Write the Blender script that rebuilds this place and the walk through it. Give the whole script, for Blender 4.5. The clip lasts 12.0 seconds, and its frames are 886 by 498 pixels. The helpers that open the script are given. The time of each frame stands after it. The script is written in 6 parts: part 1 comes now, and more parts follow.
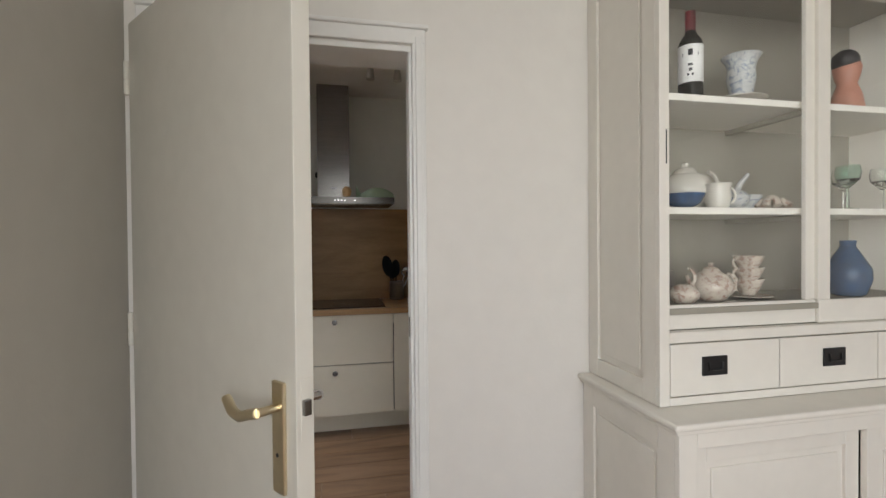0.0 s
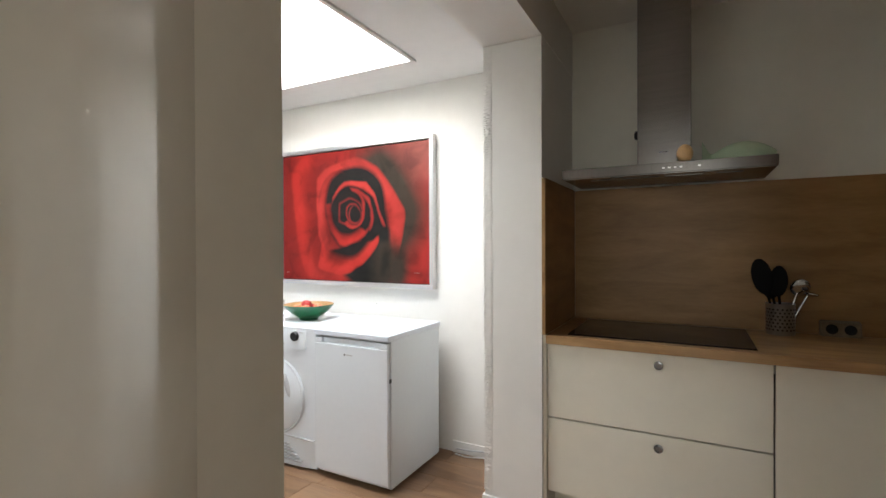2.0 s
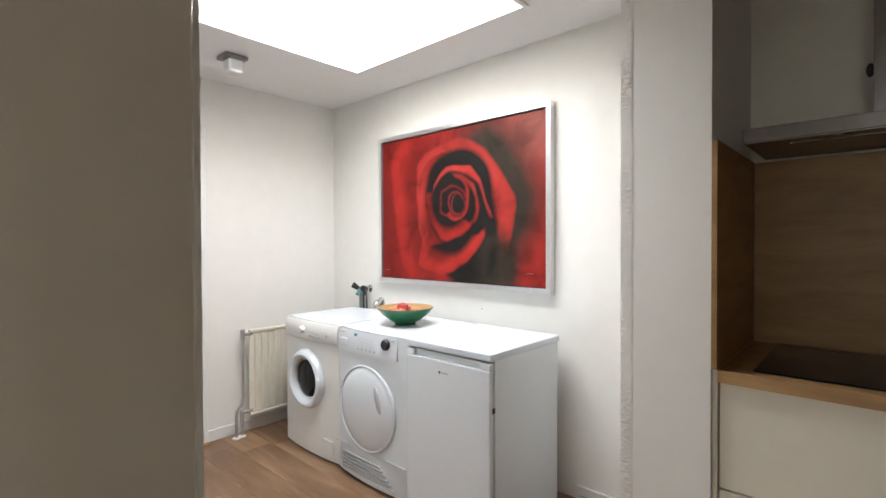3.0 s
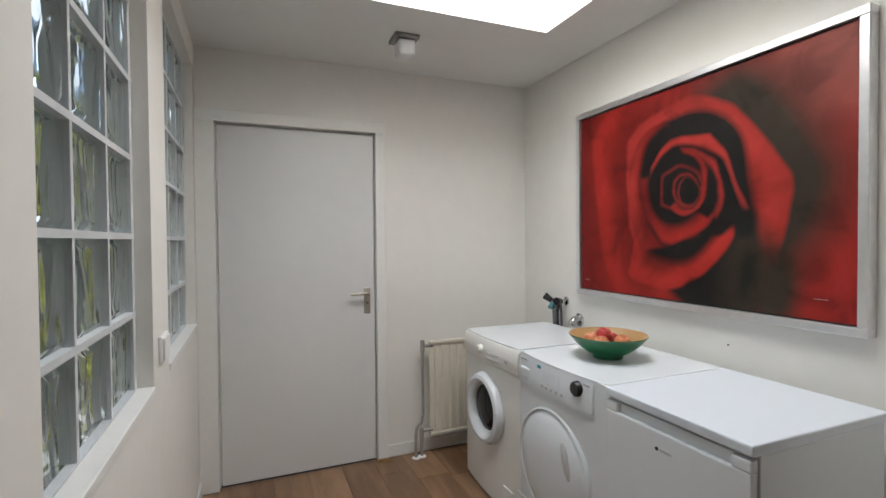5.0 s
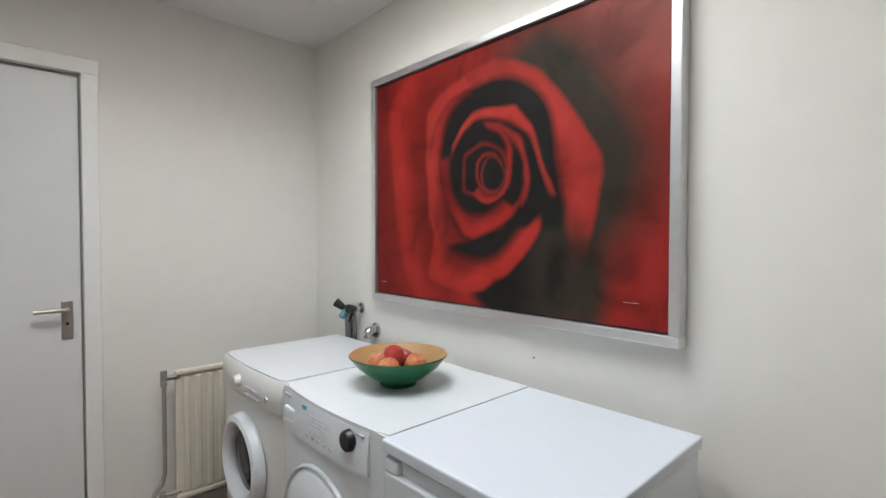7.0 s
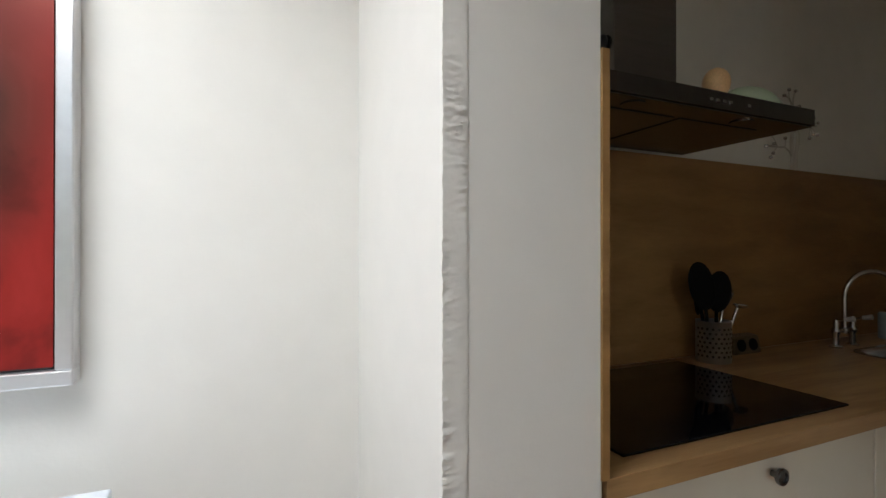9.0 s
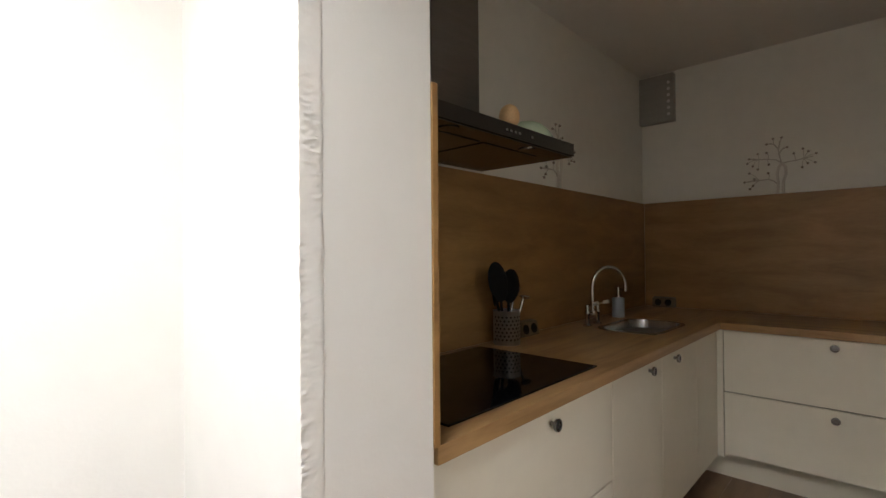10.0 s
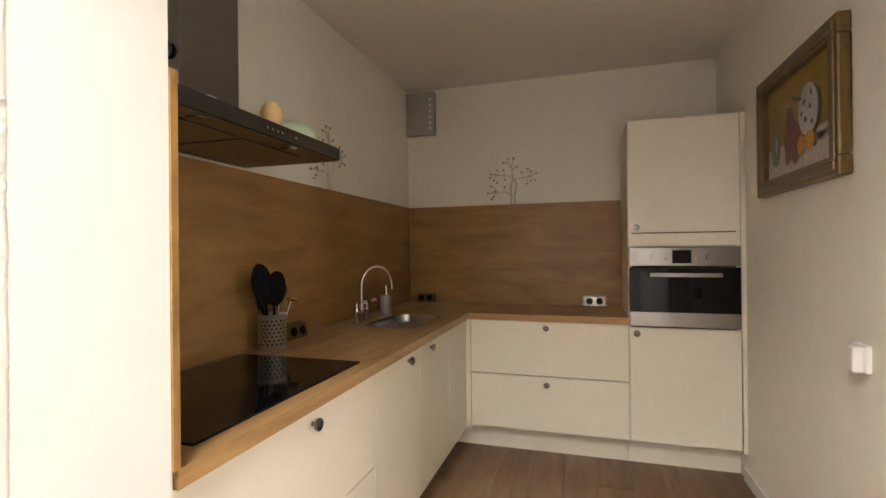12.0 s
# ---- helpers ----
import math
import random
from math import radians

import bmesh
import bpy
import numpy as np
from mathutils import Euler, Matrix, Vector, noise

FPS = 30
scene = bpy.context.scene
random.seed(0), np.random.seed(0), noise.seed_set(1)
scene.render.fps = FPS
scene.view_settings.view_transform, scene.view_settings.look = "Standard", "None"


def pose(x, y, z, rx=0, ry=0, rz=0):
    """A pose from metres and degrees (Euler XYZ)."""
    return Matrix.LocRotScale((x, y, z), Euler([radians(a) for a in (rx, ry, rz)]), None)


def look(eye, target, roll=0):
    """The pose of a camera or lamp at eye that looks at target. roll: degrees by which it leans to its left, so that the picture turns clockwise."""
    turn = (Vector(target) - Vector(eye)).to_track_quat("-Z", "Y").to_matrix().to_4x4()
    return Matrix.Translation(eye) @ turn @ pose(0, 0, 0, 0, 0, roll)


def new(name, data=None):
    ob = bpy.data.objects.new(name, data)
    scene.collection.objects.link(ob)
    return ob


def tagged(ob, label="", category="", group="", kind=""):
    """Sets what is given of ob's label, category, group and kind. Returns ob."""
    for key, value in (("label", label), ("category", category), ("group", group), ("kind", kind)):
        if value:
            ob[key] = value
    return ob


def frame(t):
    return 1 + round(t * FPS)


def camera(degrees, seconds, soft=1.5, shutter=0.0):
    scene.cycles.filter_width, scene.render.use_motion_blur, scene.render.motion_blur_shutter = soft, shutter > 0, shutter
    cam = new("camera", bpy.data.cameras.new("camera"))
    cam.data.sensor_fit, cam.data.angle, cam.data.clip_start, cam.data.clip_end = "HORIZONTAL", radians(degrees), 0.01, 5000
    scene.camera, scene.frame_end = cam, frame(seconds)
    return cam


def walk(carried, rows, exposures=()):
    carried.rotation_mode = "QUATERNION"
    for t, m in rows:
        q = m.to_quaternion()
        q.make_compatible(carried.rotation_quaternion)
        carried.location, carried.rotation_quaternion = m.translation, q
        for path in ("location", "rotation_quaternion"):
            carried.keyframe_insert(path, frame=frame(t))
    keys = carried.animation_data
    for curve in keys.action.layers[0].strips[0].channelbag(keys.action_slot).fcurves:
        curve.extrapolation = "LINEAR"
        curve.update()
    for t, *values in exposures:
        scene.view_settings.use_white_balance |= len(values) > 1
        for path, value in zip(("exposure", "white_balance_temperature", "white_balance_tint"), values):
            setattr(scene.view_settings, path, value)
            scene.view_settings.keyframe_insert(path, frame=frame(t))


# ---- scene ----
cam = camera(86.4, 12.0)
PATH = [
    (0, (0.041, -3.388, 1.374), (0.469, -1.434, 1.347), -0.5),
    (0.5, (0.203, -3.063, 1.366), (0.53, -1.09, 1.335), -0.3),
    (1, (0.319, -2.758, 1.386), (0.174, -0.763, 1.349), -0.2),
    (1.5, (0.231, -2.496, 1.403), (-0.392, -0.596, 1.353), -0.3),
    (2, (0.138, -2.229, 1.337), (-0.804, -0.464, 1.325), -0.2),
    (2.5, (0.029, -1.978, 1.325), (-1.142, -0.356, 1.309), 0.1),
    (3, (-0.111, -1.749, 1.331), (-1.463, -0.275, 1.303), -0.2),
    (3.5, (-0.287, -1.551, 1.331), (-1.777, -0.217, 1.3), -0.3),
    (5.3, (-0.542, -1.253, 1.369), (-2.428, -0.587, 1.334), -0.5),
    (5.5, (-0.554, -1.229, 1.364), (-2.45, -0.592, 1.331), -0.5),
    (6, (-0.646, -1.152, 1.364), (-2.538, -0.505, 1.33), -0.5),
    (6.5, (-0.817, -1.005, 1.356), (-2.604, -0.107, 1.32), -0.3),
    (7, (-0.897, -0.815, 1.34), (-2.362, 0.546, 1.293), -0.0),
    (7.5, (-0.92, -0.679, 1.337), (-1.841, 1.096, 1.299), 0.5),
    (7.7, (-0.919, -0.659, 1.34), (-1.593, 1.223, 1.312), 0.6),
    (9.3, (-1.135, -0.653, 1.308), (-0.085, 1.049, 1.328), -0.3),
    (9.5, (-1.163, -0.672, 1.314), (0.032, 0.932, 1.328), -0.4),
    (10, (-1.195, -0.692, 1.311), (0.263, 0.677, 1.327), -0.5),
    (10.5, (-1.197, -0.697, 1.316), (0.434, 0.461, 1.331), -0.5),
    (11, (-1.198, -0.721, 1.324), (0.555, 0.243, 1.332), -0.6),
    (11.5, (-1.197, -0.737, 1.323), (0.647, 0.038, 1.328), -0.6),
    (12, (-1.194, -0.752, 1.318), (0.718, -0.169, 1.323), -0.6),
]
EXPOSURE = [(0, 0.45, 6050, 11), (0.5, 0.45, 5950, 9), (1.0, 0.42, 6150, 10), (1.5, 0.35, 6250, 11), (2.0, 0.75, 6250, 10), (3.0, 0.5, 6300, 11), (3.5, 0.28, 6300, 10), (5.5, -0.4, 6400, 11), (6.0, -0.4, 6400, 12), (7.0, -0.25, 6250, 9), (7.7, -0.2, 6150, 9), (9.3, 0.35, 6150, 10), (10.0, 0.85, 6450, 12), (10.5, 1.3, 6700, 14), (12.0, 1.95, 7050, 15)]
walk(cam, [(t, look(eye, target, roll)) for t, eye, target, roll in PATH], EXPOSURE)

# ---------------------------------------------------------------- world and light
world = bpy.data.worlds.new("world")
scene.world = world
world.use_nodes = True
wn = world.node_tree.nodes
sky = wn.new("ShaderNodeTexSky")
sky.sky_type, sky.sun_disc = "NISHITA", False
sky.sun_elevation, sky.sun_rotation = radians(50), radians(0)
wn["Background"].inputs["Strength"].default_value = 0.15
world.node_tree.links.new(sky.outputs[0], wn["Background"].inputs["Color"])


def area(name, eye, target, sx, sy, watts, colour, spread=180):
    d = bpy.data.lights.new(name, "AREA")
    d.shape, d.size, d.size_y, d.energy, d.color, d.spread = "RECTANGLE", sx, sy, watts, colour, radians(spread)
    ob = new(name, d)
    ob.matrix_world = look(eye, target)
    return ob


area("skylight_daylight", (-1.95, -0.42, 3.00), (-1.95, -0.4199, 0), 1.2, 1.04, 50, (0.96, 0.98, 1.0))
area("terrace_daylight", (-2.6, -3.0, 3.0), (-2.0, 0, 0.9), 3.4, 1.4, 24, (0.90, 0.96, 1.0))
area("garden_window_daylight", (-0.60, -4.95, 1.55), (6, -4.95, 1.5), 1.5, 1.6, 32, (1.0, 0.96, 0.90))
# lamp in an invented south window, added to brighten the kitchen through the doorway
area("added_window_daylight", (0.45, -6.0, 1.5), (0.45, 0, 1.2), 1.8, 1.6, 28, (1.0, 0.955, 0.89))
sun = new("sun", bpy.data.lights.new("sun", "SUN"))
sun.data.energy, sun.data.angle, sun.data.color = 4.2, radians(10), (1.0, 0.96, 0.88)
sun.matrix_world = look((0, 10, 12), (0, 0, 0))

# ---------------------------------------------------------------- materials


def mat(name, colour, rough=0.5, metal=0.0, vary=0.05, scale=8.0, bump=0.0, bump_scale=60.0, spec=0.5, coat=0.0, stretch=None):
    """Painted or plain surface with two scales of variation and a fine relief."""
    m = bpy.data.materials.new(name)
    m.use_nodes = True
    n, l = m.node_tree.nodes, m.node_tree.links
    b = n["Principled BSDF"]
    b.inputs["Roughness"].default_value = rough
    b.inputs["Metallic"].default_value = metal
    b.inputs["Specular IOR Level"].default_value = spec
    b.inputs["Coat Weight"].default_value = coat
    tc = n.new("ShaderNodeTexCoord")
    mp = n.new("ShaderNodeMapping")
    if stretch:
        mp.inputs["Scale"].default_value = stretch
    l.new(tc.outputs["Object"], mp.inputs[0])
    n1, n2 = n.new("ShaderNodeTexNoise"), n.new("ShaderNodeTexNoise")
    n1.inputs["Scale"].default_value, n2.inputs["Scale"].default_value = scale * 0.25, scale * 4
    n1.inputs["Detail"].default_value, n2.inputs["Detail"].default_value = 3, 4
    l.new(mp.outputs[0], n1.inputs["Vector"])
    l.new(mp.outputs[0], n2.inputs["Vector"])
    mx = n.new("ShaderNodeMath")
    mx.operation = "ADD"
    l.new(n1.outputs[0], mx.inputs[0])
    l.new(n2.outputs[0], mx.inputs[1])
    rp = n.new("ShaderNodeValToRGB")
    rp.color_ramp.elements[0].position, rp.color_ramp.elements[1].position = 0.35, 0.65
    half = n.new("ShaderNodeMath")
    half.operation = "MULTIPLY"
    half.inputs[1].default_value = 0.5
    l.new(mx.outputs[0], half.inputs[0])
    l.new(half.outputs[0], rp.inputs[0])
    rp.color_ramp.elements[0].color = [c * (1 - vary) for c in colour] + [1]
    rp.color_ramp.elements[1].color = [min(1, c * (1 + vary)) for c in colour] + [1]
    l.new(rp.outputs[0], b.inputs["Base Color"])
    if bump:
        nb = n.new("ShaderNodeTexNoise")
        nb.inputs["Scale"].default_value, nb.inputs["Detail"].default_value = bump_scale, 5
        l.new(mp.outputs[0], nb.inputs["Vector"])
        bp = n.new("ShaderNodeBump")
        bp.inputs["Strength"].default_value, bp.inputs["Distance"].default_value = bump, 0.004
        l.new(nb.outputs[0], bp.inputs["Height"])
        l.new(bp.outputs[0], b.inputs["Normal"])
    return m


def wood(name, dark, light, along=(1, 12, 12), rough=0.45, scale=2.2, rand=0.0, knots=True):
    """Wood grain that runs along one axis, with knots and a tint of its own for each board."""
    m = bpy.data.materials.new(name)
    m.use_nodes = True
    n, l = m.node_tree.nodes, m.node_tree.links
    b = n["Principled BSDF"]
    tc, mp = n.new("ShaderNodeTexCoord"), n.new("ShaderNodeMapping")
    mp.inputs["Scale"].default_value = along
    l.new(tc.outputs["Object"], mp.inputs[0])
    info = n.new("ShaderNodeObjectInfo")
    off = n.new("ShaderNodeVectorMath")
    off.operation = "ADD"
    l.new(mp.outputs[0], off.inputs[0])
    sc = n.new("ShaderNodeMath")
    sc.operation = "MULTIPLY"
    sc.inputs[1].default_value = 40.0 if rand else 0.0
    l.new(info.outputs["Random"], sc.inputs[0])
    l.new(sc.outputs[0], off.inputs[1])
    n1 = n.new("ShaderNodeTexNoise")
    n1.inputs["Scale"].default_value, n1.inputs["Detail"].default_value, n1.inputs["Distortion"].default_value = scale, 8, 0.6
    l.new(off.outputs[0], n1.inputs["Vector"])
    n2 = n.new("ShaderNodeTexNoise")
    n2.inputs["Scale"].default_value, n2.inputs["Detail"].default_value = scale * 9, 5
    l.new(off.outputs[0], n2.inputs["Vector"])
    ad = n.new("ShaderNodeMath")
    ad.operation = "MULTIPLY_ADD"
    ad.inputs[1].default_value = 0.22
    l.new(n2.outputs[0], ad.inputs[0])
    l.new(n1.outputs[0], ad.inputs[2])
    ad2 = n.new("ShaderNodeMath")
    ad2.operation = "MULTIPLY_ADD"
    ad2.inputs[1].default_value = rand
    l.new(info.outputs["Random"], ad2.inputs[0])
    l.new(ad.outputs[0], ad2.inputs[2])
    rp = n.new("ShaderNodeValToRGB")
    rp.color_ramp.elements[0].position, rp.color_ramp.elements[1].position = 0.45 + rand * 0.3, 0.9 + rand * 0.5
    rp.color_ramp.elements[0].color, rp.color_ramp.elements[1].color = (*dark, 1), (*light, 1)
    l.new(ad2.outputs[0], rp.inputs[0])
    out = rp.outputs[0]
    if knots:
        vo = n.new("ShaderNodeTexVoronoi")
        vo.inputs["Scale"].default_value = 2.4
        mk = n.new("ShaderNodeMapping")
        mk.inputs["Scale"].default_value = [0.55 if a == min(along) else 1.3 for a in along]
        l.new(tc.outputs["Object"], mk.inputs[0])
        l.new(mk.outputs[0], vo.inputs["Vector"])
        kr = n.new("ShaderNodeValToRGB")
        kr.color_ramp.elements[0].position, kr.color_ramp.elements[1].position = 0.015, 0.075
        kr.color_ramp.elements[0].color, kr.color_ramp.elements[1].color = (0.55, 0.5, 0.45, 1), (1, 1, 1, 1)
        l.new(vo.outputs["Distance"], kr.inputs[0])
        mm = n.new("ShaderNodeMix")
        mm.data_type, mm.blend_type = "RGBA", "MULTIPLY"
        mm.inputs["Factor"].default_value = 1.0
        l.new(out, mm.inputs["A"])
        l.new(kr.outputs[0], mm.inputs["B"])
        out = mm.outputs["Result"]
    l.new(out, b.inputs["Base Color"])
    b.inputs["Roughness"].default_value = rough
    bp = n.new("ShaderNodeBump")
    bp.inputs["Strength"].default_value, bp.inputs["Distance"].default_value = 0.2, 0.0006
    l.new(ad.outputs[0], bp.inputs["Height"])
    l.new(bp.outputs[0], b.inputs["Normal"])
    return m


def glass(name, colour=(1, 1, 1), rough=0.0, ior=1.45, wave=0.0):
    m = bpy.data.materials.new(name)
    m.use_nodes = True
    n, l = m.node_tree.nodes, m.node_tree.links
    b = n["Principled BSDF"]
    b.inputs["Base Color"].default_value = (*colour, 1)
    b.inputs["Roughness"].default_value, b.inputs["IOR"].default_value = rough, ior
    b.inputs["Transmission Weight"].default_value = 1.0
    if wave:
        tc = n.new("ShaderNodeTexCoord")
        mp = n.new("ShaderNodeMapping")
        mp.inputs["Scale"].default_value = (1.0, 1.0, 0.40)
        nz = n.new("ShaderNodeTexNoise")
        nz.inputs["Scale"].default_value, nz.inputs["Detail"].default_value, nz.inputs["Distortion"].default_value = 10, 0.5, 1.4
        bp = n.new("ShaderNodeBump")
        bp.inputs["Strength"].default_value, bp.inputs["Distance"].default_value = 1.0, wave
        info = n.new("ShaderNodeObjectInfo")
        off = n.new("ShaderNodeVectorMath")
        l.new(tc.outputs["Object"], mp.inputs[0])
        l.new(mp.outputs[0], off.inputs[0])
        l.new(info.outputs["Random"], off.inputs[1])
        l.new(off.outputs[0], nz.inputs["Vector"])
        l.new(nz.outputs[0], bp.inputs["Height"])
        l.new(bp.outputs[0], b.inputs["Normal"])
    return m


def ornament(name, ground, paint, scale):
    """Glazed porcelain with painted sprigs."""
    m = mat(name, ground, 0.18, vary=0.04)
    n, l = m.node_tree.nodes, m.node_tree.links
    b = n["Principled BSDF"]
    under = b.inputs["Base Color"].links[0].from_socket
    tc, nz = n.new("ShaderNodeTexCoord"), n.new("ShaderNodeTexNoise")
    nz.inputs["Scale"].default_value, nz.inputs["Detail"].default_value, nz.inputs["Distortion"].default_value = scale, 4, 1.5
    l.new(tc.outputs["Object"], nz.inputs["Vector"])
    rp = n.new("ShaderNodeValToRGB")
    rp.color_ramp.elements[0].position, rp.color_ramp.elements[1].position = 0.50, 0.64
    rp.color_ramp.elements[1].color = (0.6, 0.6, 0.6, 1)
    l.new(nz.outputs[0], rp.inputs[0])
    mx = n.new("ShaderNodeMix")
    mx.data_type = "RGBA"
    l.new(rp.outputs[0], mx.inputs["Factor"])
    l.new(under, mx.inputs["A"])
    mx.inputs["B"].default_value = (*paint, 1)
    l.new(mx.outputs["Result"], b.inputs["Base Color"])
    return m


def glow(name, colour, strength):
    m = bpy.data.materials.new(name)
    m.use_nodes = True
    b = m.node_tree.nodes["Principled BSDF"]
    b.inputs["Base Color"].default_value = (*colour, 1)
    b.inputs["Emission Color"].default_value = (*colour, 1)
    b.inputs["Emission Strength"].default_value = strength
    return m


M_WALL = mat("wall_plaster_white", (0.80, 0.78, 0.735), 0.75, vary=0.02, scale=3, bump=0.10, bump_scale=90)
M_DINWALL = mat("wall_plaster_dining", (0.78, 0.75, 0.70), 0.6, vary=0.025, scale=3, bump=0.12, bump_scale=70)
M_CEIL = mat("ceiling_paint", (0.78, 0.77, 0.75), 0.8, vary=0.02, scale=3, bump=0.08, bump_scale=120)
M_KWALL = mat("wall_plaster_kitchen", (0.82, 0.80, 0.71), 0.75, vary=0.025, scale=3, bump=0.10, bump_scale=90)
M_KCEIL = mat("ceiling_paint_kitchen", (0.79, 0.76, 0.69), 0.8, vary=0.02, scale=3, bump=0.08, bump_scale=120)
# wall colour lowered to stand for the shade beside the open door
M_SHADEWALL = mat("wall_plaster_shaded", (0.50, 0.475, 0.425), 0.7, vary=0.03, scale=3, bump=0.12, bump_scale=70)
M_CURB = mat("curb_cream", (0.78, 0.72, 0.62), 0.6, vary=0.02)
M_ROUGH = mat("rough_filler", (0.80, 0.78, 0.735), 0.7, vary=0.04, scale=10, bump=0.22, bump_scale=60)
M_TRIM = mat("trim_paint", (0.80, 0.79, 0.76), 0.38, vary=0.02, bump=0.05, bump_scale=25)
M_LEAF = mat("door_gloss_cream", (0.76, 0.73, 0.65), 0.09, vary=0.03, scale=4, bump=0.05, bump_scale=7, coat=0.3)
M_DOOR = mat("door_white", (0.70, 0.70, 0.69), 0.35, vary=0.015, scale=3, bump=0.06, bump_scale=30)
M_BRASS = mat("champagne_metal", (0.78, 0.68, 0.48), 0.28, 1.0, vary=0.06)
M_STEEL = mat("brushed_steel", (0.29, 0.28, 0.275), 0.24, 1.0, vary=0.08, scale=20, stretch=(1, 1, 14))
M_STEELH = mat("brushed_steel_flat", (0.34, 0.33, 0.32), 0.22, 1.0, vary=0.08, scale=20, stretch=(14, 1, 1))
M_HOOD = mat("hood_steel_dark", (0.17, 0.16, 0.15), 0.26, 1.0, vary=0.08, scale=20, stretch=(14, 1, 1))
M_SATIN = mat("satin_nickel", (0.50, 0.47, 0.41), 0.34, 0.8, vary=0.06)
M_CHROME = mat("chrome", (0.58, 0.57, 0.56), 0.10, 1.0, vary=0.03)
M_POT = mat("perforated_steel", (0.50, 0.49, 0.48), 0.28, 0.95, vary=0.06)
# cream bodies coloured dark so that the gaps between fronts look shaded
M_GAPSHADE = mat("carcase_gap_shade", (0.16, 0.14, 0.11), 0.6, vary=0.1)
M_PEWTER = mat("pewter", (0.22, 0.22, 0.22), 0.25, 1.0, vary=0.15, scale=40)
M_SINK = mat("sink_steel", (0.34, 0.33, 0.32), 0.24, 1.0, vary=0.08, scale=20)
M_ALU = mat("silver_frame", (0.72, 0.72, 0.73), 0.32, 0.9, vary=0.05)
M_BLACK = mat("black_plastic", (0.012, 0.012, 0.013), 0.35, vary=0.2)
M_NYLON = mat("black_nylon", (0.005, 0.005, 0.005), 0.7, vary=0.2, spec=0.12)
M_DARK = mat("dark_gap", (0.02, 0.02, 0.02), 0.8, vary=0.2)
M_GLASSBLACK = mat("black_ceramic_glass", (0.005, 0.005, 0.006), 0.05, vary=0.1, spec=0.24)
M_CREAM = mat("cabinet_cream", (0.79, 0.745, 0.625), 0.42, vary=0.02, scale=4, bump=0.03, bump_scale=200)
M_WHITEGOODS = mat("appliance_white", (0.70, 0.735, 0.765), 0.25, vary=0.012, coat=0.2)
M_WASHER = mat("appliance_ivory", (0.74, 0.735, 0.70), 0.28, vary=0.015, coat=0.2)
M_FRIDGETOP = mat("worktop_white", (0.655, 0.70, 0.755), 0.3, vary=0.015)
M_GREYGAP = mat("grey_plastic", (0.45, 0.45, 0.46), 0.45, vary=0.05)
M_RAD = mat("radiator_enamel", (0.74, 0.69, 0.58), 0.35, vary=0.04, scale=6)
M_COPPER = mat("pipe_grey_paint", (0.36, 0.34, 0.31), 0.45, 0.3, vary=0.15)
M_GREEN = mat("green_lacquer", (0.006, 0.105, 0.038), 0.3, vary=0.10, scale=14)
M_BAMBOO = mat("bamboo_inside", (0.40, 0.24, 0.10), 0.45, vary=0.12, scale=12, stretch=(1, 1, 9))
M_APPLE = mat("apple_red", (0.42, 0.045, 0.04), 0.3, vary=0.35, scale=14)
M_APPLE2 = mat("apple_blush", (0.55, 0.20, 0.09), 0.3, vary=0.35, scale=14)
# cabinet cream darkened: the dimness behind the panes is put into the colour
M_CABSHADE = mat("cabinet_inside_shaded_cream", (0.34, 0.32, 0.265), 0.55, vary=0.03, scale=5)
M_CABINET = mat("cabinet_painted_cream", (0.81, 0.775, 0.70), 0.42, vary=0.025, scale=5, bump=0.08, bump_scale=35)
M_MORTAR = mat("mortar_white", (0.58, 0.60, 0.61), 0.7, vary=0.05, scale=20, bump=0.15)
M_SOCKET = mat("socket_white", (0.80, 0.79, 0.77), 0.35, vary=0.02)
M_SOCKGREY = mat("socket_steel", (0.36, 0.34, 0.31), 0.40, 0.6, vary=0.05)
M_MINT = mat("mint_ceramic", (0.52, 0.65, 0.46), 0.25, vary=0.05)
M_EGG = mat("egg_ceramic", (0.72, 0.46, 0.22), 0.4, vary=0.12, scale=40)
M_PORC = mat("porcelain_white", (0.62, 0.59, 0.52), 0.2, vary=0.03)
M_PORCBLUE = ornament("porcelain_blue_ornament", (0.56, 0.57, 0.55), (0.08, 0.13, 0.26), 40)
M_PORCRED = ornament("porcelain_red_ornament", (0.56, 0.50, 0.42), (0.24, 0.08, 0.06), 52)
M_BLUEVASE = mat("blue_glaze", (0.045, 0.085, 0.16), 0.2, vary=0.4, scale=10)
M_BOTTLE = mat("bottle_dark_glass", (0.012, 0.012, 0.010), 0.08, vary=0.2)
M_PAPER = mat("label_paper", (0.80, 0.79, 0.76), 0.6, vary=0.02)
M_PINK = mat("salmon_ceramic", (0.48, 0.22, 0.15), 0.4, vary=0.1)
M_TREE = mat("wall_tree_wire", (0.54, 0.50, 0.42), 0.4, 0.6, vary=0.1)
M_TREEW = mat("wall_tree_trunk", (0.66, 0.62, 0.53), 0.5, vary=0.05)
M_BEAD = mat("bead_mirror", (0.55, 0.52, 0.48), 0.12, 0.9, vary=0.3)
M_VENT = mat("vent_grey", (0.42, 0.41, 0.38), 0.45, 0.4, vary=0.1, scale=12, stretch=(1, 1, 8))
M_FRAMEGOLD = mat("old_gilt_frame", (0.14, 0.085, 0.027), 0.42, 0.35, vary=0.3, scale=14)
M_FRAMEDARK = mat("old_frame_dark", (0.12, 0.085, 0.045), 0.45, 0.1, vary=0.3, scale=14)
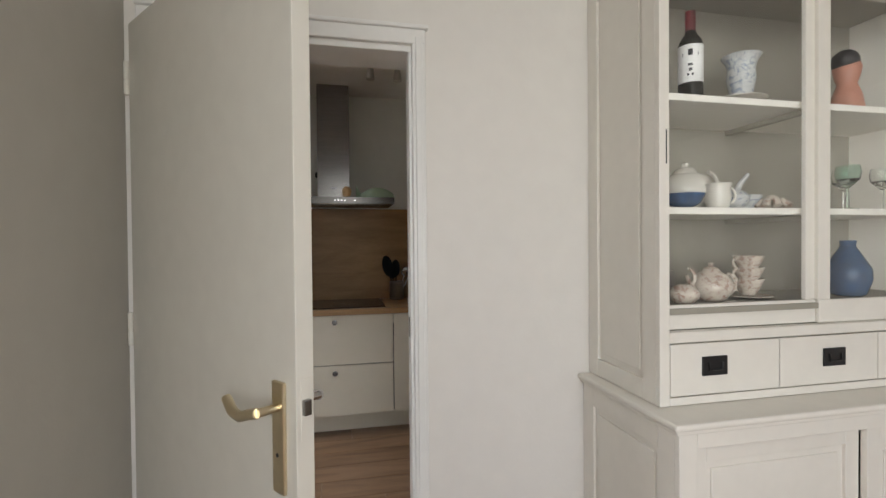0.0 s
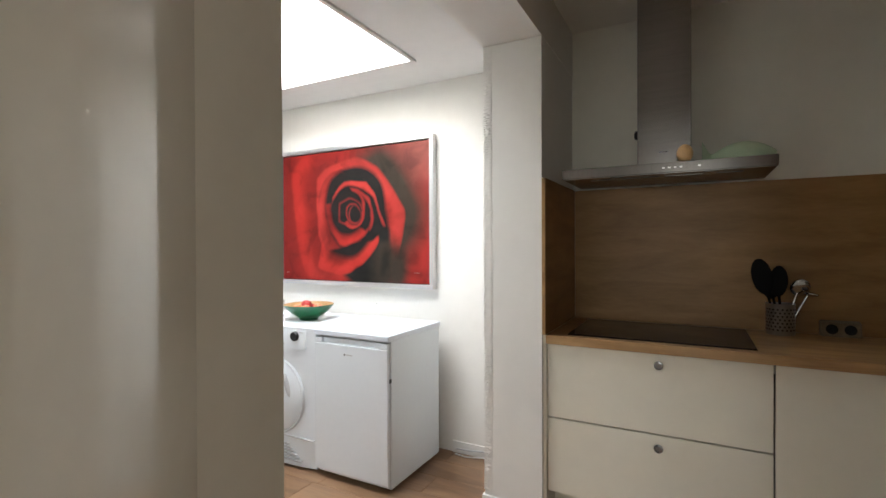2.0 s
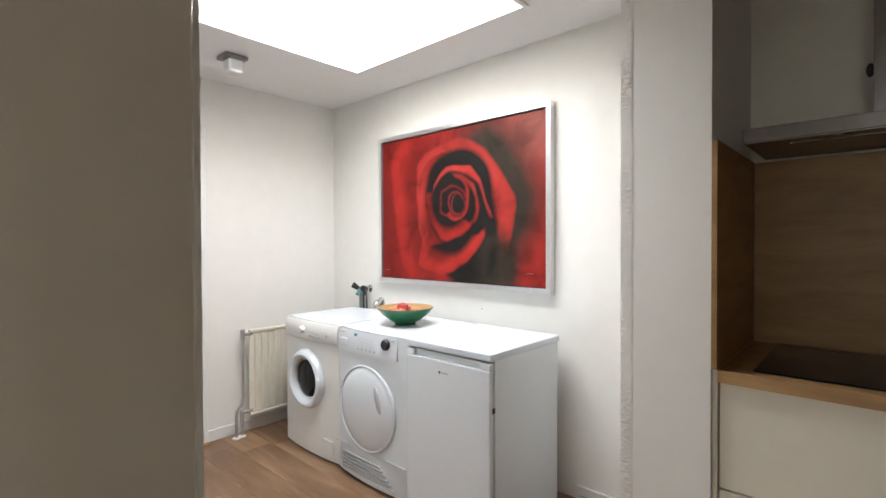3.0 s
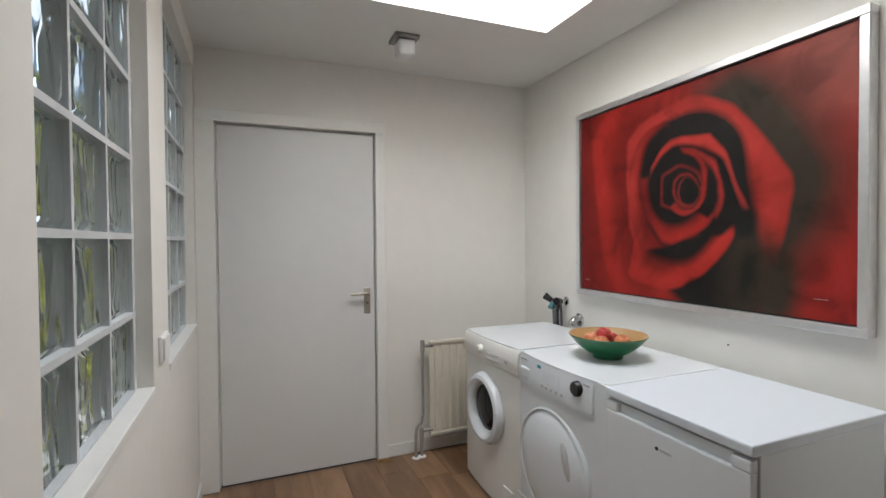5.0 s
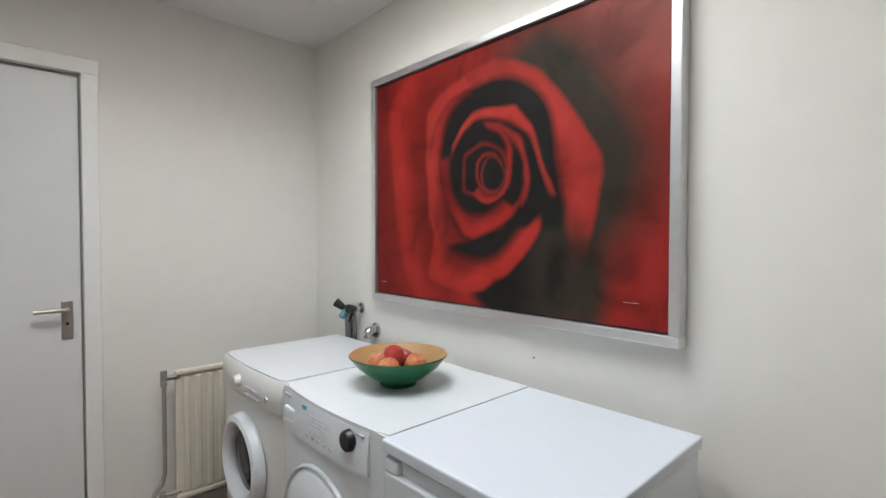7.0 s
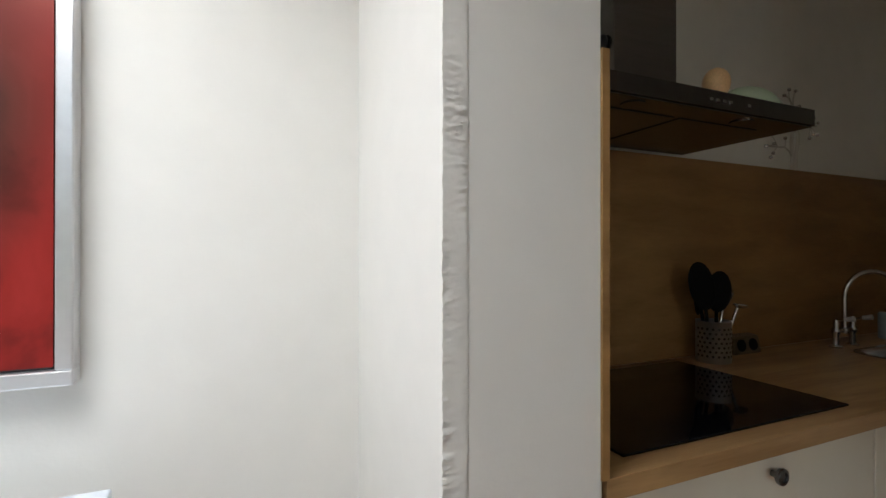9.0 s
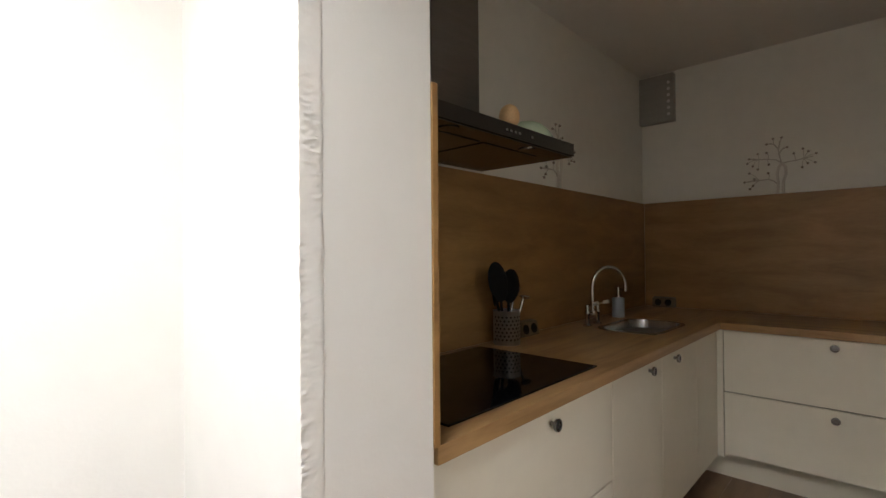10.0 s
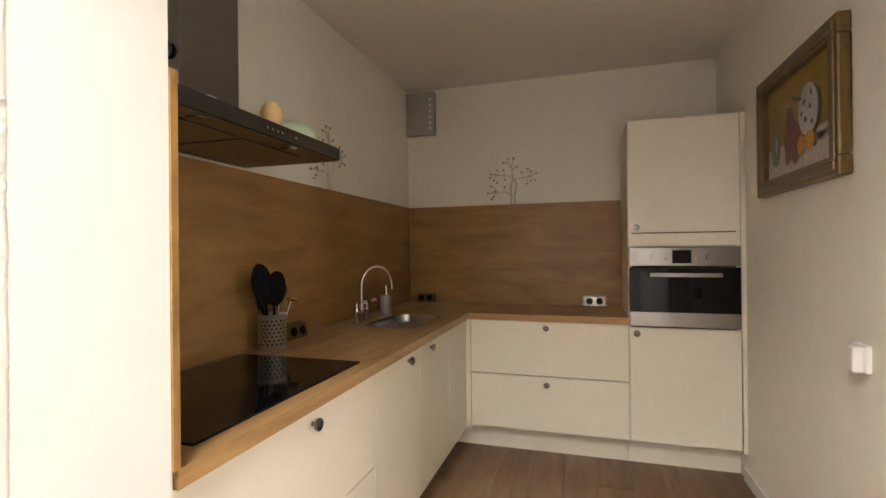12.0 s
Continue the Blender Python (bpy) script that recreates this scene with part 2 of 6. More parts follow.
M_OAK = wood("oak_laminate_wall", (0.235, 0.123, 0.038), (0.415, 0.232, 0.080), along=(1.1, 1.1, 5), scale=2.0)
M_OAKY = wood("oak_laminate_wall_cross", (0.235, 0.123, 0.038), (0.415, 0.232, 0.080), along=(1.1, 1.1, 5), scale=2.0)
M_TOP = wood("oak_worktop", (0.27, 0.145, 0.055), (0.50, 0.31, 0.135), along=(1, 10, 10), scale=2.0, rough=0.38)
M_TOPY = wood("oak_worktop_cross", (0.27, 0.145, 0.055), (0.50, 0.31, 0.135), along=(10, 1, 10), scale=2.0, rough=0.38)
M_PLANK = wood("laminate_floor", (0.155, 0.085, 0.044), (0.33, 0.20, 0.112), along=(0.8, 5, 5), rough=0.30, scale=2.2, rand=0.22)
M_PANE = glass("clear_glass", (0.97, 0.98, 0.97))
M_BLOCK = glass("glass_block", (0.93, 0.96, 0.92), 0.09, 1.22, wave=0.028)
M_LAMP = mat("opal_lamp_glass", (0.80, 0.80, 0.80), 0.25, vary=0.01)
M_GRASS = mat("lawn", (0.09, 0.15, 0.035), 0.9, vary=0.4, scale=6)

# ---------------------------------------------------------------- building blocks
BASE = {}


def finish(bm, name, material, smooth=False):
    me = bpy.data.meshes.new(name)
    bmesh.ops.recalc_face_normals(bm, faces=bm.faces)
    bm.to_mesh(me)
    bm.free()
    me.materials.append(material)
    if smooth:
        me.polygons.foreach_set("use_smooth", [True] * len(me.polygons))
        me.set_sharp_from_angle(angle=radians(40))
    return me


def thing(name, at, label, category, group="", turn=0.0):
    ob = new(name)
    ob.empty_display_size = 0.05
    ob.matrix_world = pose(*at, 0, 0, turn)
    BASE[ob.name] = Vector((0, 0, 0)) if turn else Vector(at)
    return tagged(ob, label, category, group)


def part(name, bm, material, parent, label="", smooth=False):
    """Links a bmesh as one mesh object under a thing or a part; its points are given in the thing's own space when turned, else in the world."""
    base = BASE[parent.name]
    bmesh.ops.translate(bm, verts=bm.verts, vec=-base)
    ob = new(name, finish(bm, name, material, smooth))
    ob.parent = parent
    BASE[ob.name] = base
    if label:
        ob["label"] = label
    return ob


def single(name, bm, material, label, category, group="", kind="", smooth=False):
    """A thing that is one mesh, with its origin at its foot."""
    lo = Vector([min(v.co[i] for v in bm.verts) for i in range(3)])
    hi = Vector([max(v.co[i] for v in bm.verts) for i in range(3)])
    at = Vector(((lo.x + hi.x) / 2, (lo.y + hi.y) / 2, lo.z))
    bmesh.ops.translate(bm, verts=bm.verts, vec=-at)
    ob = new(name, finish(bm, name, material, smooth))
    ob.location = at
    BASE[ob.name] = at
    return tagged(ob, label, category, group, kind)


def box(x0, x1, y0, y1, z0, z1, bevel=0.0, bm=None, seg=2):
    bm = bm or bmesh.new()
    one = bmesh.new()
    bmesh.ops.create_cube(one, size=1)
    for v in one.verts:
        v.co = Vector(((x0 + x1) / 2 + v.co.x * (x1 - x0), (y0 + y1) / 2 + v.co.y * (y1 - y0), (z0 + z1) / 2 + v.co.z * (z1 - z0)))
    if bevel:
        bmesh.ops.bevel(one, geom=list(one.edges), offset=bevel, segments=seg, affect="EDGES", profile=0.5, clamp_overlap=True)
    return merge(bm, one)


def merge(bm, other):
    me = bpy.data.meshes.new("tmp")
    other.to_mesh(me)
    other.free()
    bm.from_mesh(me)
    bpy.data.meshes.remove(me)
    return bm


def lathe(profile, at=(0, 0, 0), seg=32, axis="z", bm=None, caps=True):
    """Turns (radius, height) pairs about an axis through at."""
    one = bmesh.new()
    rings = []
    for r, h in profile:
        ring = []
        for i in range(seg):
            a = 2 * math.pi * i / seg
            ring.append(one.verts.new((max(r, 1e-4) * math.cos(a), max(r, 1e-4) * math.sin(a), h)))
        rings.append(ring)
    for a, b in zip(rings, rings[1:]):
        for i in range(seg):
            one.faces.new((a[i], a[(i + 1) % seg], b[(i + 1) % seg], b[i]))
    if caps:
        one.faces.new(rings[0][::-1])
        one.faces.new(rings[-1])
    turn = {"z": Matrix(), "y": pose(0, 0, 0, 90, 0, 0), "x": pose(0, 0, 0, 0, 90, 0)}[axis]
    one.transform(Matrix.Translation(at) @ turn)
    return merge(bm or bmesh.new(), one)


def tube(points, r, seg=10, bm=None, taper=1.0):
    """A round bar along points."""
    one = bmesh.new()
    pts = [Vector(p) for p in points]
    rings = []
    up = None
    for i, p in enumerate(pts):
        d = (pts[min(i + 1, len(pts) - 1)] - pts[max(i - 1, 0)]).normalized()
        if up is None:
            up = Vector((0, 0, 1)) if abs(d.z) < 0.9 else Vector((1, 0, 0))
        s = d.cross(up).normalized()
        up = s.cross(d).normalized()
        k = r * (1 + (taper - 1) * i / max(1, len(pts) - 1))
        rings.append([one.verts.new(p + s * (k * math.cos(2 * math.pi * j / seg)) + up * (k * math.sin(2 * math.pi * j / seg))) for j in range(seg)])
    for a, b in zip(rings, rings[1:]):
        for j in range(seg):
            one.faces.new((a[j], a[(j + 1) % seg], b[(j + 1) % seg], b[j]))
    one.faces.new(rings[0][::-1])
    one.faces.new(rings[-1])
    return merge(bm or bmesh.new(), one)


def arc(c, r, a0, a1, n, plane="xz"):
    out = []
    for i in range(n + 1):
        a = radians(a0 + (a1 - a0) * i / n)
        u, w = r * math.cos(a), r * math.sin(a)
        out.append((c[0] + u, c[1], c[2] + w) if plane == "xz" else (c[0], c[1] + u, c[2] + w) if plane == "yz" else (c[0] + u, c[1] + w, c[2]))
    return out


def ball(c, r, sz=1.0, seg=20, bm=None, sx=1.0, sy=1.0):
    one = bmesh.new()
    bmesh.ops.create_uvsphere(one, u_segments=seg, v_segments=seg // 2, radius=r)
    one.transform(Matrix.Translation(c) @ Matrix.Diagonal((sx, sy, sz, 1)))
    return merge(bm or bmesh.new(), one)


def structure(name, bm, material, label="", smooth=False):
    return single(name, bm, material, label or name.replace("_", " "), name.split("_")[0], kind="structure", smooth=smooth)


# ---------------------------------------------------------------- shell of the rooms
FACE_S, FACE_K, FACE_D = -1.56, -1.60, -1.76   # scullery face, kitchen face, dining face of the long wall
ROSE_Y, SPLASH_Y = 0.51, 0.63
X_DOOR, X_BACK = -3.40, 2.40
Z_SC, Z_K = 2.425, 2.60
NX0, NX1, NY = -0.805, -0.508, -0.015
DX0, DX1, DTOP = -0.535, 0.278, 2.03            # doorway
G1, G2 = (-2.150, -1.345), (-3.310, -2.430)         # glass block openings
GZ0, GZ1 = 0.925, 2.297

floor = structure("floor", box(-0.87, 4.4, -6.2, FACE_D, -0.12, -0.012), M_DARK, "underfloor below the wood laminate boards of the dining room")
floor_k = structure("floor_kitchen", box(X_DOOR - 0.12, X_BACK + 0.15, FACE_D, 0.75, -0.12, -0.012), M_DARK, "underfloor below the wood laminate boards of the kitchen")
structure("ceiling_kitchen", box(NX1, X_BACK + 0.15, FACE_D, SPLASH_Y + 0.1, Z_K, Z_K + 0.1), M_KCEIL, "white painted kitchen ceiling")
SX0, SX1, SY0, SY1 = -2.585, -1.315, -0.98, 0.135
bm = box(X_DOOR - 0.12, SX0, FACE_D, ROSE_Y + 0.1, Z_SC, 2.74)
box(SX1, NX0, FACE_D, ROSE_Y + 0.1, Z_SC, 2.74, bm=bm)
box(SX0, SX1, SY1, ROSE_Y + 0.1, Z_SC, 2.74, bm=bm)
box(SX0, SX1, FACE_D, SY0, Z_SC, 2.74, bm=bm)
structure("ceiling_scullery", bm, M_CEIL, "white plaster ceiling with a square skylight opening")
structure("ceiling_dining", box(-0.87, 4.35, -6.0, FACE_D, 2.60, 2.70), M_CEIL, "white painted dining room ceiling")

bm = box(X_DOOR - 0.12, NX0, ROSE_Y, ROSE_Y + 0.2, 0, 2.74)
structure("wall_north_scullery", bm, M_WALL, "white plastered wall behind the washing machines")
structure("wall_north_kitchen", box(NX1, X_BACK + 0.15, SPLASH_Y, SPLASH_Y + 0.12, 0, Z_K), M_KWALL, "white plastered wall above an oak splashback")
structure("wall_east_kitchen", box(X_BACK, X_BACK + 0.15, FACE_D, SPLASH_Y, 0, Z_K), M_KWALL, "white plastered end wall of the kitchen")
W0, W1, WTOP = -1.452, -0.582, 2.012               # inner door leaf in the end wall
bm = box(X_DOOR - 0.12, X_DOOR, FACE_D, W0 - 0.005, 0, 2.74)
box(X_DOOR - 0.12, X_DOOR, W1 + 0.005, ROSE_Y, 0, 2.74, bm=bm)
box(X_DOOR - 0.12, X_DOOR, W0 - 0.005, W1 + 0.005, WTOP + 0.005, 2.74, bm=bm)
structure("wall_west_scullery", bm, M_WALL, "white plastered end wall of the scullery round a door")

bm = box(X_DOOR, G2[0], FACE_D, FACE_S, 0, Z_SC)
box(G2[1], G1[0], FACE_D, FACE_S, 0, Z_SC, bm=bm)
box(G1[1], -0.62, FACE_D, FACE_S, 0, Z_SC, bm=bm)
box(-0.62, DX0 - 0.02, FACE_D, FACE_K, 0, Z_SC, bm=bm)
for g in (G1, G2):
    box(g[0], g[1], FACE_D, FACE_S, 0, GZ0, bm=bm)
    box(g[0], g[1], FACE_D, FACE_S, GZ1, Z_SC, bm=bm)
structure("wall_south_scullery", bm, M_WALL, "white plastered wall with two glass block windows")
bm = box(DX1 + 0.055, X_BACK, FACE_D, FACE_K, 0, Z_K)
box(DX0 - 0.02, DX1 + 0.055, FACE_D, FACE_K, DTOP + 0.02, Z_K, bm=bm)
structure("wall_south_kitchen", bm, M_KWALL, "white plastered kitchen wall beside the doorway")
# dining side skin of the same wall; the glass blocks look out on the garden
DW = -0.592
bm = box(DW, DX0 - 0.02, FACE_D - 0.012, FACE_D, 0, 2.6)
box(DX1 + 0.02, 4.2, FACE_D - 0.012, FACE_D, 0, 2.6, bm=bm)
box(DX0 - 0.02, DX1 + 0.02, FACE_D - 0.012, FACE_D, DTOP + 0.02, 2.6, bm=bm)
structure("wall_north_dining", bm, M_DINWALL, "warm white plastered dining room wall")
structure("wall_east_dining", box(4.2, 4.35, -6.0, FACE_D, 0, 2.6), M_DINWALL, "warm white dining room wall")
# west wall: its shade by the door leaf is in the plaster colour
bm = box(DW - 0.2, DW, -6.0, -5.75, 0, 2.6)
box(DW - 0.2, DW, -4.15, FACE_D, 0, 2.6, bm=bm)
box(DW - 0.2, DW, -5.75, -4.15, 0, 0.7, bm=bm)
box(DW - 0.2, DW, -5.75, -4.15, 2.4, 2.6, bm=bm)
structure("wall_west_dining", bm, M_SHADEWALL, "dining room wall darkened for shade with a garden window")
bm = box(DW - 0.2, -0.5, -6.15, -6.0, 0, 2.6)
box(1.4, 4.35, -6.15, -6.0, 0, 2.6, bm=bm)
box(-0.5, 1.4, -6.15, -6.0, 0, 0.65, bm=bm)
box(-0.5, 1.4, -6.15, -6.0, 2.35, 2.6, bm=bm)
structure("wall_south_dining", bm, M_DINWALL, "warm white dining room wall with an added unseen window")
structure("ground", box(-60, 60, -60, 60, -0.2, -0.13), M_GRASS, "green lawn of the garden outside")

# pier and beam between scullery and kitchen
single("wall_pier", box(NX0, NX1, NY, 0.75, 0, 2.345), M_WALL, "white plastered wall pier with a rough filled corner", "wall", kind="structure")
rnd = random.Random(3)
bm = bmesh.new()
cols, rows_n = 12, 900
grid = []
for j in range(rows_n + 1):
    z = 0.10 + (2.343 - 0.10) * j / rows_n
    row = []
    wide = 0.046 + 0.004 * noise.noise((0, 0, z * 2.0)) + 0.0012 * noise.noise((5, 0, z * 14))
    for i in range(cols + 1):
        f = i / cols
        torn = max(0.12, noise.noise((f * 1.1, 7, z * 4.5)) + 0.34)
        d = 0.0028 + 0.0008 * noise.noise((f * 1.5, 1, z * 7)) + torn * (0.0062 * noise.noise((f * 2.5, 3, z * 110)) + 0.0056 * noise.noise((f * 8, 11, z * 240)))
        d *= 1.0 - 0.8 * f ** 4
        row.append(bm.verts.new((NX0 - 0.002 + (0.0012 * noise.noise((9, 2, z * 40)) + 0.0022 * min(0, noise.noise((4, 2, z * 23)) + 0.1)) * (1 - f) + wide * f, NY - max(d, 0.0006) if i < cols else NY + 0.001, z)))
    grid.append(row)
for a, b in zip(grid, grid[1:]):
    for i in range(cols):
        bm.faces.new((a[i], a[i + 1], b[i + 1], b[i]))
    bm.faces.new((a[0], b[0], bm.verts.new((NX0 + 0.001, NY + 0.02, b[0].co.z)), bm.verts.new((NX0 + 0.001, NY + 0.02, a[0].co.z))))
structure("trim_pier_filler", bm, M_ROUGH, "rough unevenly filled plaster corner strip", smooth=True)
structure("wall_beam", box(NX0 - 0.002, NX1 + 0.002, FACE_D, 0.75, 2.343, 2.74), M_WALL, "white plastered ceiling beam")
bm = box(NX0 - 0.012, NX1 + 0.012, NY - 0.012, NY, 0, 0.075, 0.003)
box(NX0 - 0.012, NX0, NY, ROSE_Y, 0, 0.075, 0.003, bm=bm)
structure("baseboard_pier", bm, M_TRIM, "white skirting round the wall pier")
structure("baseboard_rose", box(-1.25, NX0 - 0.012, ROSE_Y - 0.012, ROSE_Y, 0, 0.075, 0.003), M_TRIM, "white wooden skirting board")
structure("baseboard_west", box(X_DOOR, X_DOOR + 0.012, W1 + 0.07, ROSE_Y, 0, 0.075, 0.003), M_TRIM, "white wooden skirting board")
structure("baseboard_south", box(X_DOOR + 0.05, -0.62, FACE_S, FACE_S + 0.012, 0, 0.075, 0.003), M_TRIM, "white wooden skirting board")
structure("baseboard_kitchen", box(DX1 + 0.07, 1.85, FACE_K, FACE_K + 0.012, 0, 0.075, 0.003), M_TRIM, "white wooden skirting board")

# skylight: shaft, ledge, curb
bm = bmesh.new()
for x0, x1, y0, y1 in ((SX0 - 0.02, SX0, SY0, SY1), (SX1, SX1 + 0.02, SY0, SY1), (SX0 - 0.02, SX1 + 0.02, SY0 - 0.02, SY0), (SX0 - 0.02, SX1 + 0.02, SY1, SY1 + 0.02)):
    box(x0, x1, y0, y1, 2.741, 3.06, bm=bm)
sl = thing("skylight", (-1.95, -0.42, 2.74), "white skylight shaft with a raised curb open to the sky", "skylight")
sl["kind"] = "structure"
part("curb", bm, M_CURB, sl)
bm = bmesh.new()
for x0, x1, y0, y1 in ((SX1 - 0.0, SX1 + 0.022, SY0, SY1), ):
    box(x0, x1, y0, y1, Z_SC - 0.016, Z_SC, 0.004, bm=bm)
part("edge_strip", bm, M_TRIM, sl, "narrow white edge strip")
# unseen opaque cap over the shaft, added to block direct sun
bm = bmesh.new()
bmesh.ops.create_grid(bm, x_segments=16, y_segments=16, size=0.5)
for v in bm.verts:
    x, y = v.co.x, v.co.y
    v.co = Vector(((SX0 + SX1) / 2 + x * 1.36, (SY0 + SY1) / 2 + y * 1.2, 3.07 + 0.25 * (1 - (2 * x) ** 2) * (1 - (2 * y) ** 2)))
part("dome", bm, M_LAMP, sl, "opaque white cap added to keep the sun out", smooth=True)

# ---------------------------------------------------------------- doorway, leaf and frames
def door_handle(parent, material, side, x, z, y, long_plate, lever=-1):
    """Back plate with a lever; side gives the face, lever the way it points."""
    s = side
    bm = box(x - 0.020, x + 0.020, min(y, y + s * 0.009), max(y, y + s * 0.009), z - long_plate[0], z + long_plate[1], 0.003)
    plate = part("handle_plate", bm, material, parent)
    bm = tube([(x, y + s * 0.006, z), (x, y + s * 0.05, z)], 0.0085, 12)
    pts = [(x, y + s * 0.050, z), (x + lever * 0.03, y + s * 0.053, z - 0.008), (x + lever * 0.055, y + s * 0.055, z - 0.017), (x + lever * 0.085, y + s * 0.055, z - 0.013), (x + lever * 0.120, y + s * 0.050, z + 0.005)]
    tube(pts, 0.0105, 12, bm=bm)
    part("lever", bm, material, parent, smooth=True)
    bm = lathe([(0.004, 0), (0.004, 0.0015)], (x, y + s * 0.009, z - long_plate[0] * 0.55), 12, "y")
    part("keyhole", bm, M_BLACK, plate)


HX, HY = -0.577, -1.782
leaf = thing("door_1", (HX, HY, 0.0), "glossy cream painted door standing ajar with champagne lever handle", "door", turn=-51.7)
leaf["kind"] = "structure"
LW = 0.862
part("door_leaf", box(0.0, LW, 0.0, 0.040, 0.012, 2.045, 0.002), M_LEAF, leaf)
door_handle(leaf, M_BRASS, -1, LW - 0.052, 1.055, 0.0, (0.17, 0.05))
door_handle(leaf, M_CHROME, 1, LW - 0.052, 1.055, 0.040, (0.17, 0.05))
part("lock_plate", box(LW - 0.001, LW + 0.0015, 0.010, 0.030, 0.995, 1.115, 0.0005), M_LEAF, leaf, "painted-over lock plate")
part("latch", box(LW, LW + 0.011, 0.012, 0.028, 1.045, 1.075, 0.002), M_STEEL, leaf, "steel latch bolt")
for z in (0.25, 1.07, 1.83):
    bm = lathe([(0.006, 0), (0.008, 0.004), (0.008, 0.04), (0.0065, 0.042), (0.0065, 0.046), (0.008, 0.048), (0.008, 0.096), (0.006, 0.10)], (-0.003, -0.006, z), 14)
    part("hinge", bm, M_LEAF, leaf, "painted barrel hinge", smooth=True)

fr = thing("door_frame_1", ((DX0 + DX1) / 2, FACE_D, 0), "cream painted wooden door frame with moulded architrave", "door frame")
fr["kind"] = "structure"
def jamb(x0, x1):
    return box(x0, x1, FACE_D - 0.014, FACE_K + 0.004, 0, DTOP, 0.003)
part("jamb", jamb(DX0 - 0.02, DX0), M_LEAF, fr)
part("jamb", box(DX1, DX1 + 0.053, FACE_D - 0.014, -1.716, 0, DTOP, 0.003), M_TRIM, fr)
part("head", box(DX0 - 0.02, DX1 + 0.052, FACE_D - 0.014, FACE_K + 0.004, DTOP, DTOP + 0.02, 0.003), M_TRIM, fr)
for x0, x1 in ((DX1 + 0.010, DX1 + 0.058), ):
    bm = box(x0, x1, FACE_D - 0.030, FACE_D - 0.012, 0, DTOP + 0.06, 0.004)
    box(x0 + 0.012, x1 - 0.012, FACE_D - 0.036, FACE_D - 0.028, 0, DTOP + 0.045, 0.003, bm=bm)
    part("architrave", bm, M_TRIM, fr)
bm = box(DX0 - 0.020, DX1 + 0.058, FACE_D - 0.032, FACE_D - 0.012, DTOP + 0.022, DTOP + 0.072, 0.004)
box(DX0 - 0.020, DX1 + 0.066, FACE_D - 0.046, FACE_D - 0.012, DTOP + 0.070, DTOP + 0.084, 0.004, bm=bm)
part("architrave_head", bm, M_TRIM, fr)
part("strike_plate", box(DX1 - 0.0015, DX1, FACE_D + 0.002, FACE_D + 0.022, 1.045, 1.115, 0.0005), M_STEEL, fr, "small steel strike plate")

# inner door in the end wall
d2 = thing("door_2", (X_DOOR, (W0 + W1) / 2, 0), "closed flush white door with a short lever handle", "door")
d2["kind"] = "structure"
part("door_leaf", box(X_DOOR - 0.04, X_DOOR + 0.014, W0, W1, 0.012, WTOP, 0.003), M_DOOR, d2)
for z in (0.33, 1.02, 1.70):
    bm = lathe([(0.006, 0), (0.0075, 0.004), (0.0075, 0.085), (0.006, 0.09)], (X_DOOR + 0.018, W0 - 0.006, z), 12)
    part("hinge", bm, M_DOOR, d2, smooth=True)
hz = 1.045
part("handle_plate", box(X_DOOR + 0.014, X_DOOR + 0.020, W1 - 0.068, W1 - 0.028, hz - 0.125, hz + 0.035, 0.003), M_SATIN, d2)
part("keyhole", lathe([(0.006, 0), (0.006, 0.002)], (X_DOOR + 0.020, W1 - 0.048, hz - 0.06), 12, "x"), M_BLACK, d2)
bm = tube([(X_DOOR + 0.018, W1 - 0.048, hz), (X_DOOR + 0.055, W1 - 0.048, hz), (X_DOOR + 0.060, W1 - 0.060, hz), (X_DOOR + 0.060, W1 - 0.155, hz)], 0.008, 12)
part("lever", bm, M_SATIN, d2, smooth=True)
f2 = thing("door_frame_2", (X_DOOR, (W0 + W1) / 2, 0), "white painted wooden door surround", "door frame")
f2["kind"] = "structure"
part("stile", box(X_DOOR + 0.001, X_DOOR + 0.05, W1 + 0.006, W1 + 0.066, 0, WTOP + 0.07, 0.004), M_TRIM, f2)
part("stile", box(X_DOOR + 0.001, X_DOOR + 0.05, FACE_S, W0 - 0.010, 0, WTOP + 0.07, 0.004), M_TRIM, f2)
part("head", box(X_DOOR + 0.001, X_DOOR + 0.052, FACE_S, W1 + 0.068, WTOP + 0.008, WTOP + 0.072, 0.004), M_TRIM, f2)
part("threshold_block", box(X_DOOR + 0.05, X_DOOR + 0.062, W1 + 0.004, W1 + 0.075, 0, 0.02, 0.002), M_TOP, f2, "brown wooden foot block")

